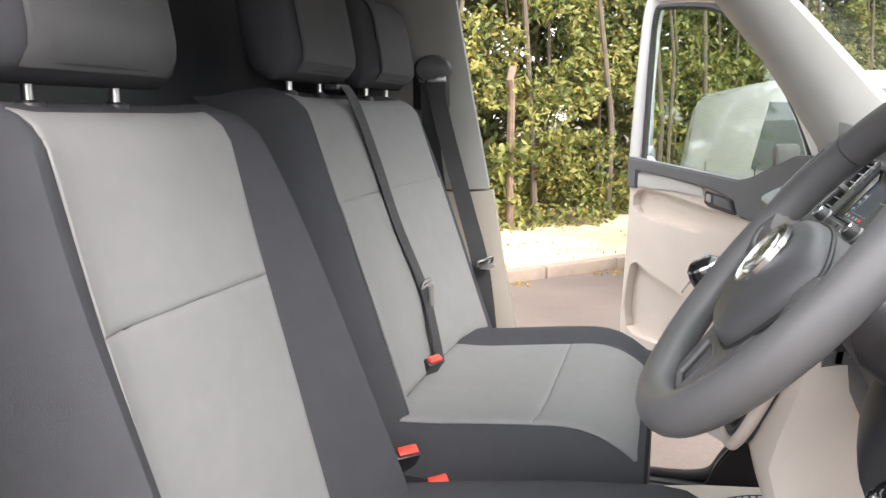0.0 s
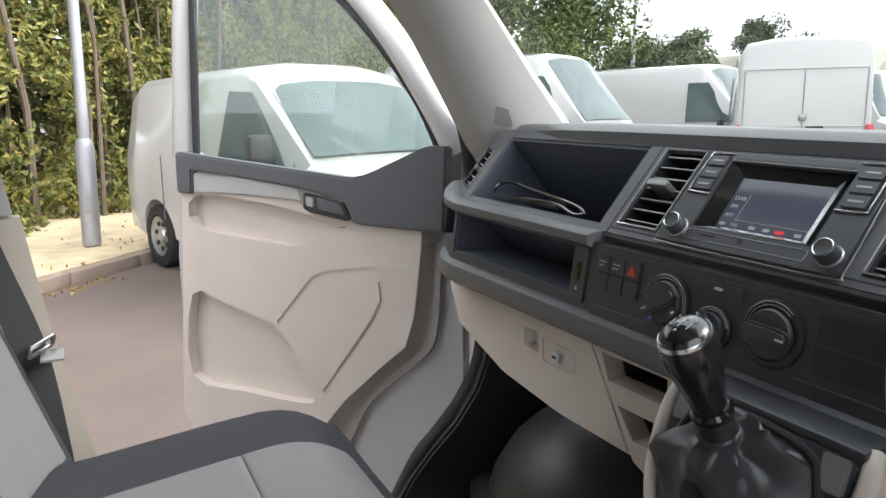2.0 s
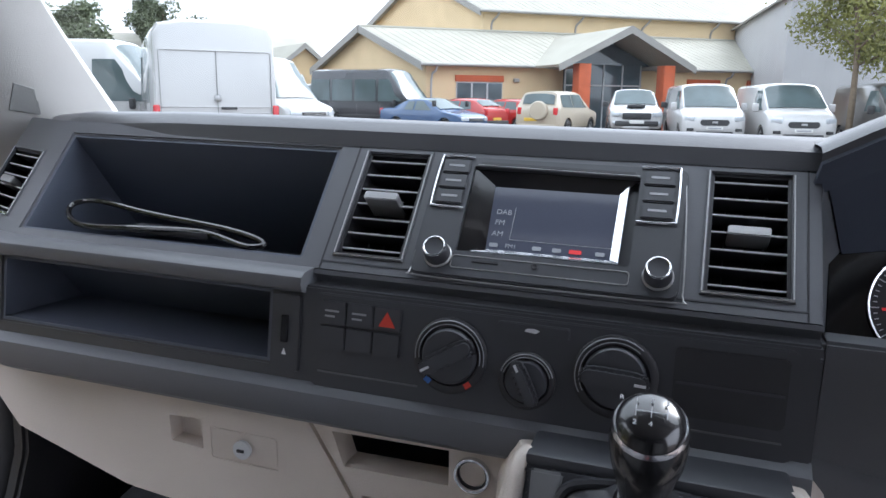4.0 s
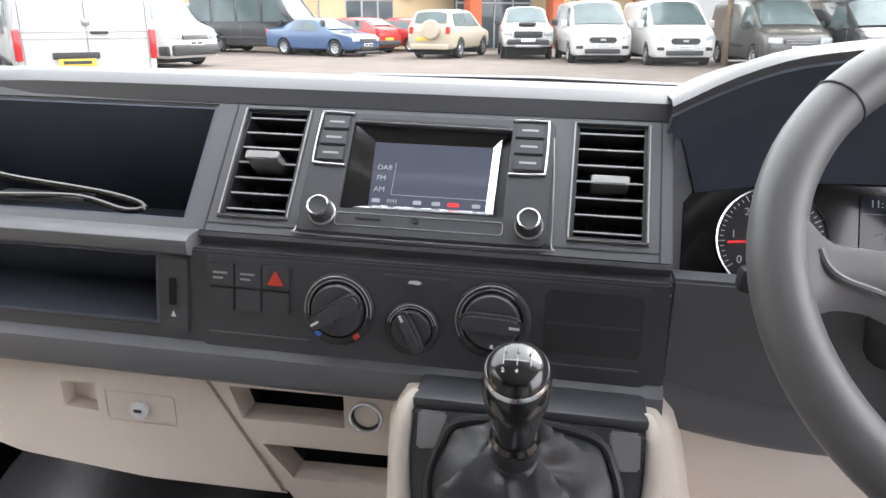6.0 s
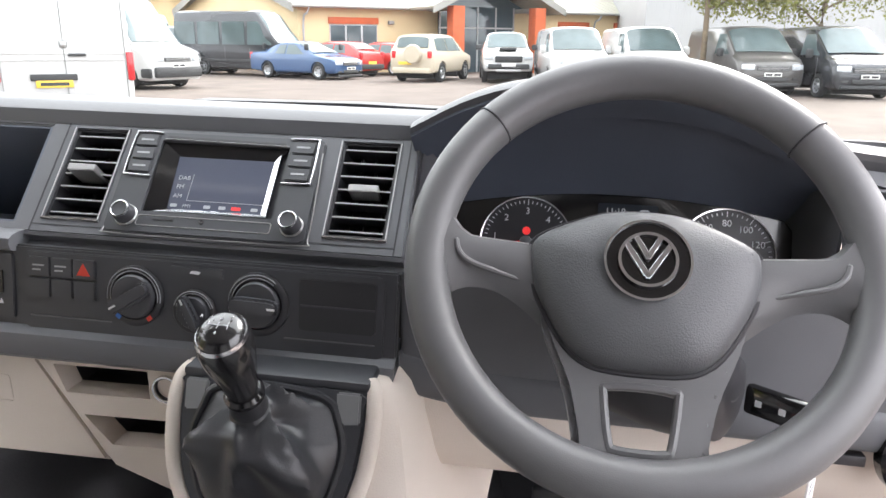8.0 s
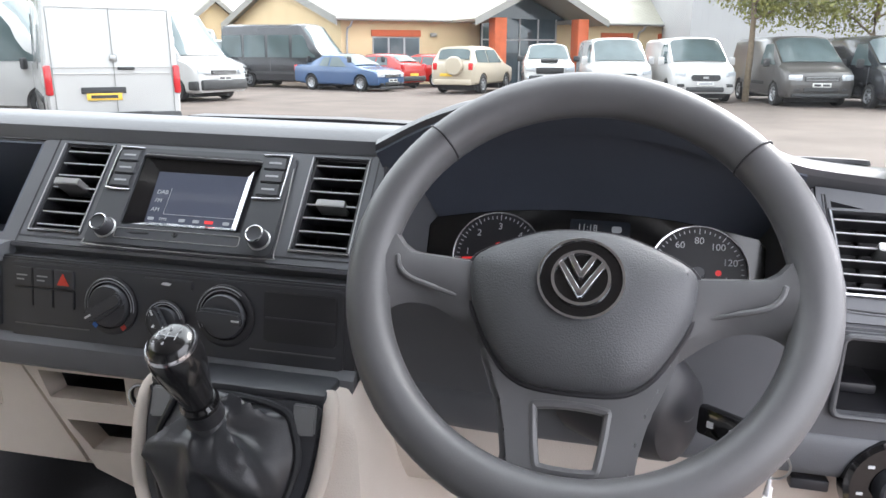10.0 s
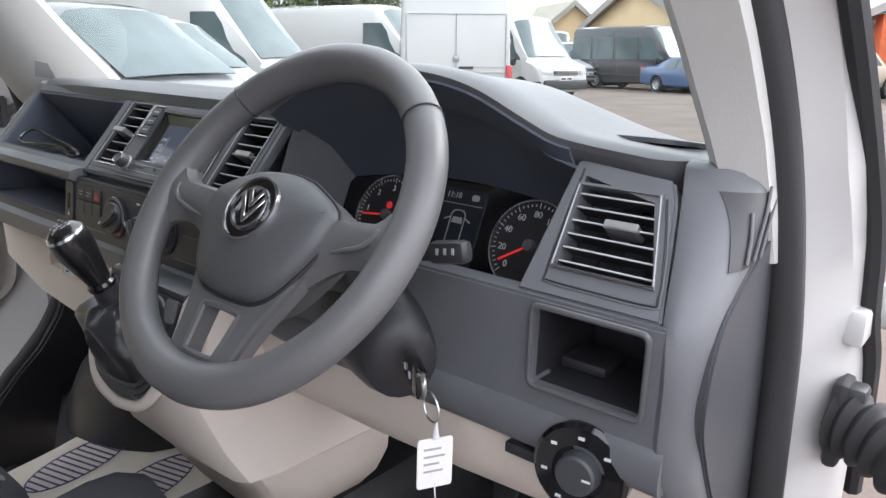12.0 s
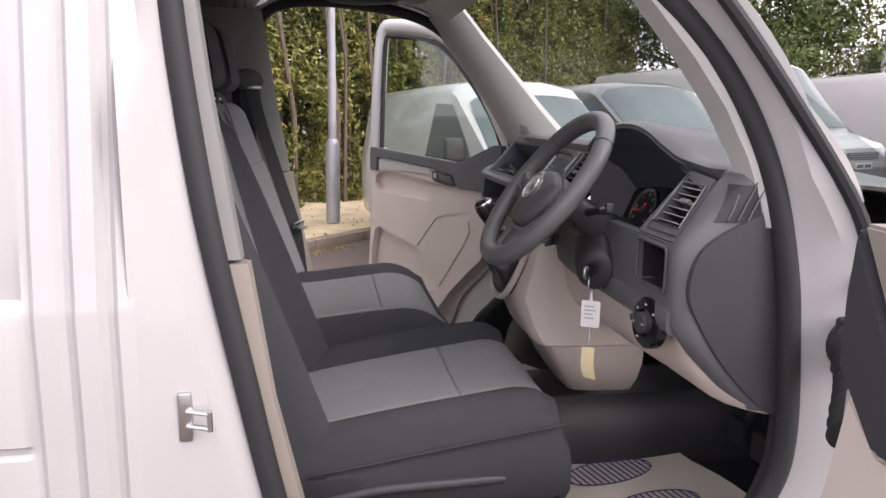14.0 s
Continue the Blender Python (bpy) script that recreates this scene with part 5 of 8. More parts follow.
# the gaiter: a folded vinyl cone
gaiter_base = smooth_outline([(-0.056, -0.006), (0.0, 0.000), (0.056, -0.008), (0.071, -0.028), (0.078, -0.060), (0.066, -0.106), (0.048, -0.126), (0.0, -0.132), (-0.048, -0.126), (-0.066, -0.106), (-0.078, -0.060), (-0.070, -0.026)], 5)
part("gaiter_rim", tube([GO + X * a + GV * b + GN * 0.014 for a, b in gaiter_base], 0.0042, 8, True, up=GN), M_LEATHER, console)
tipc = V((0.102, -0.128, 1.140))
LD = V((0.001, -0.048, 0.089)).normalized()
side_ = LD.cross(X).normalized()
rows = []
n_ = len(gaiter_base)
for t in range(17):
    u = t / 16
    row = []
    for k, (a, b) in enumerate(gaiter_base):
        p0 = GO + X * a + GV * b + GN * 0.012
        an = math.atan2(b + 0.062, a)
        p1 = tipc + X * 0.017 * math.cos(an) - side_ * 0.017 * math.sin(an) * -1
        s_ = u ** 0.85
        ridge = lambda v: 1 - 2 * abs(math.sin(v))
        fold = math.sin(math.pi * min(1, u * 1.04)) * (0.0125 * ridge(an * 1.5 + 0.5 + 1.3 * u) + 0.0085 * ridge(an * 2.5 + 1.9 - 2.2 * u) + 0.0025 * math.sin(an * 7 + 5 * u))
        sag = GN * (0.034 * math.sin(math.pi * min(1, u * 1.05)) * (0.55 + 0.45 * math.cos(an + 1.57)))
        row.append(p0.lerp(p1, s_) + sag + (p0 - GO - GV * -0.062).normalized() * fold)
    rows.append(row)
part("gaiter", loft(rows, True), M_LEATHER, console, "creased black vinyl gaiter")
lever = thing("gear_lever", "black gear lever with glossy numbered knob", "gear lever", VAN)
GM = Matrix.Translation((0.102, -0.122, 1.130)) @ Matrix((X, LD.cross(X), LD)).transposed().to_4x4()
part("boot_collar", turned([(0.001, 0.0), (0.017, 0.0), (0.0185, 0.012), (0.0165, 0.028), (0.001, 0.028)], GM, 28), M_LEATHER, lever)
part("collar_ring", turned([(0.015, 0.028), (0.0188, 0.029), (0.0192, 0.034), (0.0165, 0.038), (0.015, 0.038)], GM, 28), M_GLOSS, lever)
kb = part("knob", turned([(0.001, 0.036), (0.0165, 0.036), (0.0185, 0.050), (0.0225, 0.070), (0.0265, 0.090), (0.0275, 0.104), (0.0262, 0.114), (0.0225, 0.122), (0.016, 0.127), (0.001, 0.129)], GM @ Matrix.Diagonal((0.88, 0.95, 1, 1)), 36), M_KNOB, lever, "glossy black gear knob")
# the gloss highlight round the rim, made as a thin chrome ring
part("knob_band", turned([(0.0240, 0.1188), (0.0255, 0.1160), (0.0263, 0.1157), (0.0262, 0.1168), (0.0248, 0.1194)], GM @ Matrix.Diagonal((0.88, 0.95, 1, 1)), 36), M_CHROME, kb, "bright ring drawn as the knob's rim highlight")
pat = [box((0, 0.0, 0.1293), (0.018, 0.0006, 0.0006))] + [box((-0.009 + 0.009 * k, 0.0, 0.1293), (0.0006, 0.008, 0.0006)) for k in range(3)]
pat = join(*pat)
bmesh.ops.transform(pat, matrix=GM, verts=pat.verts)
part("shift_pattern", pat, M_INKD, kb)
for k, t in enumerate("R135"):
    words("numeral", t, 0.0048, GM @ Matrix.Translation((-0.018 + 0.009 * k, 0.0085, 0.1288)), M_INKD, kb)
for k, t in enumerate("24"):
    words("numeral", t, 0.0048, GM @ Matrix.Translation((-0.009 + 0.009 * k, -0.0085, 0.1288)), M_INKD, kb)

# ---- seats ----
def seat(name, label, x0, hw0, hw1, inset, seam, zc, yf, yseam, ztop, bol, bx=0.0, bw=0.0, binset=0.0, pdx=0.0, bb=0.0, cdx=0.0, y0=-0.767, lean=0.26, sh=0.0, rise=0.055, crown=1.0, nose=0.13, drop=0.055):
    """A cab seat: bolstered cushion and backrest with lighter middle panels. hw0, hw1: half width low and high."""
    root = thing(name, label, "seat", VAN @ Matrix.Translation((x0, 0, 0)))
    yb = -0.74

    def cz(x, y):
        p = abs(x) / hw0
        base = zc - 0.035 + rise * min(1, max(0, (y + 0.64) / (yf + 0.10 + 0.64))) ** crown
        roll = -drop * max(0, (y - (yf - nose)) / nose) ** 2.2
        b_ = bol * math.exp(-((p - 0.80) / 0.15) ** 2) * (1 - 0.3 * max(0, (y - yf + 0.2) / 0.2))
        return base + roll + b_ - 0.05 * max(0, (p - 0.84) / 0.16) ** 2.2
    ys = [yb + (yf - yb) * k / 16 for k in range(17)]
    xs = [hw0 * v for v in (-1, -0.985, -0.95, -0.9, -0.84, -0.78, -0.72, -0.66, -0.6, -0.4, -0.2, 0, 0.2, 0.4, 0.6, 0.66, 0.72, 0.78, 0.84, 0.9, 0.95, 0.985, 1)]
    rows = []
    for y in ys:
        top = [(x, y, cz(x, y)) for x in xs]
        rows.append([(-hw0 + 0.02, y, zc - 0.16), (-hw0 - 0.004, y, zc - 0.13), (-hw0 - 0.008, y, zc - 0.07)] + top + [(hw0 + 0.008, y, zc - 0.07), (hw0 + 0.004, y, zc - 0.13), (hw0 - 0.02, y, zc - 0.16)])
    base = rows[-1]
    for dy, zz, sx in ((0.016, zc - 0.040, 0.985), (0.022, zc - 0.075, 0.975), (0.010, zc - 0.13, 0.97), (-0.02, zc - 0.16, 0.96)):
        rows.append([(x * sx, yf + dy, min(z, zz)) for x, y, z in base])
    part("cushion", loft(rows), M_CLOTHD, root, "dark cloth cushion bolsters")
    wi = inset / 2
    vals = (-1, -0.985, -0.94, -0.7, -0.35, 0, 0.35, 0.7, 0.94, 0.985, 1)
    puff = lambda v: 0.0 if abs(v) == 1 else 0.003 if abs(v) == 0.985 else 0.0055
    for nm, ya, yz in (("cushion_rear_panel", y0 - lean * (zc - 1.223) + 0.004, yseam), ("cushion_front_panel", yseam, yf - 0.006)):
        rows = []
        for k in range(15):
            u = (0, 0.006, 0.02, 0.05, 0.12, 0.22, 0.34, 0.5, 0.66, 0.78, 0.88, 0.95, 0.98, 0.994, 1)[k]
            y = ya + (yz - ya) * u
            e = 0.25 if k in (0, 14) else 0.6 if k in (1, 13) else 0.9 if k in (2, 12) else 1
            if nm == "cushion_front_panel" and k > 10:
                e = 1
            rows.append([(wi * v + cdx, y, cz(wi * v + cdx, y) + 0.0006 + puff(v) * e) for v in vals])
        if nm == "cushion_front_panel":
            # the cloth turns down over the front of the cushion
            tops = rows[-1]
            for dy, zz in ((0.004, 0.012), (0.014, 0.030), (0.021, 0.058), (0.025, 0.085)):
                rows.append([(x, yf + dy, z - zz) for x, y, z in tops])
        part(nm, loft(rows, thick=0.003), M_CLOTH, root, "light grey cloth")
    z0, h = zc - 0.05, ztop - (zc - 0.05)
    hw0, wi = bw or hw0, (binset or inset) / 2

    def width(s):
        return hw0 + (hw1 - hw0) * s ** 1.3 - sh * max(0, (s - 0.6) / 0.4) ** 2

    def bk(p, s):
        z = z0 + h * s
        y = y0 - lean * (z - 1.223)
        hw = width(s)
        a = abs(p)
        f = (0.018 + (bb or bol) * 2.6 * (1 - s) ** 0.8) * math.exp(-((a - 0.80) / 0.17) ** 2)
        f -= 0.085 * max(0, (a - 0.80) / 0.20) ** 2
        if s > 0.9:
            f -= 0.055 * ((s - 0.9) / 0.1) ** 2.2
        return V((bx + p * hw, y + f, z + 0.22 * f))
    ps = [-1, -0.985, -0.95, -0.9, -0.85, -0.8, -0.74, -0.68, -0.62, -0.55, -0.3, 0, 0.3, 0.55, 0.62, 0.68, 0.74, 0.8, 0.85, 0.9, 0.95, 0.985, 1]
    rows = []
    for k in range(25):
        s = k / 24
        front = [bk(p, s) for p in ps]
        e = max(0, (s - 0.9) / 0.1)
        mid = bk(0, s)
        hw = front[-1].x - bx
        back = [V((bx + hw * q, mid.y - 0.13 + 0.04 * e - 0.02 * (1 - abs(q)), mid.z - 0.01)) for q in (0.97, 0.8, 0.0, -0.8, -0.97)]
        rows.append(front + back)
    part("backrest", loft(rows, True, True), M_CLOTHD, root, "dark cloth backrest")
    s_seam = (seam - z0) / h
    for nm, s0, s1 in (("back_lower_panel", 0.04, s_seam), ("back_upper_panel", s_seam, 0.975)):
        rows = []
        for k in range(17):
            s = s0 + (s1 - s0) * (0, 0.005, 0.015, 0.04, 0.1, 0.2, 0.3, 0.4, 0.5, 0.6, 0.7, 0.8, 0.9, 0.96, 0.985, 0.995, 1)[k]
            hw = width(s)
            e = 0.25 if k in (0, 16) else 0.6 if k in (1, 15) else 0.9 if k in (2, 14) else 1
            rows.append([bk((wi * v + pdx - bx) / hw, s) + V((0, 0.0006 + puff(v) * e, 0)) for v in vals])
        part(nm, loft(rows, thick=0.003), M_CLOTH, root, "light grey cloth")
    return root


def headrest(parent, x, w, z, y, h=0.22):
    """Padded headrest on two steel posts."""
    rows = []
    for k in range(13):
        u = k / 12
        e = (1 - (2 * u - 1) ** 8)
        zz = z + h * u
        fr = 0.055 * (1 - (2 * u - 1) ** 6) + 0.012
        hw = w / 2 * (0.90 + 0.10 * e) - 0.02 * u
        ring = []
        for j in range(28):
            a = 2 * math.pi * j / 28
            ring.append((x + hw * math.copysign(abs(math.cos(a)) ** 0.55, math.cos(a)), y - 0.04 * u + fr * math.copysign(abs(math.sin(a)) ** 0.7, math.sin(a)), zz))
        rows.append(ring)
    hd = part("headrest", loft(rows, True, True), M_CLOTHD, parent)
    rows = []
    for k in range(11):
        u = 0.06 + 0.88 * k / 10
        fr = 0.055 * (1 - (2 * u - 1) ** 6) + 0.012
        e = 0.1 if k in (0, 10) else 1
        rows.append([(x + w * 0.36 * v, y - 0.04 * u + fr * (1 - 0.05 * abs(v) ** 3) + 0.004 * e * (0 if abs(v) == 1 else 1), z + h * u) for v in (-1, -0.97, -0.6, 0, 0.6, 0.97, 1)])
    part("headrest_panel", loft(rows, thick=0.003), M_CLOTHM, hd, "mid grey cloth")
    for s in (-1, 1):
        part("post", tube([(x + s * 0.065, y - 0.005, z - 0.06), (x + s * 0.065, y - 0.005, z + 0.03)], 0.006, 10, up=(1, 0, 0)), M_STEEL, hd)
        part("post_guide", turned([(0.001, 0), (0.019, 0), (0.016, 0.010), (0.010, 0.013), (0.001, 0.013)], Matrix.Translation((x + s * 0.065, y - 0.005, z - 0.030)), 16), M_BLACK, hd)


driver = seat("driver_seat", "grey and dark cloth driver's seat with side bolsters", 0.437, 0.285, 0.262, 0.312, 1.226, 0.884, -0.150, -0.325, 1.470, 0.030, bx=0.008, bw=0.285, binset=0.326, pdx=0.021, cdx=0.010, sh=0.035, rise=0.094, crown=0.85, nose=0.075, drop=0.030)
headrest(driver, 0.040, 0.31, 1.478, -0.885, 0.23)
base = driver
part("piping", tube(smooth_line([(0.292, -0.62, 0.822), (0.293, -0.50, 0.840), (0.293, -0.34, 0.866), (0.292, -0.19, 0.888), (0.284, -0.148, 0.890)], 5), 0.0028, 8), M_BLACK, driver)
part("side_valance", slab([(-0.70, -0.10), (-0.16, -0.10), (-0.17, 0.035), (-0.30, 0.03), (-0.52, 0.015), (-0.64, 0.06), (-0.70, 0.10)], (0.715 - 0.437, 0, 0.75), Y, Z, 0.04, 0.008), M_BLACK, base)
part("plinth", box((0.415 - 0.437, -0.42, 0.66), (0.50, 0.52, 0.16), 0.02), M_BLACK, base)
part("height_lever", tube(smooth_line([(0.285, -0.60, 0.765), (0.291, -0.50, 0.785), (0.291, -0.36, 0.79), (0.285, -0.26, 0.79)], 5), [0.010] * 15 + [0.009], 10), M_DASHLO, base)
bench = seat("passenger_bench", "grey and dark cloth double passenger seat", -0.272, 0.372, 0.395, 0.52, 1.282, 0.920, -0.262, -0.430, 1.503, 0.024, -0.035, 0.400, 0.585, -0.040, 0.016, cdx=0.043, y0=-0.808, lean=0.285, sh=0.02)
headrest(bench, 0.117, 0.31, 1.510, -0.920, 0.22)
headrest(bench, -0.253, 0.30, 1.510, -0.920, 0.22)
pl = bench
part("plinth", box((0.0, -0.50, 0.67), (0.66, 0.44, 0.19), 0.02), M_BLACK, pl)


# ---- belts and buckles ----
def ribbon(pts, w, across, th=0.0015):
    """Webbing along points, w wide in the direction across."""
    a = V(across).normalized() * w / 2
    return loft([[p - a, p, p + a] for p in smooth_line(pts, 8)], thick=th)


belt = thing("seat_belt", "black seat belt hanging beside the passenger bench", "seat belt", VAN)
part("webbing", ribbon([(-0.700, -0.836, 1.55), (-0.700, -0.80, 1.40), (-0.680, -0.738, 1.20), (-0.662, -0.695, 1.06), (-0.668, -0.675, 0.90), (-0.675, -0.67, 0.82)], 0.046, (0.30, -0.95, 0)), M_BELT, belt)
part("webbing", ribbon([(-0.708, -0.850, 1.55), (-0.728, -0.84, 1.3), (-0.762, -0.80, 1.05), (-0.775, -0.76, 0.85)], 0.046, (0.30, -0.95, 0)), M_BELT, belt)
gd = part("belt_guide", turned([(0.001, 0.0), (0.052, 0.0), (0.052, 0.014), (0.044, 0.026), (0.022, 0.032), (0.001, 0.032)], Matrix.Translation((-0.722, -0.842, 1.566)) @ V((0.95, 0.3, 0)).to_track_quat("Z", "Y").to_matrix().to_4x4() @ Matrix.Diagonal((1, 0.72, 1, 1)), 28), M_DASHLO, belt, "dark grey belt guide cover")
part("guide_bar", box((-0.700, -0.836, 1.540), (0.014, 0.075, 0.014), 0.004), M_STEEL, gd)
part("guide_housing", box((-0.740, -0.852, 1.525), (0.04, 0.10, 0.13), 0.012), M_BLACK, gd)
tg = part("tongue", ring_plate(rrect(-0.027, -0.010, 0.027, 0.010, 0.006), rrect(-0.020, -0.005, 0.020, 0.005, 0.003), (-0.655, -0.680, 1.066), V((0.75, -0.65, -0.15)), V((0.1, 0.2, 1)), 0.003), M_STEEL, belt, "steel belt tongue")
part("tongue_blade", box((-0.628, -0.665, 1.058), (0.05, 0.03, 0.003), 0.0), M_STEEL, tg)
belt2 = thing("seat_belt", "black lap belt over the middle of the passenger bench", "seat belt", VAN)
part("webbing", ribbon([(-0.238, -0.900, 1.515), (-0.250, -0.868, 1.488), (-0.284, -0.832, 1.36), (-0.300, -0.790, 1.216), (-0.338, -0.744, 1.067), (-0.315, -0.712, 0.98), (-0.300, -0.690, 0.90)], 0.046, (1, 0.0, 0.0)), M_BELT, belt2)
part("slot", box((-0.240, -0.895, 1.503), (0.07, 0.03, 0.012), 0.004), M_BLACK, belt2)
tg = part("tongue", ring_plate(rrect(-0.027, -0.010, 0.027, 0.010, 0.006), rrect(-0.020, -0.005, 0.020, 0.005, 0.003), (-0.336, -0.738, 1.075), X, V((0, 0.3, 1)), 0.003), M_STEEL, belt2, "steel belt tongue")
part("tongue_blade", box((-0.346, -0.728, 1.045), (0.022, 0.004, 0.05), 0.0), M_STEEL, tg)
for x, y, z, lx, ly in ((-0.264, -0.700, 0.916, 0.3, 0.6), (0.105, -0.628, 0.886, 0.5, 0.5), (0.108, -0.575, 0.842, 0.5, 0.5)):
    bk_ = thing("belt_buckle", "red-buttoned seat belt buckle between the seats", "buckle", VAN @ Matrix.Translation((x, y, z)) @ V((lx, ly, 1.0)).to_track_quat("Z", "Y").to_matrix().to_4x4(), group="belt buckles")
    part("casing", box((0, 0, -0.035), (0.046, 0.024, 0.09), 0.006), M_BLACK, bk_)
    part("button", box((0, 0, 0.012), (0.036, 0.017, 0.009), 0.003), M_RED, bk_, "red release button")

# ---- passenger door ----
DU, DN = V((-0.792, -0.61, 0)), V((0.61, -0.792, 0))
DO = V((-0.93, 0.14, 0))
dp = lambda a, z, d=0.0: DO + DU * a + Z * z + DN * d
ds = lambda pts, d, f=0.0, r=0.0: slab([(-a, z) for a, z in pts], DO + DN * f, -DU, Z, d, r)
door = thing("passenger_door", "open white passenger door with beige inner trim and dark window ledge", "door", VAN)
part("door_shell", ds([(-0.05, 0.66), (-0.02, 0.55), (0.06, 0.44), (0.25, 0.40), (0.80, 0.40), (0.86, 0.55), (0.87, 1.0), (0.84, 1.30), (0.80, 1.285), (0.76, 1.25), (0.25, 1.215), (0.14, 1.245), (0.03, 1.31), (-0.03, 1.335)], 0.08, -0.028, 0.012), M_WHITE, door, "white painted door shell")


def groove(a, b, w=0.005):
    """The outline of a straight groove between two points of the door trim."""
    d = V((b[0] - a[0], b[1] - a[1], 0)).normalized()
    n, e = V((-d.y, d.x, 0)) * w, d * 0.003
    a, b = V((*a, 0)) - e, V((*b, 0)) + e
    return [(p.x, p.y) for p in (a + n, b + n, b - n, a - n)]


GL = [(0.478, 0.865), (0.366, 0.997), (0.330, 1.012), (0.186, 1.042)]
GL2 = [(0.172, 1.005), (0.165, 0.962), (0.19, 0.91), (0.338, 0.697)]
GR = list(zip(GL, GL[1:])) + list(zip(GL2, GL2[1:]))
BL_ = [(0.060, 1.10), (0.068, 1.02), (0.078, 0.93), (0.100, 0.855), (0.175, 0.785), (0.275, 0.685), (0.345, 0.595), (0.40, 0.50)]
BR_ = [(0.018, 1.12), (0.022, 1.03), (0.026, 0.93), (0.042, 0.855), (0.098, 0.793), (0.215, 0.680), (0.272, 0.570), (0.31, 0.48)]
card_o = [(0.055, 1.16)] + BL_ + [(0.55, 0.47), (0.79, 0.47), (0.825, 0.56), (0.82, 0.70), (0.80, 1.0), (0.788, 1.262), (0.25, 1.245), (0.10, 1.24)]
card = cut(ds(card_o, 0.05, 0.016),
           ds(smooth_outline([(0.742, 1.184), (0.50, 1.176), (0.275, 1.138), (0.30, 1.128), (0.36, 1.098), (0.42, 1.075), (0.50, 1.078), (0.742, 1.098)], 3), 0.034, 0.02),
           ds(smooth_outline([(0.772, 0.905), (0.66, 0.895), (0.535, 0.868), (0.485, 0.852), (0.42, 0.77), (0.37, 0.68), (0.40, 0.655), (0.60, 0.652), (0.785, 0.668)], 3), 0.036, 0.02),
           *[ds(groove(a, b), 0.010, 0.020) for a, b in GR])
part("door_card", card, M_BEIGE, door, "beige moulded door trim")
lft, rgt = smooth_line([dp(a, z, 0.012) for a, z in BL_], 4), smooth_line([dp(a, z, -0.012) for a, z in BR_], 4)
# concave band, its shading given by a darker beige
part("card_edge", loft([[a, a.lerp(b, 0.25) - DN * 0.014, a.lerp(b, 0.6) - DN * 0.014, b] for a, b in zip(lft, rgt)], thick=-0.004), M_BEIGESH, door, "beige door trim edge, darkened for shade")
part("arm_strip", ds([(0.742, 1.192), (0.742, 1.247), (0.60, 1.245), (0.40, 1.226), (0.385, 1.19), (0.56, 1.196)], 0.01, 0.024, 0.004), M_GREYTRIM, door, "light grey arm panel")
part("ledge", ds([(0.795, 1.300), (0.50, 1.277), (0.245, 1.257), (0.20, 1.267), (0.040, 1.338), (-0.01, 1.338), (-0.005, 1.145), (0.055, 1.143), (0.225, 1.146), (0.243, 1.158), (0.262, 1.20), (0.378, 1.222), (0.55, 1.240), (0.738, 1.252), (0.742, 1.19), (0.795, 1.19)], 0.035, 0.032, 0.005), M_DASH, door, "dark grey window ledge")
hr = part("handle_recess", ds([(0.377, 1.214), (0.262, 1.196), (0.240, 1.160), (0.250, 1.152), (0.36, 1.166), (0.379, 1.176)], 0.012, 0.034, 0.003), M_BLACK, door)
part("door_handle", ds([(0.335, 1.205), (0.268, 1.193), (0.254, 1.166), (0.33, 1.176)], 0.008, 0.040, 0.003), M_DASH, hr, "grey inner door handle")
part("handle_lock", ds([(0.366, 1.206), (0.344, 1.203), (0.344, 1.180), (0.366, 1.184)], 0.008, 0.039, 0.002), M_TAB, hr)
wf = [dp(-0.015, 1.315, -0.03), dp(0.05, 1.42, -0.035), dp(0.17, 1.585, -0.045), dp(0.32, 1.735, -0.06), dp(0.42, 1.80, -0.065), dp(0.52, 1.83, -0.07), dp(0.72, 1.855, -0.07), dp(0.80, 1.83, -0.065), dp(0.815, 1.60, -0.05), dp(0.815, 1.28, -0.03)]
part("window_frame", tube(smooth_line(wf, 5), 0.034, 12, flat=1.0), M_WHITE, door, "white window frame")
wi_ = [dp(0.02, 1.30, -0.02), dp(0.08, 1.42, -0.025), dp(0.19, 1.56, -0.034), dp(0.33, 1.69, -0.045), dp(0.43, 1.755, -0.05), dp(0.53, 1.785, -0.05), dp(0.72, 1.81, -0.05), dp(0.765, 1.79, -0.045), dp(0.77, 1.60, -0.035), dp(0.765, 1.28, -0.02)]
part("window_seal", tube(smooth_line(wi_, 5), 0.011, 8), M_RUBBER, door, "black window seal")
pane = part("door_glass", slab([(0.02, 1.20), (0.08, 1.42), (0.19, 1.56), (0.33, 1.69), (0.43, 1.755), (0.53, 1.785), (0.72, 1.81), (0.765, 1.78), (0.765, 1.20)], DO - DN * 0.035, DU, V((0, 0, 1)), 0.004), M_GLASSD, door, "clear side window")
pane.visible_shadow = False
part("frame_bolt", turned([(0.001, 0), (0.007, 0), (0.006, 0.003), (0.001, 0.003)], Matrix.Translation(dp(-0.028, 1.395, 0.004)) @ DN.to_track_quat("Z", "Y").to_matrix().to_4x4(), 14), M_RUBBER, door)

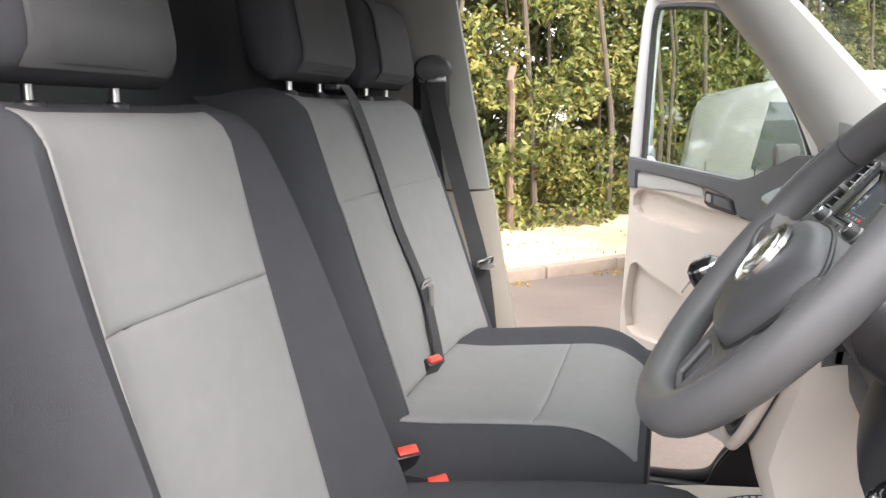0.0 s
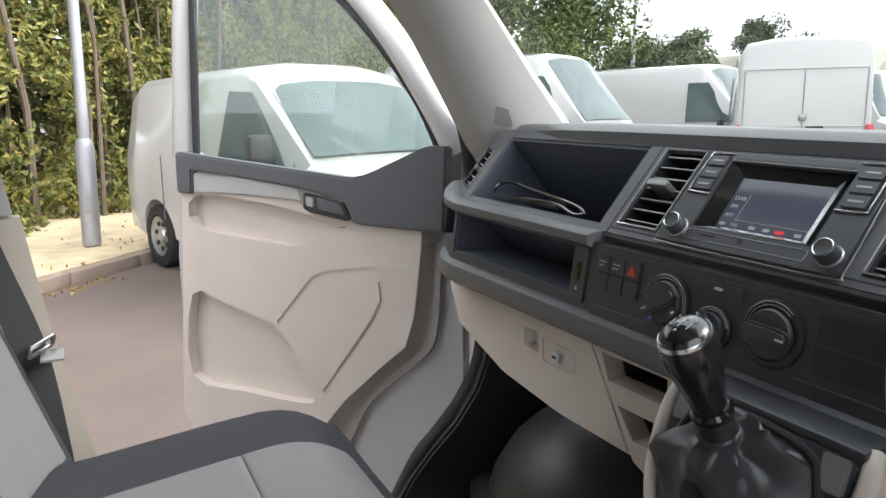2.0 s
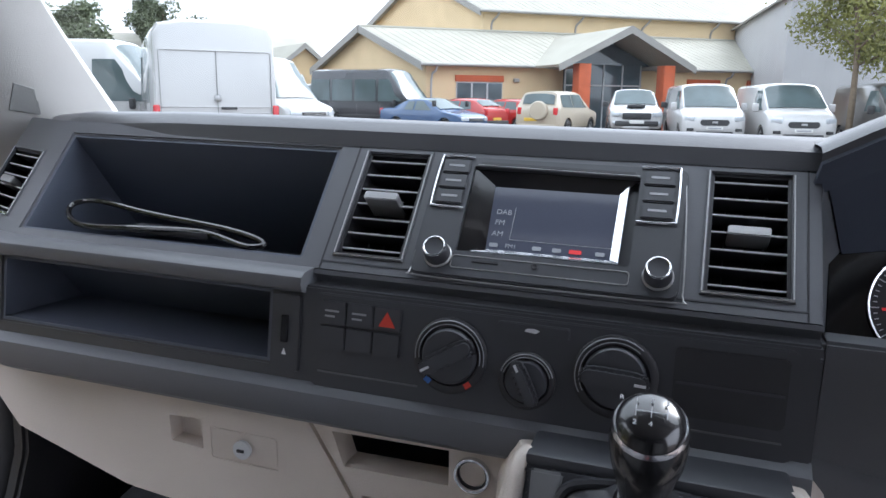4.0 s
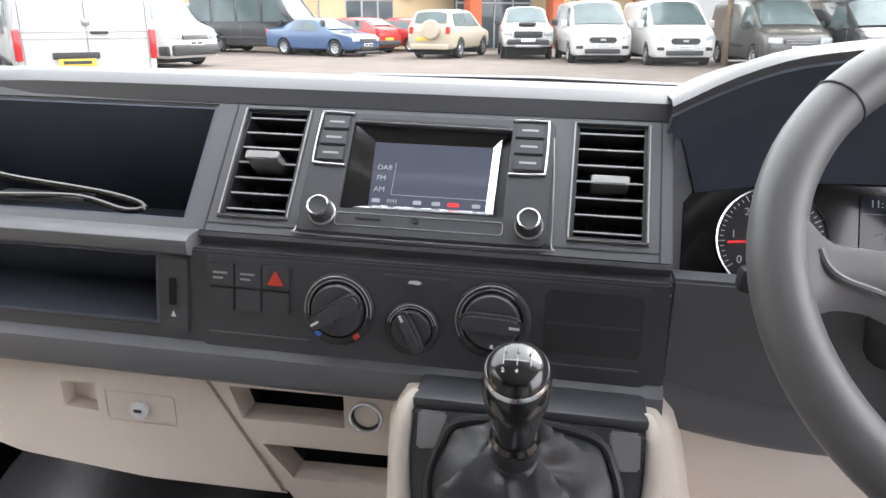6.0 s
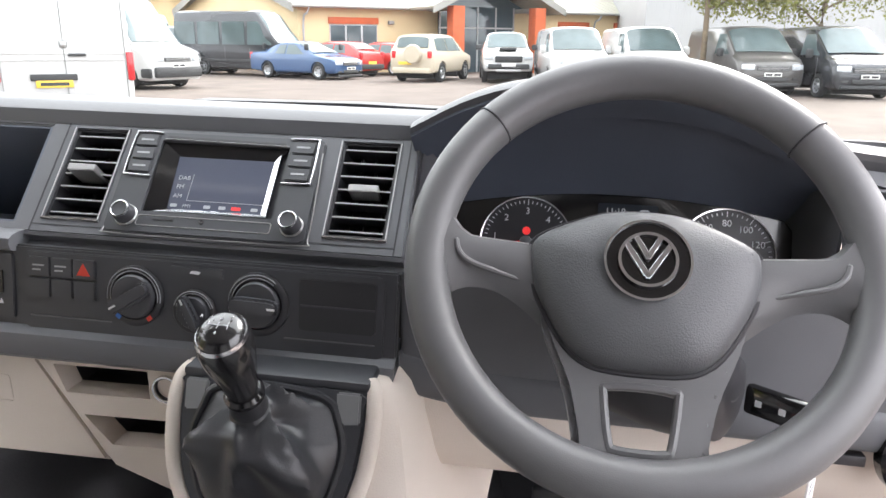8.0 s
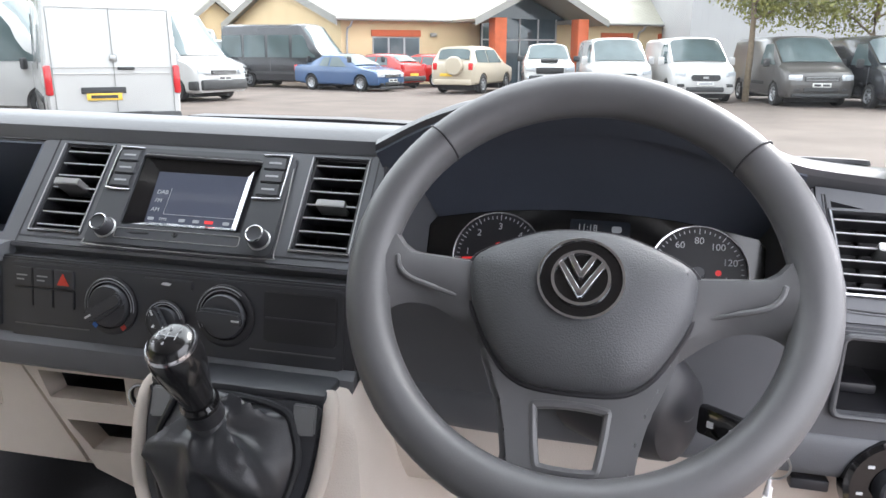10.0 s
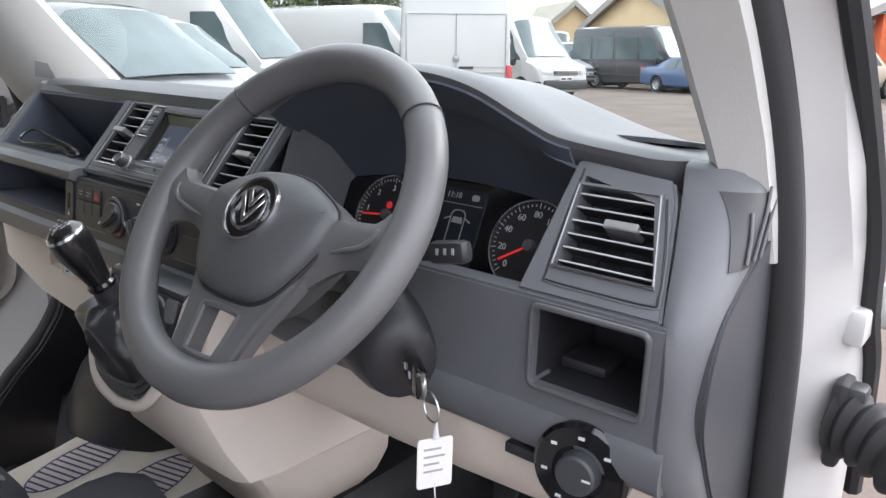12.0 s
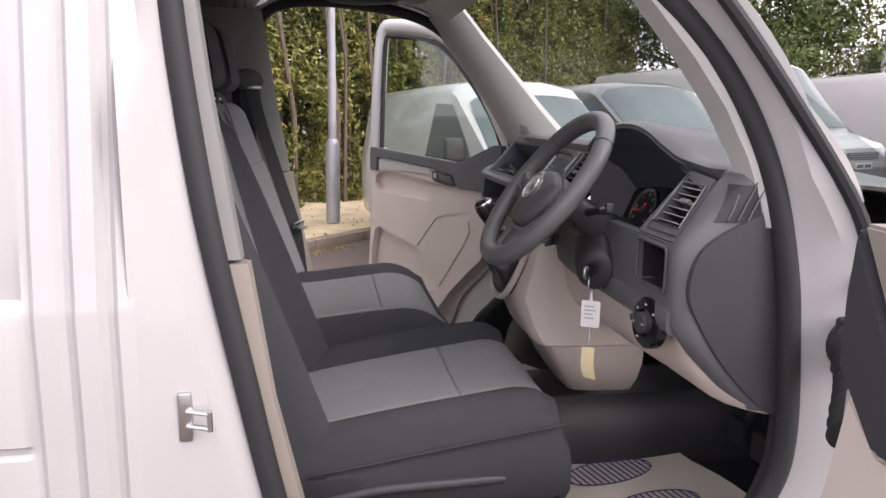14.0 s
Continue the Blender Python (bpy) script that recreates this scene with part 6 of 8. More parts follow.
# ---- driver's door, hinge and cable bellows ----
EU, EN = V((0.99, -0.12, 0)), V((-0.12, -0.99, 0))
EO = V((1.135, 0.082, 0))
es = lambda pts, d, f=0.0, r=0.0: slab(pts, EO + EN * f, EU, Z, d, r)
ddoor = thing("driver_door", "open white driver's door with beige inner trim", "door", VAN)
part("door_shell", es([(-0.05, 0.62), (0.10, 0.42), (0.95, 0.40), (0.98, 1.27), (0.03, 1.27), (-0.045, 1.10)], 0.14, -0.032, 0.012), M_WHITE, ddoor, "white painted door shell")
part("door_card", es([(0.015, 1.12), (0.004, 1.06), (-0.018, 0.96), (-0.050, 0.84), (-0.068, 0.66), (0.06, 0.50), (0.92, 0.46), (0.94, 1.12), (0.09, 1.065)], 0.03, 0.0, 0.008), M_BEIGE, ddoor, "beige moulded door trim")
part("ledge", es([(0.012, 1.335), (0.004, 1.24), (0.006, 1.15), (0.09, 1.067), (0.94, 1.122), (0.94, 1.20), (0.10, 1.20)], 0.05, 0.012, 0.006), M_DASHLO, ddoor, "dark grey window ledge")
part("corner_trim", es([(0.014, 1.338), (0.102, 1.203), (0.94, 1.203), (0.94, 1.335)], 0.04, 0.006, 0.005), M_PILLB, ddoor, "beige upper door trim")
part("window_frame", tube(smooth_line([EO - EN * 0.05 + EU * a + Z * z for a, z in ((0.06, 1.32), (0.16, 1.48), (0.40, 1.75), (0.55, 1.83), (0.85, 1.85), (0.92, 1.80), (0.93, 1.30))], 5), 0.032, 10), M_WHITE, ddoor)
part("check_block", box((0.925, 0.262, 1.105), (0.03, 0.03, 0.075), 0.006), M_BLACK, van)
part("hinge_leaf", box((0.912, 0.315, 1.200), (0.028, 0.105, 0.040), 0.006), M_WHITE, van, "white hinge leaf")
part("hinge_bolt", turned([(0.001, 0), (0.009, 0), (0.008, 0.006), (0.001, 0.006)], Matrix.Translation((0.915, 0.283, 1.198)) @ V((1, -0.3, 0)).to_track_quat("Z", "Y").to_matrix().to_4x4(), 6), M_STEEL, van)
part("hinge_knuckle", box((0.945, 0.375, 1.205), (0.05, 0.05, 0.055), 0.008), M_WHITE, van)
part("bellows_plate", box((0.916, 0.266, 1.095), (0.018, 0.044, 0.100), 0.008), M_RUBBER, van, "black rubber cable grommet")
bpts = smooth_line([V((0.916, 0.264, 1.098)), V((0.938, 0.254, 1.096)), V((0.968, 0.238, 1.090)), V((1.005, 0.210, 1.078)), V((1.040, 0.182, 1.064)), V((1.075, 0.150, 1.046)), V((1.105, 0.125, 1.030))], 14)
part("cable_bellows", tube(bpts, [0.038 - 0.010 * k / len(bpts) + 0.0045 * math.sin(2 * math.pi * k / 8) for k in range(len(bpts))], 20, up=(0, 1, 0), flat=0.72), M_RUBBER, van, "black ribbed cable bellows")

# ---- cab small parts ----
def pmat(name, cx, cy, z, rot, w, l, label):
    m = VAN @ Matrix.Translation((cx, cy, z)) @ Matrix.Rotation(radians(rot), 4, "Z")
    t = thing(name, label, "floor mat", m, group="paper mats")
    rows = [[(w * (i / 8 - 0.5), l * (j / 8 - 0.5), 0.003 * math.sin(i * 1.3 + j * 0.9) + 0.012 * (max(0, j - 6) / 2) ** 2) for i in range(9)] for j in range(9)]
    part("sheet", loft(rows, thick=0.0008), M_PAPER, t, "cream paper sheet")
    for s in (-1, 1):
        c = V((s * w * 0.24, 0.02, 0.0075))
        oval = [c + V((0.052 * math.cos(a), 0.125 * math.sin(a), 0)) for a in [2 * math.pi * k / 30 for k in range(30)]]
        fp = part("footprint", tube(oval, 0.0016, 4, True), M_LINE, t, "dark blue printed footprint")
        for k in range(15):
            y = -0.115 + 0.23 * k / 14
            x = 0.052 * math.sqrt(max(0, 1 - (y / 0.125) ** 2))
            if x > 0.008:
                part("stripe", box(c + V((0, y, 0)), (2 * x, 0.0045, 0.0008)), M_LINE, fp)
    return t


pmat("paper_mat", 0.465, 0.10, 0.592, 15, 0.35, 0.50, "cream paper floor mat with printed footprints")
pmat("paper_mat", -0.335, 0.03, 0.592, 16, 0.40, 0.42, "cream paper floor mat with printed footprints")
rows = []
for k in range(13):
    u = math.pi * k / 12
    rows.append([(-0.55 + 0.26 * math.cos(a) * math.sin(u), 0.34 - 0.27 * math.cos(u), 0.58 + max(0, 0.26 * math.sin(a) * math.sin(u))) for a in [math.pi * j / 12 for j in range(13)]])
part("wheel_arch", loft(rows, thick=0.004), M_MAT, van, "black covered wheel arch in the footwell")
part("tunnel", loft([[(x, y, z) for x, z in ((-0.06, 0.58), (-0.02, 0.70), (0.04, 0.745), (0.24, 0.745), (0.29, 0.70), (0.32, 0.58))] for y in (-0.30, 0.0, 0.3, 0.6)], thick=0.004), M_MAT, van, "black rubber covered tunnel")
ped = thing("pedals", "black foot pedals under the dashboard", "pedals", VAN)
for x in (0.40, 0.50, 0.60):
    part("pedal", box((x, 0.42, 0.70), (0.055, 0.02, 0.07), 0.006), M_RUBBER, ped)
    part("pedal_arm", tube([(x, 0.43, 0.70), (x, 0.52, 0.84), (x, 0.56, 0.98)], 0.009, 8), M_STEEL if x == 0.6 else M_BLACK, ped)
# strap lying in the upper tray
strap = thing("cable_strap", "black looped strap lying in the upper dashboard tray", "strap", VAN)
part("loop", tube(smooth_line([(-0.530, 0.020, 1.282), (-0.545, 0.040, 1.292), (-0.520, 0.050, 1.297), (-0.44, 0.040, 1.290), (-0.33, 0.028, 1.283), (-0.285, 0.020, 1.275), (-0.30, 0.012, 1.271), (-0.36, 0.022, 1.279), (-0.44, 0.012, 1.278), (-0.50, 0.010, 1.276)], 6, True), 0.0032, 8, True), M_GLOSS, strap)
part("clip", box((-0.40, 0.028, 1.276), (0.10, 0.022, 0.008), 0.003), M_BLACK, strap)
# defroster slot and tweeter grilles
part("defroster", loft([[(-0.16 + 0.50 * k / 10, 0.30 + dy, 1.3925 + 0.002 - 0.004 * abs(k - 5) / 5 - 0.0) for dy in (0, 0.05)] for k in range(11)], thick=0.006), M_BLACK, dash, "black defroster slot")
tn = V((0.85, -0.36, -0.39)).normalized()
tu = (V((0.33, 0.92, -0.15)) - tn * tn.dot(V((0.33, 0.92, -0.15)))).normalized()
part("tweeter_grille", slab([(0.008, -0.038), (0.052, -0.038), (0.034, 0.0), (0.004, 0.004)], V((-0.7408, 0.1398, 1.4264)) + tn * 0.002, tu, tn.cross(tu), 0.006, 0.002), M_GREYTRIM2, van, "grey speaker grille")
visor = thing("sun_visor", "grey sun visor folded against the roof", "sun visor", VAN)
part("visor_pad", box((0.0, 0, 0), (0.42, 0.17, 0.022), 0.009, Matrix.Translation((-0.38, -0.26, 1.835)) @ Matrix.Rotation(radians(8), 4, "X")), M_DASH, visor)
part("visor_pad", box((0.0, 0, 0), (0.42, 0.17, 0.022), 0.009, Matrix.Translation((0.38, -0.26, 1.835)) @ Matrix.Rotation(radians(8), 4, "X")), M_DASH, visor)
grab = thing("grab_handle", "dark grey grab handle on the roof lining", "handle", VAN)
part("handle_bar", tube(smooth_line([(-0.62, -0.58, 1.865), (-0.60, -0.57, 1.835), (-0.58, -0.50, 1.822), (-0.58, -0.42, 1.822), (-0.60, -0.35, 1.835), (-0.62, -0.34, 1.865)], 5), 0.010, 10), M_DASH, grab)
sticker = thing("screen_sticker", "yellow paper sticker on the windscreen", "sticker", VAN)
part("paper", slab(rrect(-0.035, -0.02, 0.035, 0.02, 0.003), (-0.52, -0.055, 1.770), X, V((0, -0.87, 0.49)), 0.001), mat("yellow_paper", (0.75, 0.55, 0.12), 0.7), sticker)
# lock striker
part("striker_plate", box((0.925, -0.788, 1.03), (0.010, 0.020, 0.075), 0.004), M_STEEL, van, "steel door striker")
part("striker_loop", join(tube([(0.93, -0.785, 1.040), (0.945, -0.752, 1.040)], 0.004, 8), tube([(0.93, -0.785, 1.018), (0.945, -0.752, 1.018)], 0.004, 8), tube([(0.945, -0.752, 1.044), (0.945, -0.752, 1.014)], 0.004, 8, up=(1, 0, 0))), M_STEEL, van)

# ---- outside: ground, kerb, verge ----
M_TAR = mat("asphalt", (0.118, 0.092, 0.078), 0.92, vary=0.30, scale=0.9, bump=0.6, grain=60)
M_KERB = mat("kerb_concrete", (0.24, 0.19, 0.15), 0.9, vary=0.25, scale=5, bump=0.6, grain=90, per=0.12)
M_VERGE = mat("pale_gravel", (0.52, 0.43, 0.28), 0.95, vary=0.35, scale=3, bump=0.9, grain=70)
M_BARK = mat("bark", (0.17, 0.13, 0.09), 0.95, vary=0.35, scale=9, bump=0.8, grain=60)
M_STEM = mat("dark_bark", (0.12, 0.095, 0.070), 0.95, vary=0.3, scale=9, bump=0.8, grain=60)
M_POST = mat("weathered_wood", (0.20, 0.14, 0.10), 0.9, vary=0.3, scale=12, bump=0.6, grain=80)
M_GALV = mat("galvanised_steel", (0.36, 0.37, 0.40), 0.5, 0.5, vary=0.12, scale=6)
M_LEAF = mat("hedge_leaf", (0.135, 0.160, 0.034), 0.65, vary=0.5, scale=1.5, rgb2=(0.25, 0.23, 0.055), per=0.2)
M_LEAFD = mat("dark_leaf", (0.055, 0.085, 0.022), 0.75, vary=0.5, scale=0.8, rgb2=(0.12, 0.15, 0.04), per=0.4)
# leaf green darkened to carry the shade deep in the hedge
M_LEAFSHADE = mat("shade_leaf", (0.075, 0.085, 0.028), 0.85, vary=0.5, scale=0.8, rgb2=(0.11, 0.10, 0.035), per=0.4)
# distance haze mixed into the green of the far trees
M_LEAFHAZE = mat("hazed_leaf", (0.085, 0.110, 0.060), 0.85, vary=0.4, scale=0.6, rgb2=(0.15, 0.17, 0.10), per=0.3)
M_LEAFO = mat("autumn_leaf", (0.26, 0.19, 0.045), 0.7, vary=0.4, scale=2, rgb2=(0.32, 0.25, 0.06), per=0.25)
M_LITTER = mat("fallen_leaf", (0.34, 0.13, 0.04), 0.8, vary=0.5, scale=3, rgb2=(0.30, 0.30, 0.06), per=0.4)


def gz(x, y):
    """The yard's fall: it rises gently ahead and to the right."""
    c = lambda v, m: m * math.tanh(v / m)
    return 0.020 * c(x, 30.0) + 0.019 * c(y, 45.0)


axis = [-600, -200, -90, -60] + [-45 + 3 * k for k in range(31)] + [60, 90, 200, 600]
ground = tagged(part("ground", loft([[(x, y, gz(x, y)) for x in axis] for y in axis]), M_TAR, None), "worn pale brown asphalt car park", "ground", kind="structure")
# kerb line beside the hedge: passes through K0 along KD
K0, KD = V((-6.2, -1.0, 0)), V((-0.72, 0.694, 0))
KN = V((-0.694, -0.72, 0))
kp = lambda s, d, z=0.0: K0 + KD * s + KN * d + Z * (gz((K0 + KD * s + KN * d).x, (K0 + KD * s + KN * d).y) + z)
kerb = tagged(thing("kerb", "weathered concrete kerb stones along the verge", "kerb"), kind="structure")
stone = None
for k in range(-9, 22):
    s = k * 0.92
    q = box((0, 0, 0.02), (0.905, 0.13, 0.20), 0.018)
    m = Matrix.Translation(kp(s, 0.065)) @ KD.to_track_quat("X", "Z").to_matrix().to_4x4()
    if stone is None:
        stone = part("kerb_stone", q, M_KERB, kerb)
    else:
        q.free()
        o = new("kerb_stone", stone.data)
        o.parent = kerb
    (o if k > -9 else stone).matrix_world = m
verge = tagged(part("verge", loft([[kp(s, d, 0.105 + 0.05 * math.sin(s * 1.7 + d) * min(1, d - 0.13)) for d in (0.13, 0.5, 1.0, 1.6, 2.4, 4.0, 8.0)] for s in [-9 + 1.2 * k for k in range(26)]], thick=0.02), M_VERGE, None), "pale dry verge with gravel and leaf litter", "verge", kind="structure")


def leaves(name, pts, size, material, parent, seed, kind=""):
    """Many small bent leaves at points, as one mesh."""
    rng = np.random.default_rng(seed)
    n = len(pts)
    base = np.array([tuple(p) for p in pts])
    a = rng.normal(size=(n, 3))
    a /= np.linalg.norm(a, axis=1)[:, None]
    b = np.cross(a, rng.normal(size=(n, 3)))
    b /= np.linalg.norm(b, axis=1)[:, None]
    c = np.cross(a, b)
    w = (size * rng.uniform(0.6, 1.3, n))[:, None]
    quad = np.stack([base - a * w, base + b * w * 0.45 - a * w * 0.1 + c * w * 0.12, base + a * w, base - b * w * 0.45 - a * w * 0.1 + c * w * 0.12], 1).reshape(-1, 3)
    k = np.arange(n)[:, None] * 4
    tris = np.concatenate([k + np.array([0, 1, 2]), k + np.array([0, 2, 3])])
    me = bpy.data.meshes.new(name)
    me.from_pydata(quad.tolist(), [], tris.tolist())
    me.materials.append(material)
    ob = new(name, me)
    ob.parent = parent
    if kind:
        ob["kind"] = kind
    return ob


rng = random.Random(19)
pts = []
for _ in range(2600):
    s = rng.uniform(-7, 12)
    d = rng.choice((rng.gauss(-0.12, 0.10), rng.gauss(-0.12, 0.10), rng.uniform(0.2, 2.2)))
    if noise.noise(V((s * 1.3, d, 0))) > -0.1:
        pts.append(kp(s, d, 0.012 if d < 0 else 0.16))
litter = tagged(leaves("leaf_litter", pts, 0.022, M_LITTER, None, 20), "orange and green fallen leaves along the kerb", "leaf litter", kind="stuff")


def tree(name, label, x, y, h, spread, material, seed, n=2600, size=0.16, trunk=0.16, bare=0.3, lean=0.0):
    """A tapered trunk with limbs and an uneven crown of leaf clumps."""
    rng = random.Random(seed)
    root = thing(name, label, "tree", Matrix.Translation((x, y, gz(x, y))), group="trees")
    top = V((lean, 0, h * 0.92))
    stem = smooth_line([(0, 0, -0.1), (rng.uniform(-.1, .1), rng.uniform(-.1, .1), h * 0.35), (top * 0.7) + V((rng.uniform(-.2, .2), rng.uniform(-.2, .2), 0)), top], 5)
    bms = [tube(stem, [trunk * (1 - 0.85 * k / (len(stem) - 1)) for k in range(len(stem))], 9)]
    tips = []
    for k in range(15):
        u = bare + (0.95 - bare) * (k + rng.random()) / 15
        p = stem[min(len(stem) - 1, int(u * (len(stem) - 1)))]
        a = rng.uniform(0, 6.28)
        r = spread * (0.55 + 0.5 * math.sin(math.pi * min(1, (u - bare) / (1 - bare) * 0.85 + 0.15))) * rng.uniform(0.6, 1.1)
        e = p + V((r * math.cos(a), r * math.sin(a), r * rng.uniform(0.1, 0.7)))
        ln = smooth_line([p, p.lerp(e, 0.5) + V((0, 0, 0.12 * r)), e], 3)
        bms.append(tube(ln, [trunk * 0.35 * (1 - 0.85 * q / (len(ln) - 1)) for q in range(len(ln))], 6))
        tips += [(ln[2], r * 0.4), (ln[4], r * 0.45), (e, r * 0.42)]
    tips.append((top, spread * 0.4))
    part("trunk", join(*bms), M_BARK, root)
    pts = []
    for _ in range(n):
        c, r = rng.choice(tips)
        d = V((rng.gauss(0, 1), rng.gauss(0, 1), rng.gauss(0, 0.75)))
        d = d.normalized() * r * rng.random() ** 0.45
        pts.append(c + d)
    leaves("crown", pts, size, material, root, seed + 1)
    return root


# hedge and trees behind the verge
hedge = tagged(thing("hedge", "dense green and yellowing hedge behind the verge", "hedge"), kind="stuff")
rng = random.Random(7)
pts, ptsd, ptso = [], [], []
while len(pts) + len(ptsd) + len(ptso) < 125000:
    s = rng.uniform(-8, 19)
    z = 5.2 * rng.random() ** 0.9
    clump = noise.noise(V((s * 1.2, z * 1.0, 2.0)))
    fine_ = noise.noise(V((s * 3.4, z * 3.0, 5.0)))
    if clump + 0.6 * fine_ < -0.30 + 0.085 * z:
        continue
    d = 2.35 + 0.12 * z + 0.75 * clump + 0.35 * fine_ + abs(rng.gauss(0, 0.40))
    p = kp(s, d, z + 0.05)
    # deep leaves, and some at random, take a green darkened as shade
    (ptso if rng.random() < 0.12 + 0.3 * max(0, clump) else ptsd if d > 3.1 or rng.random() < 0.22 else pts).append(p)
leaves("foliage", pts, 0.062, M_LEAF, hedge, 11, "stuff")
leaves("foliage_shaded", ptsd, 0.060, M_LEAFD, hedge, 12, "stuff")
leaves("foliage_autumn", ptso, 0.046, M_LEAFO, hedge, 13, "stuff")
stems = []
for k in range(34):
    s = -8 + 27 * (k + rng.random()) / 34
    d = 2.6 + rng.uniform(-0.3, 0.9)
    stems.append(tube([kp(s, d, 0), kp(s + rng.uniform(-.2, .2), d + 0.1, 2.5), kp(s + rng.uniform(-.4, .4), d + 0.3, 6.0)], [0.035, 0.025, 0.010], 6, up=(1, 0, 0)))
for k in range(12):
    s = -6.5 + 15 * (k + rng.random()) / 12
    d = 2.45 + rng.uniform(0, 0.5)
    stems.append(tube([kp(s, d, 0), kp(s + rng.uniform(-.1, .1), d, 1.6), kp(s + rng.uniform(-.25, .25), d + 0.1, 3.4), kp(s + rng.uniform(-.4, .4), d + 0.2, 6.0)], [0.055, 0.045, 0.035, 0.015], 7, up=(1, 0, 0)))
part("stems", join(*stems), M_STEM, hedge)["kind"] = "stuff"
pts = []
for _ in range(46000):
    s, z = rng.uniform(-9, 21), 6.0 * rng.random()
    if noise.noise(V((s * 0.9, z * 0.9, 9.0))) < -0.55 + 0.07 * z:
        continue
    pts.append(kp(s, 4.2 + 0.7 * rng.random(), z))
# backing leaves, with the hedge's inner shade in their colour
leaves("foliage_inner", pts, 0.16, M_LEAFSHADE, hedge, 14, "stuff")
for k, (s, d, h, sp) in enumerate(((-5.5, 5.6, 8.0, 2.2), (-1.5, 6.0, 8.6, 2.4), (2.5, 5.8, 9.0, 2.6), (6.5, 6.0, 8.5, 2.6), (11.0, 5.8, 9.5, 2.8), (15.5, 6.0, 9.0, 3.0), (21, 6.0, 8.5, 3.0))):
    p = kp(s, d)
    tree("tree", "tall broadleaf tree with yellowing leaves behind the hedge", p.x, p.y, h, sp, M_LEAF if k % 2 else M_LEAFD, 30 + k, 7000, 0.085, 0.16, 0.12)

# lamp posts and fence posts
lp = thing("lamp_post", "grey galvanised lamp post on the verge", "lamp post", Matrix.Translation((-8.10, -0.46, gz(-8.1, -0.46) + 0.12)))
part("base_section", turned([(0.001, 0), (0.095, 0), (0.095, 1.05), (0.075, 1.12), (0.062, 1.14)], None, 20), M_GALV, lp)
part("column", turned([(0.001, 1.1), (0.058, 1.1), (0.038, 6.8), (0.001, 6.8)], None, 16), M_GALV, lp)
part("lantern", box((0.25, 0, 6.85), (0.6, 0.18, 0.10), 0.03), M_GALV, lp)
part("access_door", box((0.094, 0, 0.55), (0.012, 0.07, 0.40), 0.004), M_GALV, lp)
fence = thing("fence_post", "weathered wooden fence post at the hedge", "post", Matrix.Translation((-8.75, -2.3, gz(-8.75, -2.3) + 0.1)), group="fence posts")
part("post", loft([[(0.055 * math.cos(a) + dx, 0.055 * math.sin(a), z) for a in [2 * math.pi * k / 8 for k in range(8)]] for z, dx in ((0, 0), (1.0, 0.01), (1.9, 0.0), (2.05, 0.10), (2.25, -0.10))], True, True), M_POST, fence)
lp2 = thing("lamp_post", "tall thin lamp post beyond the parked vans", "lamp post", Matrix.Translation((-24.5, 21.5, gz(-24.5, 21.5))))
part("column", turned([(0.001, 0), (0.10, 0), (0.06, 9.5), (0.001, 9.5)], None, 12), M_GALV, lp2)
part("lantern", box((0.0, 0, 9.5), (1.2, 0.3, 0.12), 0.03), M_GALV, lp2)


# ---- vehicles ----
M_SILL = mat("black_bumper", (0.035, 0.036, 0.038), 0.6, vary=0.1)


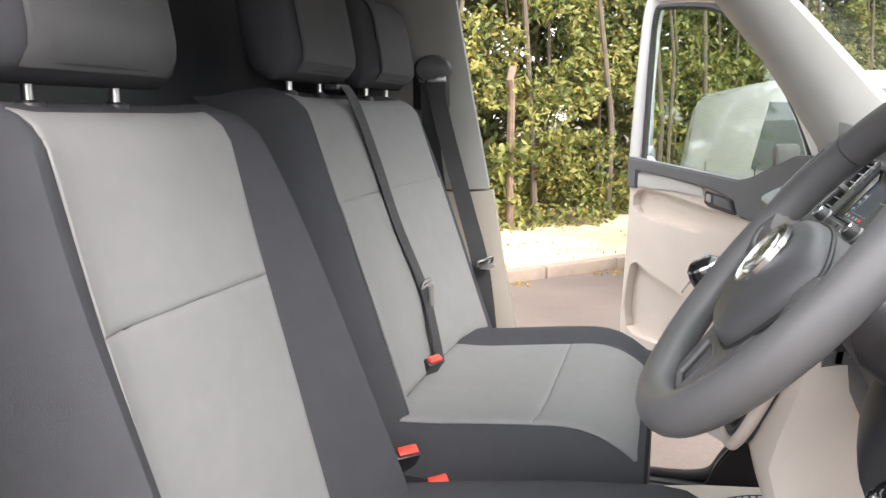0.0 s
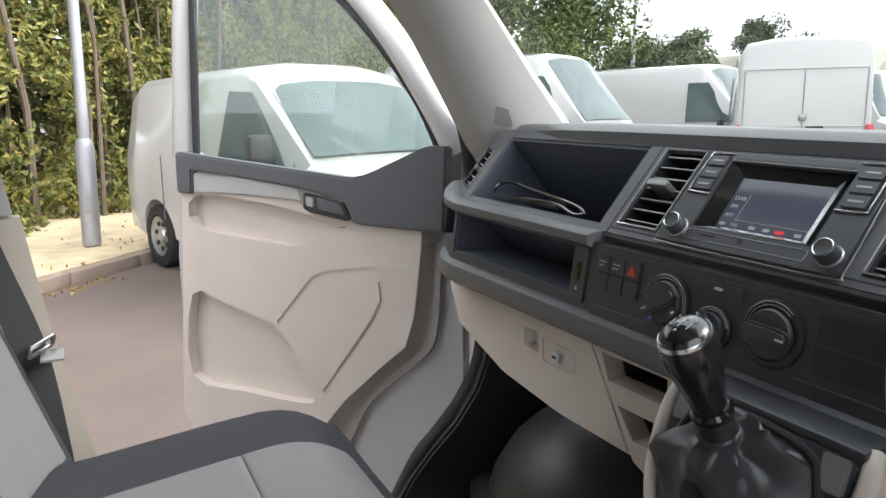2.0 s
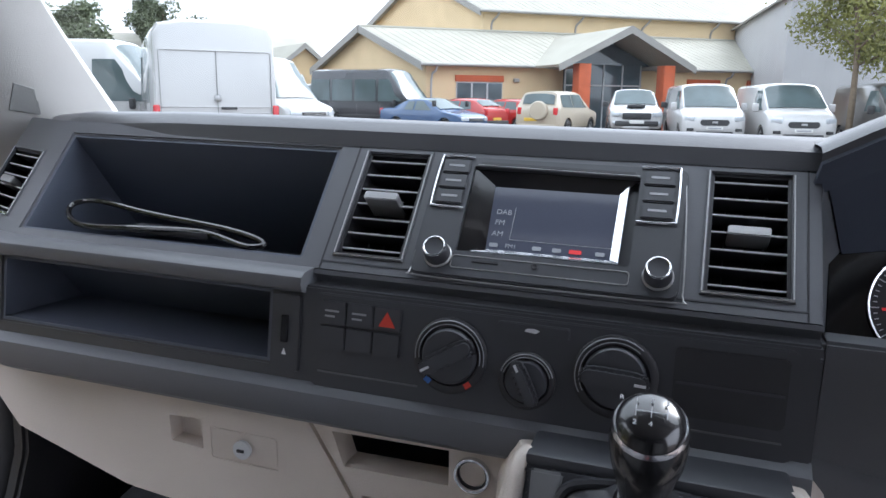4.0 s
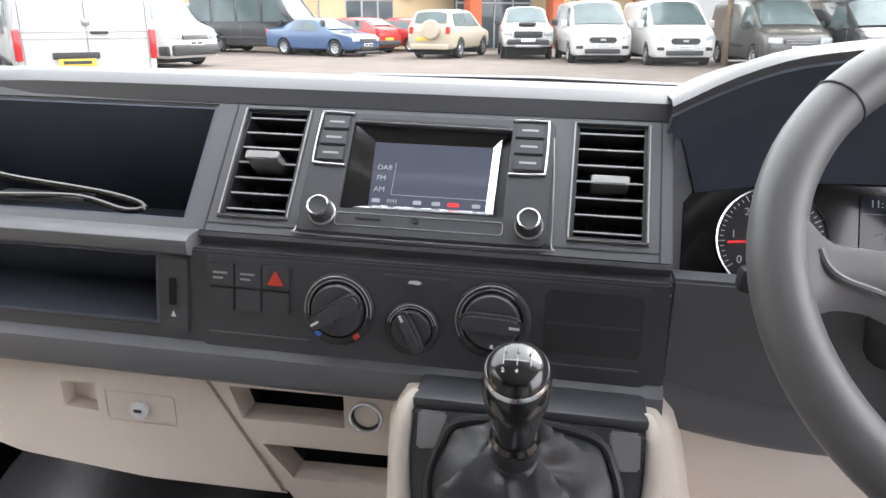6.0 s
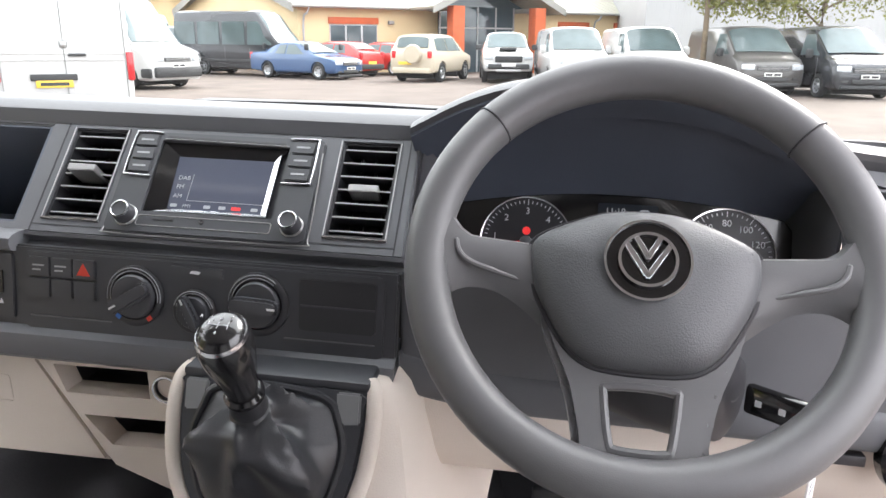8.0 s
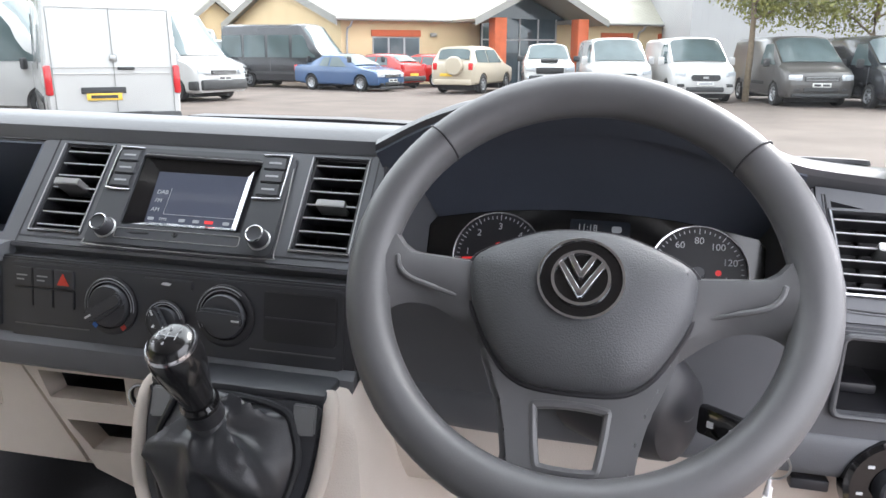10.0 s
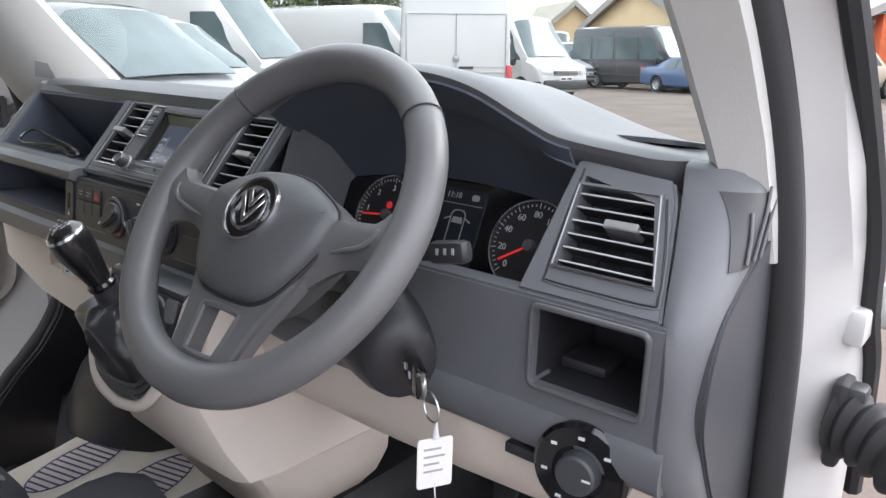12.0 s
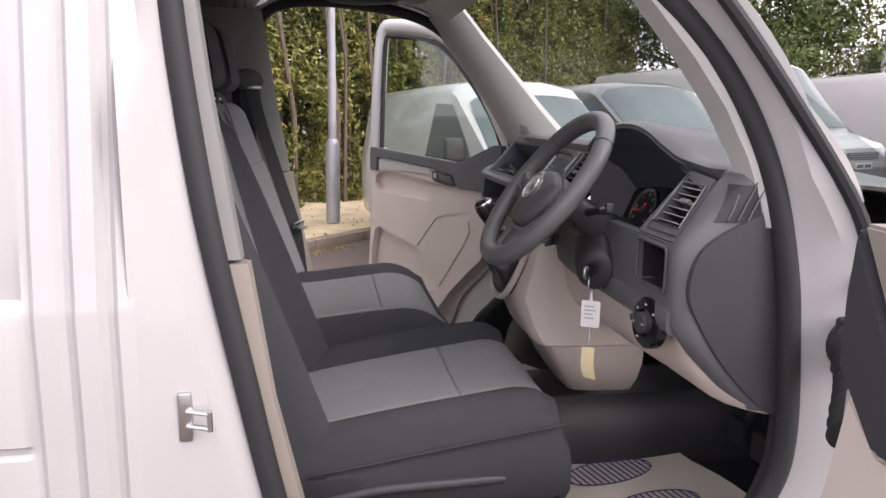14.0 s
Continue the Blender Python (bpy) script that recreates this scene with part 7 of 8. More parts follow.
def car(name, label, st, m, paint, glassy=(), wheels=(), wr=0.32, group="", front=None, rear=None, extras=None):
    """A vehicle from stations (distance from the nose, half width, sill, belt, roof half width, roof height)."""
    root = thing(name, label, "van" if "van" in name else "car", m, group)

    def ring(s):
        y, w, zb, zm, w2, zr = s
        h = zr - zm
        return [V((x, -y, z)) for x, z in ((0, zb), (w * 0.90, zb), (w * 0.975, zb + 0.06), (w * 0.995, zb + (zm - zb) * 0.35), (w, zb + (zm - zb) * 0.7), (w * 0.985, zm), (w2 + (w - w2) * 0.22, zr - h * 0.16), (w2 * 0.93, zr - h * 0.045 - 0.012), (w2 * 0.5, zr - 0.004), (0, zr))]
    half = [ring(s) for s in st]
    rows = [r + [V((-p.x, p.y, p.z)) for p in r[-2:0:-1]] for r in half]
    bm = loft(rows, True, True)
    arches = []
    for y, w in wheels:
        arches.append(turned([(wr * 1.16, -w - 0.3), (wr * 1.16, w + 0.3)], Matrix.Translation((0, -y, wr)) @ Matrix.Rotation(radians(90), 4, "Y"), 28))
    part("body", cut(bm, *arches) if arches else bm, paint, root)
    for y, w in wheels:
        part("wheel_arch", box((0, -y, wr * 1.3), (w * 1.55, wr * 2.4, wr * 1.9), 0.05), M_RUBBER, root)
    last = len(half[0]) - 1
    for nm, i0, i1, j0, j1, a, b, shrink in glassy:
        for sgn in ((1,) if j1 == last else (1, -1)):
            js = [(j, sgn) for j in range(j0, j1 + 1)]
            if j1 == last:
                js += [(j, -1) for j in range(last - 1, j0 - 1, -1)]
            grid = [[V((sg * half[i0][j].lerp(half[i1][j], t).x, half[i0][j].lerp(half[i1][j], t).y, half[i0][j].lerp(half[i1][j], t).z)) for j, sg in js] for t in [a + (b - a) * q / 4 for q in range(5)]]
            cen = sum((p for r in grid for p in r), V()) / (5 * len(js))
            nn = (grid[4][0] - grid[0][0]).cross(grid[2][-1] - grid[2][0]).normalized()
            if nn.dot(V((cen.x, 0.3 if i0 <= 2 else 0.0, 0.3 if j1 == last else 0))) < 0:
                nn = -nn
            grid = [[cen + (p - cen) * shrink + nn * 0.032 for p in r] for r in grid]
            part(nm, loft(grid, thick=0.010), M_TINT, root, "dark reflecting glass")
    for y, w in wheels:
        for s in (-1, 1):
            wm = Matrix.Translation((s * (w - 0.11), -y, wr)) @ Matrix.Rotation(radians(90 * s), 4, "Y")
            tyre = part("wheel", turned([(wr * 0.62, -0.1), (wr * 0.95, -0.1), (wr, -0.06), (wr, 0.06), (wr * 0.95, 0.100), (wr * 0.68, 0.105), (wr * 0.62, 0.08)], wm, 28), M_TYRE, root)
            part("rim", turned([(0.002, 0.085), (wr * 0.18, 0.085), (wr * 0.24, 0.060), (wr * 0.52, 0.070), (wr * 0.62, 0.098), (wr * 0.645, 0.06), (0.002, 0.05)], wm, 22), M_RIM, tyre)
            holes = join(*[turned([(0.002, 0.062), (wr * 0.075, 0.062), (wr * 0.075, 0.080), (0.002, 0.080)], wm @ Matrix.Translation((wr * 0.40 * math.cos(q), wr * 0.40 * math.sin(q), 0)), 8) for q in [2 * math.pi * k / 7 for k in range(7)]])
            part("rim_hole", holes, M_RUBBER, tyre)["kind"] = "stuff"
    if extras:
        extras(root, half)
    return root


def bit(root, name, c, s, material, r=0.01, label="", rot=0.0):
    return part(name, box((0, 0, 0), s, r, Matrix.Translation(c) @ Matrix.Rotation(radians(rot), 4, "Z")), material, root, label)


def face(W, zg, grille=M_SILL, bumper=M_SILL, yn=0.0, plate=True, light_h=0.16, slim=False):
    """Front end: grille, headlamps, bumper, plate and door mirrors."""
    def add(root, half):
        w = W / 2
        bit(root, "grille", (0, 0.0 - yn, zg), (w * 0.95, 0.05, 0.13 if not slim else 0.09), grille, 0.015)
        for k in range(3):
            bit(root, "grille_bar", (0, 0.028 - yn, zg - 0.04 + 0.04 * k), (w * 0.9, 0.012, 0.012), M_TAB, 0.003)
        for s in (-1, 1):
            bit(root, "headlamp", (s * w * 0.72, -0.035 - yn, zg + 0.03), (w * 0.36, 0.09, light_h), M_LAMP, 0.025, rot=-s * 22)
            bit(root, "fog_lamp", (s * w * 0.68, -0.01 - yn, zg - 0.30), (w * 0.20, 0.05, 0.07), M_SILL, 0.015, rot=-s * 12)
            bit(root, "mirror", (s * (w + 0.11), -1.30 - yn, 1.20), (0.20, 0.10, 0.24), M_SILL, 0.04)
        bit(root, "bumper_grille", (0, 0.015 - yn, zg - 0.30), (w * 0.95, 0.05, 0.12), M_SILL, 0.02)
        bit(root, "bumper_lip", (0, -0.02 - yn, zg - 0.45), (w * 1.55, 0.14, 0.10), bumper, 0.03)
        if plate:
            bit(root, "number_plate", (0, 0.045 - yn, zg - 0.17), (0.50, 0.012, 0.11), M_PLATEW, 0.003)
            for k in range(2):
                bit(root, "plate_bar", (-0.12 + 0.24 * k, 0.053 - yn, zg - 0.17), (0.19, 0.004, 0.06), M_BLACK, 0.0)
    return add


def panel_van(L, W, H, hood=0.80, zs=0.26, belt=1.12, rake=0.85, nose=0.98, up=1.0):
    """Stations of a panel van; up: how upright its sides stand."""
    w = W / 2
    return [(0.0, w * 0.78, zs + 0.14, 0.66, w * 0.70, 0.80), (0.05, w * 0.90, zs + 0.02, 0.74, w * 0.80, nose - 0.08), (0.16, w * 0.965, zs, belt - 0.28, w * 0.84, nose), (hood * 0.62, w * 0.99, zs, belt - 0.10, w * 0.86, nose + 0.10), (hood, w, zs, belt - 0.02, w * 0.86, nose + 0.19), (hood + rake, w, zs, belt, w * 0.79 * (1 + up) / 2, H - 0.05), (hood + rake + 0.16, w, zs, belt, w * 0.80 * up, H - 0.005), (hood + rake + 0.62, w, zs, belt, w * 0.81 * up, H), (L * 0.62, w, zs, belt, w * 0.83 * up, H), (L - 0.10, w * 0.995, zs, belt, w * 0.83 * up, H - 0.01), (L - 0.02, w * 0.98, zs + 0.05, belt, w * 0.82 * up, H - 0.04), (L, w * 0.96, zs + 0.12, belt, w * 0.80 * up, H - 0.07)]


VG = [("windscreen", 4, 5, 6, 9, 0.04, 0.97, 0.95)]


def skin_x(half, y, z):
    """Half width of a body at the distance y from its nose and the height z."""
    i = max(k for k in range(len(half) - 1) if -half[k][0].y <= y + 1e-6)
    t = min(1, (y + half[i][0].y) / (half[i][0].y - half[i + 1][0].y))
    r = [a.lerp(b, t) for a, b in zip(half[i], half[i + 1])]
    for a, b in zip(r[3:8], r[4:9]):
        if a.z <= z <= b.z:
            return a.x + (b.x - a.x) * (z - a.z) / max(1e-6, b.z - a.z)
    return r[5].x


def side_panes(*quads, proud=0.018):
    """Side windows, each from its four corners (distance from the nose, height): low front, low rear, high rear, high front."""
    def add(root, half):
        for q in quads:
            for s in (-1, 1):
                grid = []
                for i in range(5):
                    row = []
                    for j in range(9):
                        u, v = j / 8, i / 4
                        y = (q[0][0] * (1 - u) + q[1][0] * u) * (1 - v) + (q[3][0] * (1 - u) + q[2][0] * u) * v
                        z = (q[0][1] * (1 - u) + q[1][1] * u) * (1 - v) + (q[3][1] * (1 - u) + q[2][1] * u) * v
                        row.append((s * (skin_x(half, y, z) + proud), -y, z))
                    grid.append(row)
                part("side_window", loft(grid, thick=0.012), M_TINT, root, "dark reflecting glass")
    return add


def van_panes(H, hood, rake, belt, n=1):
    """A cab window behind the windscreen pillar, and more behind it."""
    h = hood + rake
    q = [((hood + 0.24, belt + 0.03), (h + 0.42, belt + 0.03), (h + 0.40, H - 0.24), (h - 0.08, H - 0.24))]
    for k in range(1, n):
        a = h + 0.55 + 1.25 * (k - 1)
        q.append(((a, belt + 0.03), (a + 1.12, belt + 0.03), (a + 1.10, H - 0.24), (a + 0.02, H - 0.24)))
    return side_panes(*q)


def van_seams(L, H, paint_dark=M_SILL, strip=True):
    """Door shut lines, side rub strips, tail lamps."""
    def add(root, half):
        for s in (-1, 1):
            w = half[8][4].x
            if strip:
                bit(root, "rub_strip", (s * (w + 0.004), -L * 0.55, 0.62), (0.025, L * 0.42, 0.10), paint_dark, 0.01)
            for y in (1.02, 2.12, 3.35):
                bit(root, "shut_line", (s * (w * 0.998), -y, 0.80), (0.008, 0.008, 0.62), M_SEAM, 0.0)
            bit(root, "tail_lamp", (s * (w * 0.80), -L + 0.01, 1.0), (0.10, 0.05, 0.45), M_TAIL, 0.03)
    return add


def both(*fs):
    def add(root, half):
        for f in fs:
            f(root, half)
    return add


def place(x, y, hx, hy):
    """Pose of a vehicle with its nose at (x, y), heading (hx, hy), standing on the sloping yard."""
    up_ = V((-(gz(x + 0.5, y) - gz(x - 0.5, y)), -(gz(x, y + 0.5) - gz(x, y - 0.5)), 1)).normalized()
    f = V((hx, hy, 0)).normalized()
    f = (f - up_ * f.dot(up_)).normalized()
    m = Matrix((f.cross(up_), f, up_)).transposed().to_4x4()
    return Matrix.Translation((x, y, gz(x, y))) @ m


M_DARKV = mat("dark_van_paint", (0.030, 0.032, 0.037), 0.25, 0.2, vary=0.05, coat=0.6)
M_BLUEP = mat("blue_paint", (0.045, 0.095, 0.20), 0.25, vary=0.05, coat=0.6)
M_REDP = mat("red_paint", (0.42, 0.025, 0.02), 0.25, vary=0.05, coat=0.6)
M_SANDP = mat("sand_paint", (0.46, 0.40, 0.31), 0.3, vary=0.05, coat=0.5)
M_SILVP = mat("grey_van_paint", (0.070, 0.066, 0.064), 0.3, 0.2, vary=0.05, coat=0.5)


# ---- the parked vehicles ----
H1 = (0.96, 0.285)
M_GUNM = mat("grey_metallic_paint", (0.13, 0.135, 0.14), 0.3, 0.5, vary=0.05, coat=0.7)
M_HEX = mat("dark_mesh_grille", (0.025, 0.026, 0.028), 0.5, vary=0.2, scale=40)
small = panel_van(4.4, 1.79, 1.90, hood=0.95, belt=1.06, rake=0.80, nose=0.92)
small[-3:] = [(4.02, 0.886, 0.26, 1.06, 0.735, 1.875), (4.28, 0.868, 0.31, 1.06, 0.71, 1.74), (4.40, 0.823, 0.38, 1.0, 0.63, 1.42)]
mid = panel_van(4.95, 1.95, 1.97, hood=0.72, belt=1.12, rake=0.95, nose=0.98)
tall = panel_van(5.95, 2.02, 2.62, hood=0.80, belt=1.22, rake=1.0, nose=1.08, up=1.12)
p_small = side_panes(((1.16, 1.09), (2.17, 1.09), (2.08, 1.66), (1.74, 1.64)), proud=0.034)
p_mid, p_tall = van_panes(1.97, 0.72, 0.95, 1.12), van_panes(2.40, 0.80, 1.0, 1.22)
p_bus = van_panes(1.97, 0.72, 0.95, 1.12, 3)
p_tallbus = van_panes(2.40, 0.80, 1.0, 1.22, 4)
w_small, w_mid, w_tall = ((0.88, 0.895), (3.55, 0.895)), ((0.9, 0.975), (3.9, 0.975)), ((1.0, 1.01), (4.55, 1.01))
ROW = "vans along the kerb"


def vsmall(label, m, paint=M_WHITE, group=""):
    return car("parked_van", label, small, m, paint, [("windscreen", 4, 5, 6, 9, 0.03, 0.84, 0.94)], w_small, 0.315, group, extras=both(p_small, face(1.79, 0.72), van_seams(4.4, 1.82, strip=False)))


def vmid(label, m, paint=M_WHITE, group="", panes=p_mid):
    return car("parked_van", label, mid, m, paint, VG, w_mid, 0.33, group, extras=both(panes, face(1.95, 0.78), van_seams(4.95, 1.97)))


def black_bumper(root, half):
    """Deep black bumper and wheel-arch corners of a tall van."""
    bit(root, "front_bumper", (0, -0.02, 0.50), (1.72, 0.20, 0.30), M_SILL, 0.06, "black plastic bumper")
    for s in (-1, 1):
        bit(root, "bumper_corner", (s * 0.93, -0.26, 0.48), (0.14, 0.40, 0.28), M_SILL, 0.05)


def vtall(label, m, paint=M_WHITE, group="", panes=p_tall):
    return car("parked_van", label, tall, m, paint, VG, w_tall, 0.35, group, extras=both(panes, face(2.02, 0.86), black_bumper, van_seams(5.95, 2.62)))


vsmall("white compact panel van parked with its tail to the kerb", place(-3.84, 1.98, 0.96, 0.285), M_WHITE, ROW)
vmid("dark grey metallic window van parked in the row along the kerb", place(-5.3, 4.0, *H1), M_GUNM, ROW, p_bus)
vmid("white panel van parked in the row along the kerb", place(-8.1, 6.2, *H1), M_WHITE, ROW)
vtall("tall white panel van parked in the row along the kerb", place(-9.5, 8.8, 0.93, 0.36), M_WHITE, ROW)
vtall("tall white panel van standing side on beyond the row", place(-10.6, 14.2, 0.95, 0.3), M_WHITE, ROW)


def tail(root, half):
    """Rear doors with seam, handle, lamps, plate and bumper."""
    L = 5.95
    y = -L - 0.012
    bit(root, "door_seam", (0, y + 0.005, 1.32), (0.008, 0.02, 1.6), M_SEAM, 0.0)
    for z, w in ((2.12, 1.74), (1.22, 1.78), (1.12, 1.78)):
        bit(root, "door_crease", (0, y + 0.010, z), (w, 0.03, 0.014), M_WHITE, 0.006)
    for s in (-1, 1):
        bit(root, "door_seam", (s * 0.885, y + 0.008, 1.30), (0.008, 0.02, 1.6), M_SEAM, 0.0)
    bit(root, "badge", (0, y - 0.006, 1.36), (0.11, 0.02, 0.11), M_TAB, 0.02)
    bit(root, "handle", (0.18, y - 0.012, 1.20), (0.26, 0.03, 0.045), M_SILL, 0.012)
    bit(root, "plate_recess", (-0.18, y + 0.002, 0.86), (0.66, 0.03, 0.10), M_SILL, 0.01)
    bit(root, "number_plate", (-0.18, y - 0.004, 0.76), (0.52, 0.016, 0.11), M_PLATEY, 0.003)
    bit(root, "plate_bar", (-0.18, y - 0.013, 0.76), (0.40, 0.004, 0.05), M_SILL, 0.0)
    bit(root, "bumper", (0, y - 0.02, 0.40), (1.95, 0.16, 0.20), M_SILL, 0.04)
    bit(root, "step", (0, y - 0.06, 0.50), (1.0, 0.10, 0.03), M_SILL, 0.01)
    for s in (-1, 1):
        bit(root, "tail_lamp", (s * 0.955, y + 0.06, 1.02), (0.11, 0.16, 0.46), M_TAIL, 0.03)
        bit(root, "rub_strip", (s * 1.012, -3.4, 0.66), (0.03, 2.6, 0.10), M_SILL, 0.01)
        bit(root, "hinge", (s * 0.96, y + 0.05, 1.65), (0.03, 0.06, 0.10), M_WHITE, 0.008)
    bit(root, "roof_vent", (0, -4.6, 2.64), (0.7, 0.9, 0.05), M_WHITE, 0.02)


mid_, hd = V((-7.26, 9.87, 0)), V((-0.682, 0.731, 0)).normalized()
nose = mid_ + hd * 5.95
car("parked_van", "white high-roof panel van showing its closed rear doors", tall, place(nose.x, nose.y, hd.x, hd.y), M_WHITE, VG, w_tall, 0.35, extras=both(p_tall, tail))

# far row, seen through the windscreen: f leads away, r to the right
ff, rr = V((-0.307, 0.952, 0)), V((0.952, 0.307, 0))
FAR = "vehicles before the building"


def hd_(a, b):
    d = rr * a + ff * b
    return d.x, d.y


def hatch(L, W, H, hood, rake, r0, r1, zt, zs=0.24, belt=0.90):
    """Stations of a car: bonnet, windscreen, roof from hood + rake to r0, rear window down to r1 at height zt."""
    w = W / 2
    n = belt - 0.10
    return [(0.0, w * 0.74, zs + 0.12, 0.55, w * 0.66, 0.66), (0.06, w * 0.90, zs + 0.02, 0.62, w * 0.74, n - 0.08), (0.22, w * 0.97, zs, n - 0.06, w * 0.80, n), (hood * 0.62, w * 0.99, zs, belt - 0.07, w * 0.82, n + 0.08), (hood, w, zs, belt - 0.02, w * 0.82, n + 0.16), (hood + rake, w, zs, belt, w * 0.68, H - 0.03), (hood + rake + 0.25, w, zs, belt, w * 0.68, H), ((hood + rake + r0) / 2, w, zs, belt + 0.01, w * 0.69, H), (r0, w, zs, belt + 0.02, w * 0.67, H - 0.04), (r1, w * 0.99, zs, min(belt + 0.02, zt - 0.05), w * 0.72, zt), (L - 0.06, w * 0.93, zs + 0.06, zt - 0.12, w * 0.74, zt - 0.02), (L, w * 0.86, zs + 0.16, zt - 0.30, w * 0.70, zt - 0.16)]


def hatch_panes(H, hood, rake, r0, belt):
    h = hood + rake
    m = (h + r0) / 2
    return side_panes(((hood + 0.38, belt + 0.03), (m - 0.04, belt + 0.03), (m - 0.04, H - 0.14), (h + 0.12, H - 0.14)), ((m + 0.04, belt + 0.03), (r0 + 0.02, belt + 0.05), (r0 - 0.12, H - 0.16), (m + 0.04, H - 0.14)))


def rear_end(L, W, z, spare=False):
    """Tail lamps, plate and bumper, with a covered spare wheel if it has one."""
    def add(root, half):
        w = W / 2
        for s in (-1, 1):
            bit(root, "tail_lamp", (s * w * 0.80, -L + 0.05, z), (0.16, 0.14, 0.26), M_TAIL, 0.03)
        bit(root, "number_plate", (-0.25 if spare else 0, -L - 0.010, z - 0.30), (0.50, 0.02, 0.11), M_PLATEY, 0.003)
        bit(root, "bumper", (0, -L + 0.02, 0.42), (W * 0.86, 0.14, 0.20), M_SILL if not spare else M_SANDP, 0.05)
        if spare:
            part("spare_wheel", turned([(0.001, 0), (0.30, 0), (0.34, 0.04), (0.34, 0.16), (0.30, 0.21), (0.001, 0.22)], Matrix.Translation((0.1, -L + 0.02, z + 0.02)) @ Matrix.Rotation(radians(90), 4, "X"), 28), M_SANDP, root, "covered spare wheel")
    return add


def hexface(W, zg, low=False):
    """A broad dark mesh grille under the bonnet edge, swept headlamps, black lower bumper."""
    def add(root, half):
        w = W / 2
        part("grille", slab([(-w * 0.46, -0.02), (-w * 0.38, -0.11), (w * 0.38, -0.11), (w * 0.46, -0.02), (w * 0.40, 0.07), (-w * 0.40, 0.07)], (0, 0.035, zg), X * -1, Z, 0.05, 0.012), M_HEX, root, "dark mesh grille")
        bit(root, "grille_badge", (0, 0.042, zg - 0.01), (0.17, 0.012, 0.06), M_TAB, 0.004)
        for s in (-1, 1):
            bit(root, "headlamp", (s * w * 0.76, -0.06, zg + 0.10), (w * 0.34, 0.10, 0.15), M_LAMP, 0.03, rot=-s * 28)
            bit(root, "fog_lamp", (s * w * 0.74, -0.02, zg - 0.24), (w * 0.22, 0.08, 0.10), M_SILL, 0.025, rot=-s * 18)
            bit(root, "mirror", (s * (w + 0.12), -1.20, 1.22), (0.20, 0.10, 0.26), M_WHITE, 0.04)
            bit(root, "wiper", (s * 0.25, -0.78, 1.18), (0.55, 0.02, 0.02), M_BLACK, 0.004)
        bit(root, "bumper_grille", (0, 0.012, zg - 0.36), (w * 1.15, 0.06, 0.14), M_SILL, 0.03)
        bit(root, "number_plate", (0, 0.040, zg - 0.19), (0.50, 0.012, 0.10), M_PLATEW, 0.003)
        bit(root, "plate_bar", (0, 0.048, zg - 0.19), (0.40, 0.004, 0.05), M_INKD, 0.0)
    return add


vtall("white panel van parked before the building", place(-10.8, 19.8, *hd_(0.80, -0.60)), M_WHITE, FAR)
vtall("dark grey window van with tinted glass parked before the building", place(-10.0, 28.9, *hd_(0.85, -0.5)), M_DARKV, FAR, p_tallbus)
vmid("white panel van parked far off behind the others", place(-14.9, 28.7, *hd_(0.6, -0.8)), M_WHITE, FAR)
vtall("tall white panel van parked far off behind the others", place(-18.4, 32.5, *hd_(0.5, -0.85)), M_WHITE, FAR)
saloon = hatch(4.55, 1.78, 1.42, 1.20, 0.80, 3.05, 3.85, 1.02)
car("parked_car", "blue saloon car parked before the building", saloon, place(-7.6, 26.9, *hd_(0.75, -0.65)), M_BLUEP, VG + [("rear_window", 8, 9, 6, 9, 0.06, 0.92, 0.93)], ((0.88, 0.89), (3.52, 0.89)), 0.31, FAR, extras=both(hatch_panes(1.42, 1.20, 0.80, 3.05, 0.90), face(1.78, 0.60), rear_end(4.55, 1.78, 0.85)))
red = hatch(3.95, 1.70, 1.44, 1.0, 0.75, 3.15, 3.80, 1.02)
h_ = V((*hd_(-0.72, 0.70), 0)).normalized()
n_ = V((-7.4, 29.5, 0)) + h_ * 3.95
car("parked_car", "bright red hatchback seen from behind before the building", red, place(n_.x, n_.y, h_.x, h_.y), M_REDP, VG + [("rear_window", 8, 9, 6, 9, 0.10, 0.80, 0.90)], ((0.8, 0.85), (3.25, 0.85)), 0.30, FAR, extras=both(hatch_panes(1.44, 1.0, 0.75, 3.15, 0.92), rear_end(3.95, 1.70, 0.88)))
n_ = V((-5.9, 31.5, 0)) + h_ * 3.95
car("parked_car", "red hatchback beyond the sand-coloured car", red, place(n_.x, n_.y, h_.x, h_.y), M_REDP, VG + [("rear_window", 8, 9, 6, 9, 0.10, 0.80, 0.90)], ((0.8, 0.85), (3.25, 0.85)), 0.30, FAR, extras=both(hatch_panes(1.44, 1.0, 0.75, 3.15, 0.92), rear_end(3.95, 1.70, 0.88)))
suv = hatch(4.25, 1.76, 1.72, 1.05, 0.70, 3.95, 4.15, 1.14, 0.34, 1.06)
h_ = V((*hd_(0.50, 0.86), 0)).normalized()
n_ = V((-5.0, 25.75, 0)) + h_ * 4.25
car("parked_car", "sand-coloured off-road car with covered spare wheel", suv, place(n_.x, n_.y, h_.x, h_.y), M_SANDP, VG + [("rear_window", 8, 9, 6, 9, 0.12, 0.86, 0.90)], ((0.85, 0.88), (3.35, 0.88)), 0.35, FAR, extras=both(hatch_panes(1.72, 1.05, 0.70, 3.9, 1.08), rear_end(4.25, 1.76, 0.98, True)))
pick = hatch(5.3, 1.86, 1.82, 1.25, 0.72, 3.25, 3.55, 1.22, 0.42, 1.16)


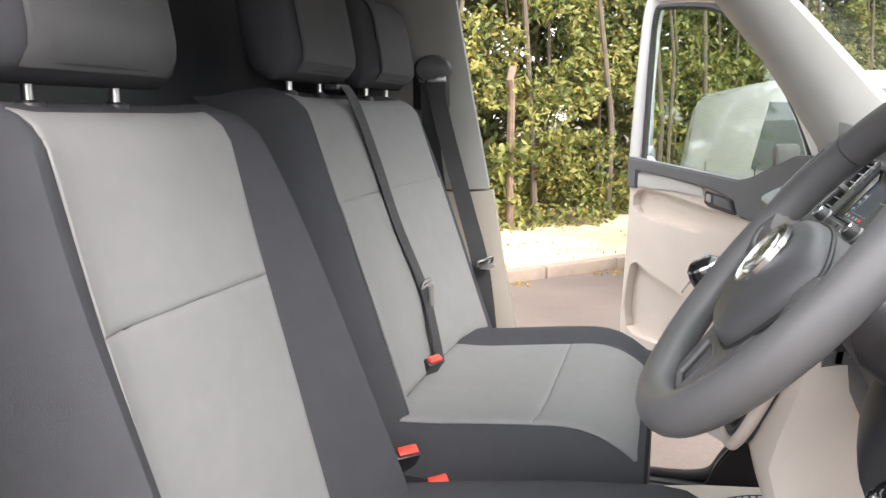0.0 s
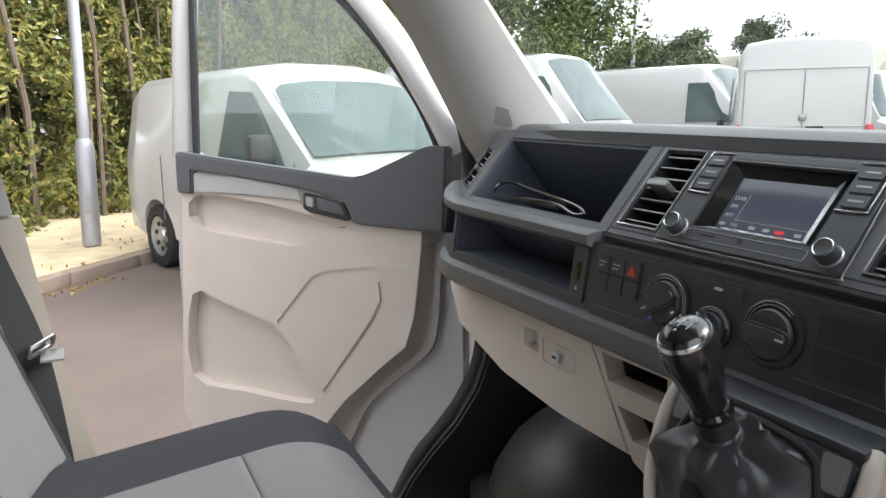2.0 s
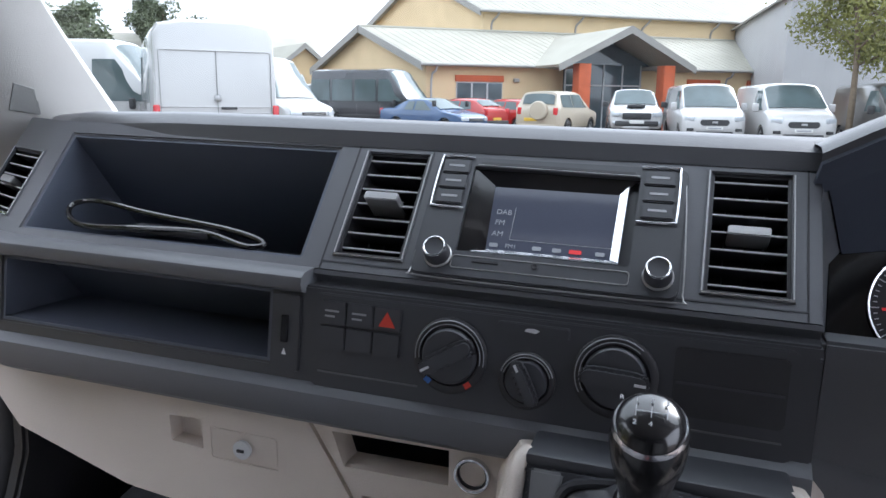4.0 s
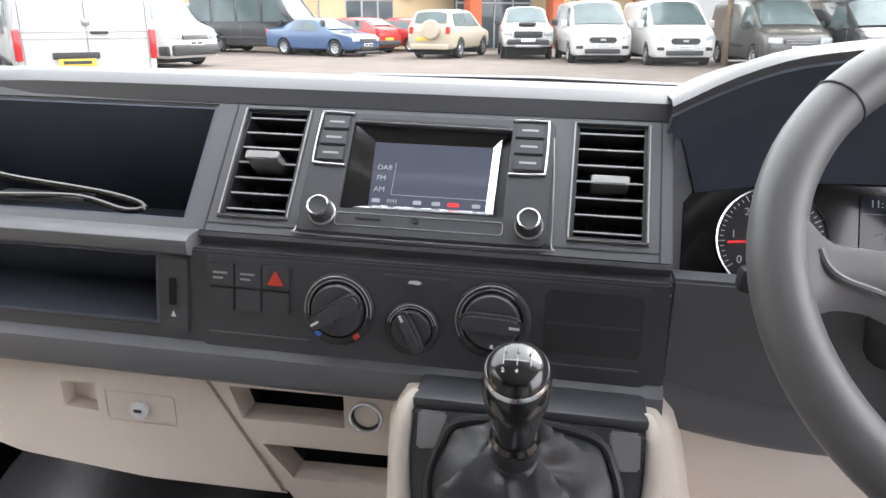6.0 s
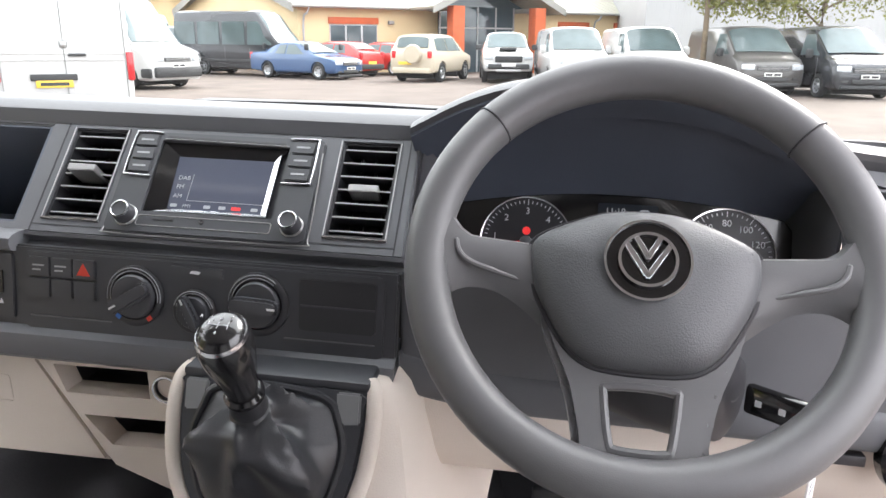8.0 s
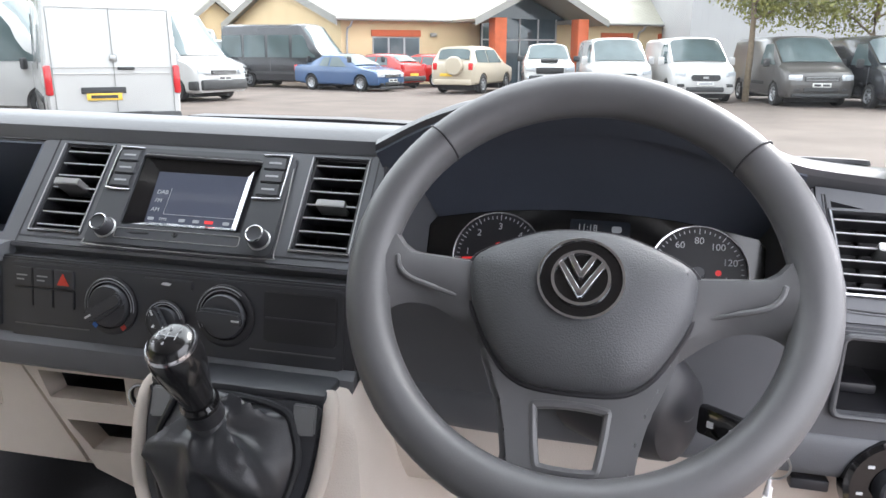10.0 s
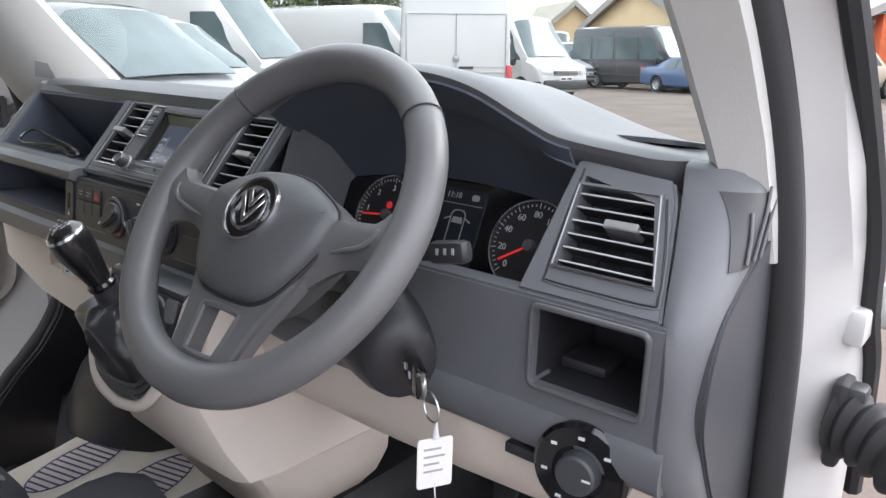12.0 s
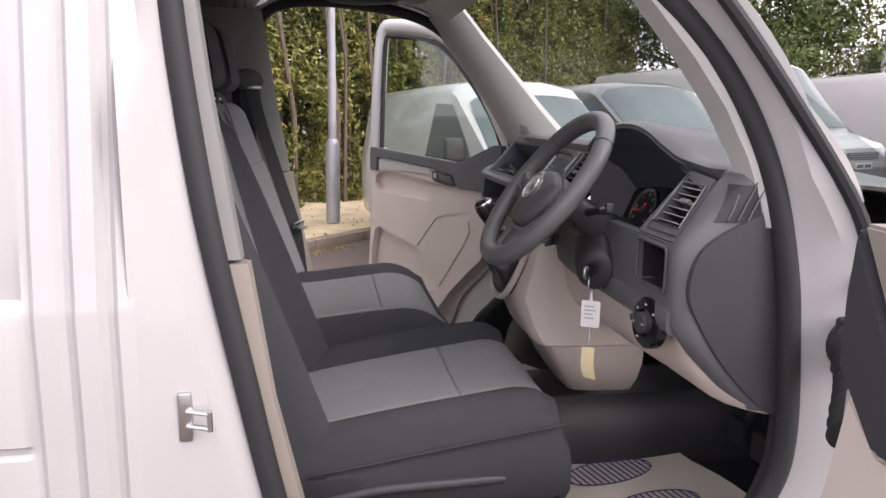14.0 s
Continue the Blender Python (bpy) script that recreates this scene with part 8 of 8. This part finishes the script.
def pickup_face(root, half):
    """Black grille and bonnet scoop, headlamps, dark bumper and roof bar."""
    bit(root, "grille", (0, 0.02, 0.86), (0.98, 0.08, 0.22), M_HEX, 0.03, "black mesh grille")
    part("bonnet_scoop", box((0, 0, 0), (0.62, 0.62, 0.09), 0.03, Matrix.Translation((0, -0.80, 1.17)) @ Matrix.Rotation(radians(8), 4, "X")), M_HEX, root, "black bonnet scoop")
    bit(root, "bumper", (0, 0.0, 0.60), (1.50, 0.16, 0.18), M_SILL, 0.05)
    bit(root, "skid_plate", (0, 0.01, 0.46), (0.9, 0.12, 0.10), M_TAB, 0.03)
    bit(root, "number_plate", (0, 0.085, 0.66), (0.50, 0.012, 0.11), M_PLATEW, 0.003)
    for s in (-1, 1):
        bit(root, "headlamp", (s * 0.70, -0.04, 0.92), (0.34, 0.10, 0.15), M_LAMP, 0.03, rot=-s * 18)
        bit(root, "mirror", (s * 1.04, -1.45, 1.26), (0.22, 0.12, 0.20), M_SILL, 0.04)
        bit(root, "fog_lamp", (s * 0.74, 0.0, 0.62), (0.16, 0.10, 0.10), M_LAMP, 0.02)


hn = hd_(-0.18, -1)
car("parked_pickup", "white pickup truck with black grille and bonnet scoop", pick, place(-1.5, 26.0, *hn), M_WHITE, VG, ((0.95, 0.93), (4.15, 0.93)), 0.38, FAR, extras=both(hatch_panes(1.82, 1.25, 0.72, 3.25, 1.16), pickup_face))
for lab, x, y in (("white panel van with dark mesh grille facing the yard", 1.0, 23.7), ("white panel van with sunshade behind its windscreen", 3.4, 22.85)):
    car("parked_van", lab, mid, place(x, y, *hd_(-0.16, -1)), M_WHITE, VG, w_mid, 0.33, FAR, extras=both(p_mid, hexface(1.95, 0.76)))
shade_ = thing("sunshade", "pale green folded sunshade behind a windscreen", "sunshade", place(3.4, 22.85, *hd_(-0.16, -1)))
part("sheet", slab([(-0.62, 0.0), (-0.05, 0.0), (-0.08, 0.30), (-0.52, 0.34)], (0, -1.08, 1.42), X * -1, V((0, -0.8, 0.6)), 0.01), mat("green_sunshade", (0.35, 0.60, 0.52), 0.6), shade_)
vmid("dark grey panel van beside the tree", place(6.3, 21.6, *hd_(-0.16, -1)), M_SILVP, FAR)
vmid("dark panel van at the end of the far row", place(8.6, 20.9, *hd_(-0.16, -1)), M_DARKV, FAR)

# ---- the buildings ----
M_CREAM = mat("cream_render", (0.70, 0.54, 0.33), 0.9, vary=0.10, scale=1.2, bump=0.3, grain=60)
M_ROOF = mat("pale_metal_roof", (0.34, 0.325, 0.27), 0.75, vary=0.14, scale=0.9, bump=0.1)
M_BARGE = mat("grey_barge_board", (0.30, 0.29, 0.27), 0.6, vary=0.1)
M_BRICKR = mat("red_pillar", (0.52, 0.115, 0.045), 0.8, vary=0.18, scale=4, bump=0.4, grain=50)
M_CLAD = mat("grey_cladding", (0.40, 0.40, 0.405), 0.6, vary=0.08, scale=1.0)
M_PANE = mat("dark_glazing", (0.045, 0.07, 0.085), 0.08, vary=0.3, scale=0.8, spec=0.8)
M_FRAME = mat("pale_window_frame", (0.40, 0.41, 0.42), 0.5)
BUP = V((-0.020, -0.019, 1)).normalized()
BF = V((0.80, 0.60, 0))
BF = (BF - BUP * BF.dot(BUP)).normalized()
BN = BUP.cross(BF)
BM = Matrix.Translation((-11.6, 32.3, gz(-11.6, 32.3) - 0.05)) @ Matrix((BF, BN, BUP)).transposed().to_4x4()
hall = thing("office_building", "cream rendered building with pale ribbed metal roofs and a gabled porch", "building", BM)
SH = -0.28


def shell(a0, a1, b0, b1, eave, ridge, shear):
    """Walls of a gabled block, hollow, ridge along a."""
    bm_ = (b0 + b1) / 2
    prof = [(b0, -0.5), (b0, eave), (bm_, ridge), (b1, eave), (b1, -0.5)]
    return loft([[(a0 + shear * (b - b0), b, z) for b, z in prof], [(a1, b, z) for b, z in prof]], True, True)


def roof(nm, a0, a1, b0, b1, eave, ridge, shear, over=0.45, step=0.42):
    """Two roof sheets with their ribs, and the barge boards."""
    bm_ = (b0 + b1) / 2
    k = (ridge - eave) / (bm_ - b0)
    for s, be in ((0, b0 - over), (1, b1 + over)):
        e = eave - k * over + 0.06
        A = lambda b, a: a + (shear * (b - b0) if a < (a0 + a1) / 2 else 0)
        rows = [[V((A(be, a0 - over), be, e)), V((A(bm_, a0 - over), bm_, ridge + 0.06))], [V((a1 + over, be, e)), V((a1 + over, bm_, ridge + 0.06))]]
        rf = part(nm, loft(rows, thick=0.05), M_ROOF, hall, "pale ribbed metal roof")
        if s == 0:
            n = int((a1 - a0) / step)
            rib = None
            for q in range(n):
                t = (q + 0.5) / n
                p0, p1 = rows[0][0].lerp(rows[1][0], t), rows[0][1].lerp(rows[1][1], t)
                if abs(rows[0][1].x - rows[0][0].x) > 0.01 or rib is None:
                    rib = part("rib", tube([p0 + V((0, 0, 0.04)), p1 + V((0, 0, 0.04))], 0.035, 5), M_ROOF, rf)
                    first = t
                else:
                    o = new("rib", rib.data)
                    o.parent = rf
                    o.location = (rows[0][0].lerp(rows[1][0], t) - rows[0][0].lerp(rows[1][0], first))
        part("barge_board", loft([[rows[0][0] + V((-0.03, 0, -0.28)), rows[0][0] + V((-0.03, 0, 0.10))], [rows[0][1] + V((-0.03, 0, -0.28)), rows[0][1] + V((-0.03, 0, 0.10))]], thick=0.06), M_BARGE, rf)
    part("ridge_cap", tube([(a0 - over + shear * (bm_ - b0), bm_, ridge + 0.12), (a1 + over, bm_, ridge + 0.12)], 0.09, 6), M_ROOF, hall)


part("wall", shell(0.0, 24.0, 0.0, 11.0, 3.1, 5.0, SH), M_CREAM, hall, "cream rendered wall")
roof("roof", 0.0, 24.0, 0.0, 11.0, 3.1, 5.0, SH)
part("upper_wall", shell(5.2, 27.0, 6.0, 18.0, 6.35, 8.9, SH), M_CREAM, hall, "cream rendered upper wall")
roof("upper_roof", 5.2, 27.0, 6.0, 18.0, 6.35, 8.9, SH)
part("gutter", tube([(-0.4, -0.50, 3.0), (24.4, -0.50, 3.0)], 0.07, 8), M_BARGE, hall)
part("upper_gutter", tube([(4.8, 5.50, 6.22), (27.4, 5.50, 6.22)], 0.08, 8), M_BARGE, hall)
for a, b, z0, z1 in ((0.25, -0.05, 0.0, 2.95), (17.0, -0.05, 0.0, 2.95)):
    part("drainpipe", tube(smooth_line([(a + 0.15, -0.5, z1), (a + 0.1, -0.35, z1 - 0.25), (a, -0.08, z1 - 0.6), (a, -0.08, z0)], 4), 0.05, 8, up=(1, 0, 0)), M_FRAME, hall)
for a in (5.7, 11.0, 15.5, 20.5):
    part("drainpipe", tube(smooth_line([(a + 0.3, 5.5, 6.2), (a + 0.2, 5.65, 5.95), (a, 5.92, 5.6), (a, 5.92, 4.95)], 4), 0.06, 8, up=(1, 0, 0)), M_BARGE, hall)


def bwindow(a0, a1, z0, z1, n, lintel=True):
    w_ = part("window", box(((a0 + a1) / 2, -0.01, (z0 + z1) / 2), (a1 - a0, 0.08, z1 - z0), 0.01), M_FRAME, hall)
    step = (a1 - a0) / n
    for q in range(n):
        part("pane", box((a0 + step * (q + 0.5), -0.05, (z0 + z1) / 2), (step - 0.10, 0.02, z1 - z0 - 0.12), 0.0), M_PANE, w_, "dark window glass")
    if lintel:
        part("lintel", box(((a0 + a1) / 2, -0.03, z1 + 0.16), (a1 - a0 + 0.1, 0.14, 0.30), 0.01), M_BRICKR, w_, "red painted lintel")


bwindow(1.5, 3.9, 0.95, 2.25, 3)
bwindow(14.6, 16.6, 0.95, 2.25, 3)
bwindow(18.5, 20.5, 0.95, 2.25, 3)
part("wall_lamp", box((4.6, -0.10, 2.35), (0.30, 0.20, 0.18), 0.04), M_BARGE, hall)
# the porch
part("porch_glazing", box((9.1, -0.6, 1.55), (4.4, 0.12, 3.2), 0.01), M_PANE, hall, "dark glazed entrance")
for k in range(5):
    part("mullion", box((6.95 + 1.07 * k, -0.68, 1.55), (0.07, 0.06, 3.2), 0.0), M_FRAME, hall)
part("transom", box((9.1, -0.685, 2.15), (4.4, 0.06, 0.08), 0.0), M_FRAME, hall)
part("porch_gable", slab([(-2.9, 0), (2.9, 0), (0, 1.35)], (9.1, -0.62, 3.05), X, Z, 0.1), M_PANE, hall, "dark glazed gable")
for a in (6.85, 11.45):
    part("porch_pillar", box((a, -2.5, 1.45), (0.62, 0.62, 3.3), 0.02), M_BRICKR, hall, "orange-red porch pillar")
for s in (-1, 1):
    pr = part("porch_roof", loft([[(9.1 + s * 3.7, -3.0, 2.92), (9.1, -3.0, 4.72)], [(9.1 + s * 3.7, 1.2, 2.92), (9.1, 4.9, 4.72)]], thick=0.12), M_ROOF, hall, "pale ribbed metal roof")
    for q in range(9):
        y = -2.8 + 0.5 * q
        part("rib", tube([(9.1 + s * 3.7, min(y, 1.1), 3.02), (9.1, y, 4.80)], 0.03, 5), M_ROOF, pr)
    part("porch_barge", loft([[(9.1 + s * 3.7, -3.04, 2.72), (9.1 + s * 3.7, -3.04, 3.05)], [(9.1, -3.04, 4.50), (9.1, -3.04, 4.85)]], thick=0.06), M_BARGE, hall)
    part("porch_beam", tube([(9.1 + s * 2.35, -2.5, 3.0), (9.1 + s * 2.35, 0.0, 3.0)], 0.12, 6), M_BARGE, hall)
# annex with its gable towards the yard
an = thing("annex_building", "small cream annex with a pale metal roof", "building", BM @ Matrix.Translation((-3.9, 13.0, 0)) @ Matrix.Rotation(radians(14), 4, "Z"))
prof = [(-1.5, -0.5), (-1.5, 3.3), (0, 4.45), (1.5, 3.3), (1.5, -0.5)]
part("wall", loft([[(a, b, z) for a, z in prof] for b in (0, 8)], True, True), M_CREAM, an, "cream rendered wall")
for s in (-1, 1):
    rf = part("roof", loft([[(s * 1.85, b, 3.12), (0, b, 4.58)] for b in (-0.4, 8.4)], thick=0.08), M_ROOF, an, "pale metal roof")
    part("barge_board", loft([[(s * 1.85, -0.44, 2.9), (s * 1.85, -0.44, 3.22)], [(0, -0.44, 4.34), (0, -0.44, 4.66)]], thick=0.06), M_BARGE, rf)
far_b = thing("far_building", "low building with a long pale roof beyond the vans", "building", BM @ Matrix.Translation((-10.5, 22.0, 0)))
part("wall", box((0, 0, 1.6), (16, 8, 4.2), 0.02), M_CREAM, far_b, "cream wall")
part("roof", loft([[(-8.4, -4.5, 3.9), (8.4, -4.5, 3.9)], [(-8.4, 0, 5.6), (8.4, 0, 5.6)], [(-8.4, 4.5, 3.9), (8.4, 4.5, 3.9)]], thick=0.08), M_ROOF, far_b, "pale metal roof")
# the grey shed at the side
GMX = Matrix.Translation((4.1, 36.0, gz(4.1, 36.0))) @ Matrix((V((0.95, 0.10, 0)).normalized(), V((-0.10, 0.95, 0)).normalized(), Z)).transposed().to_4x4()
shed = thing("industrial_shed", "large grey metal-clad shed beside the yard", "building", GMX)
prof = [(0, -0.5), (0, 6.1), (8, 9.6), (16, 6.1), (16, -0.5)]
part("wall", loft([[(a, b, z) for a, z in prof] for b in (0, 20)], True, True), M_CLAD, shed, "grey profiled cladding")
for k in range(50):
    a = 0.16 + 0.32 * k
    h_ = 6.1 + 3.5 * (1 - abs(a - 8) / 8)
    part("cladding_rib", box((a, -0.005, h_ / 2 - 0.1), (0.06, 0.014, h_ - 0.2), 0.0), M_CLAD, shed)
for s in (0, 16):
    part("roof", loft([[(s + (-0.3 if s == 0 else 0.3), b, 6.08), (8, b, 9.75)] for b in (-0.3, 20.3)], thick=0.1), M_BARGE, shed)

# trees about the yard
tree("tree", "slender tree with thin yellow-green leaves beside the vans", 4.75, 23.9, 7.0, 3.1, M_LEAF, 71, 20000, 0.075, 0.11, 0.33)
tree("tree", "slender tree with thin yellow-green leaves beside the vans", 8.6, 25.2, 7.2, 2.6, M_LEAF, 72, 16000, 0.075, 0.11, 0.3)
tree("tree", "dark green tree beyond the parked vans", -33.0, 40.5, 7.4, 2.9, M_LEAFHAZE, 73, 22000, 0.12, 0.25, 0.15)
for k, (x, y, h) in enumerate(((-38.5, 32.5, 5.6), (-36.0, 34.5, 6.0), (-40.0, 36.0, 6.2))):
    tree("tree", "dark green tree in the far row beyond the vans", x, y, h, 2.8, M_LEAFHAZE, 77 + k, 16000, 0.13, 0.2, 0.05)
tree("tree", "large green tree beyond the row of vans", -24.0, 15.8, 9.0, 3.2, M_LEAFD, 75, 24000, 0.12, 0.25, 0.05)
tree("tree", "large green tree beyond the row of vans", -21.5, 11.5, 9.0, 3.2, M_LEAFD, 76, 24000, 0.11, 0.25, 0.05)
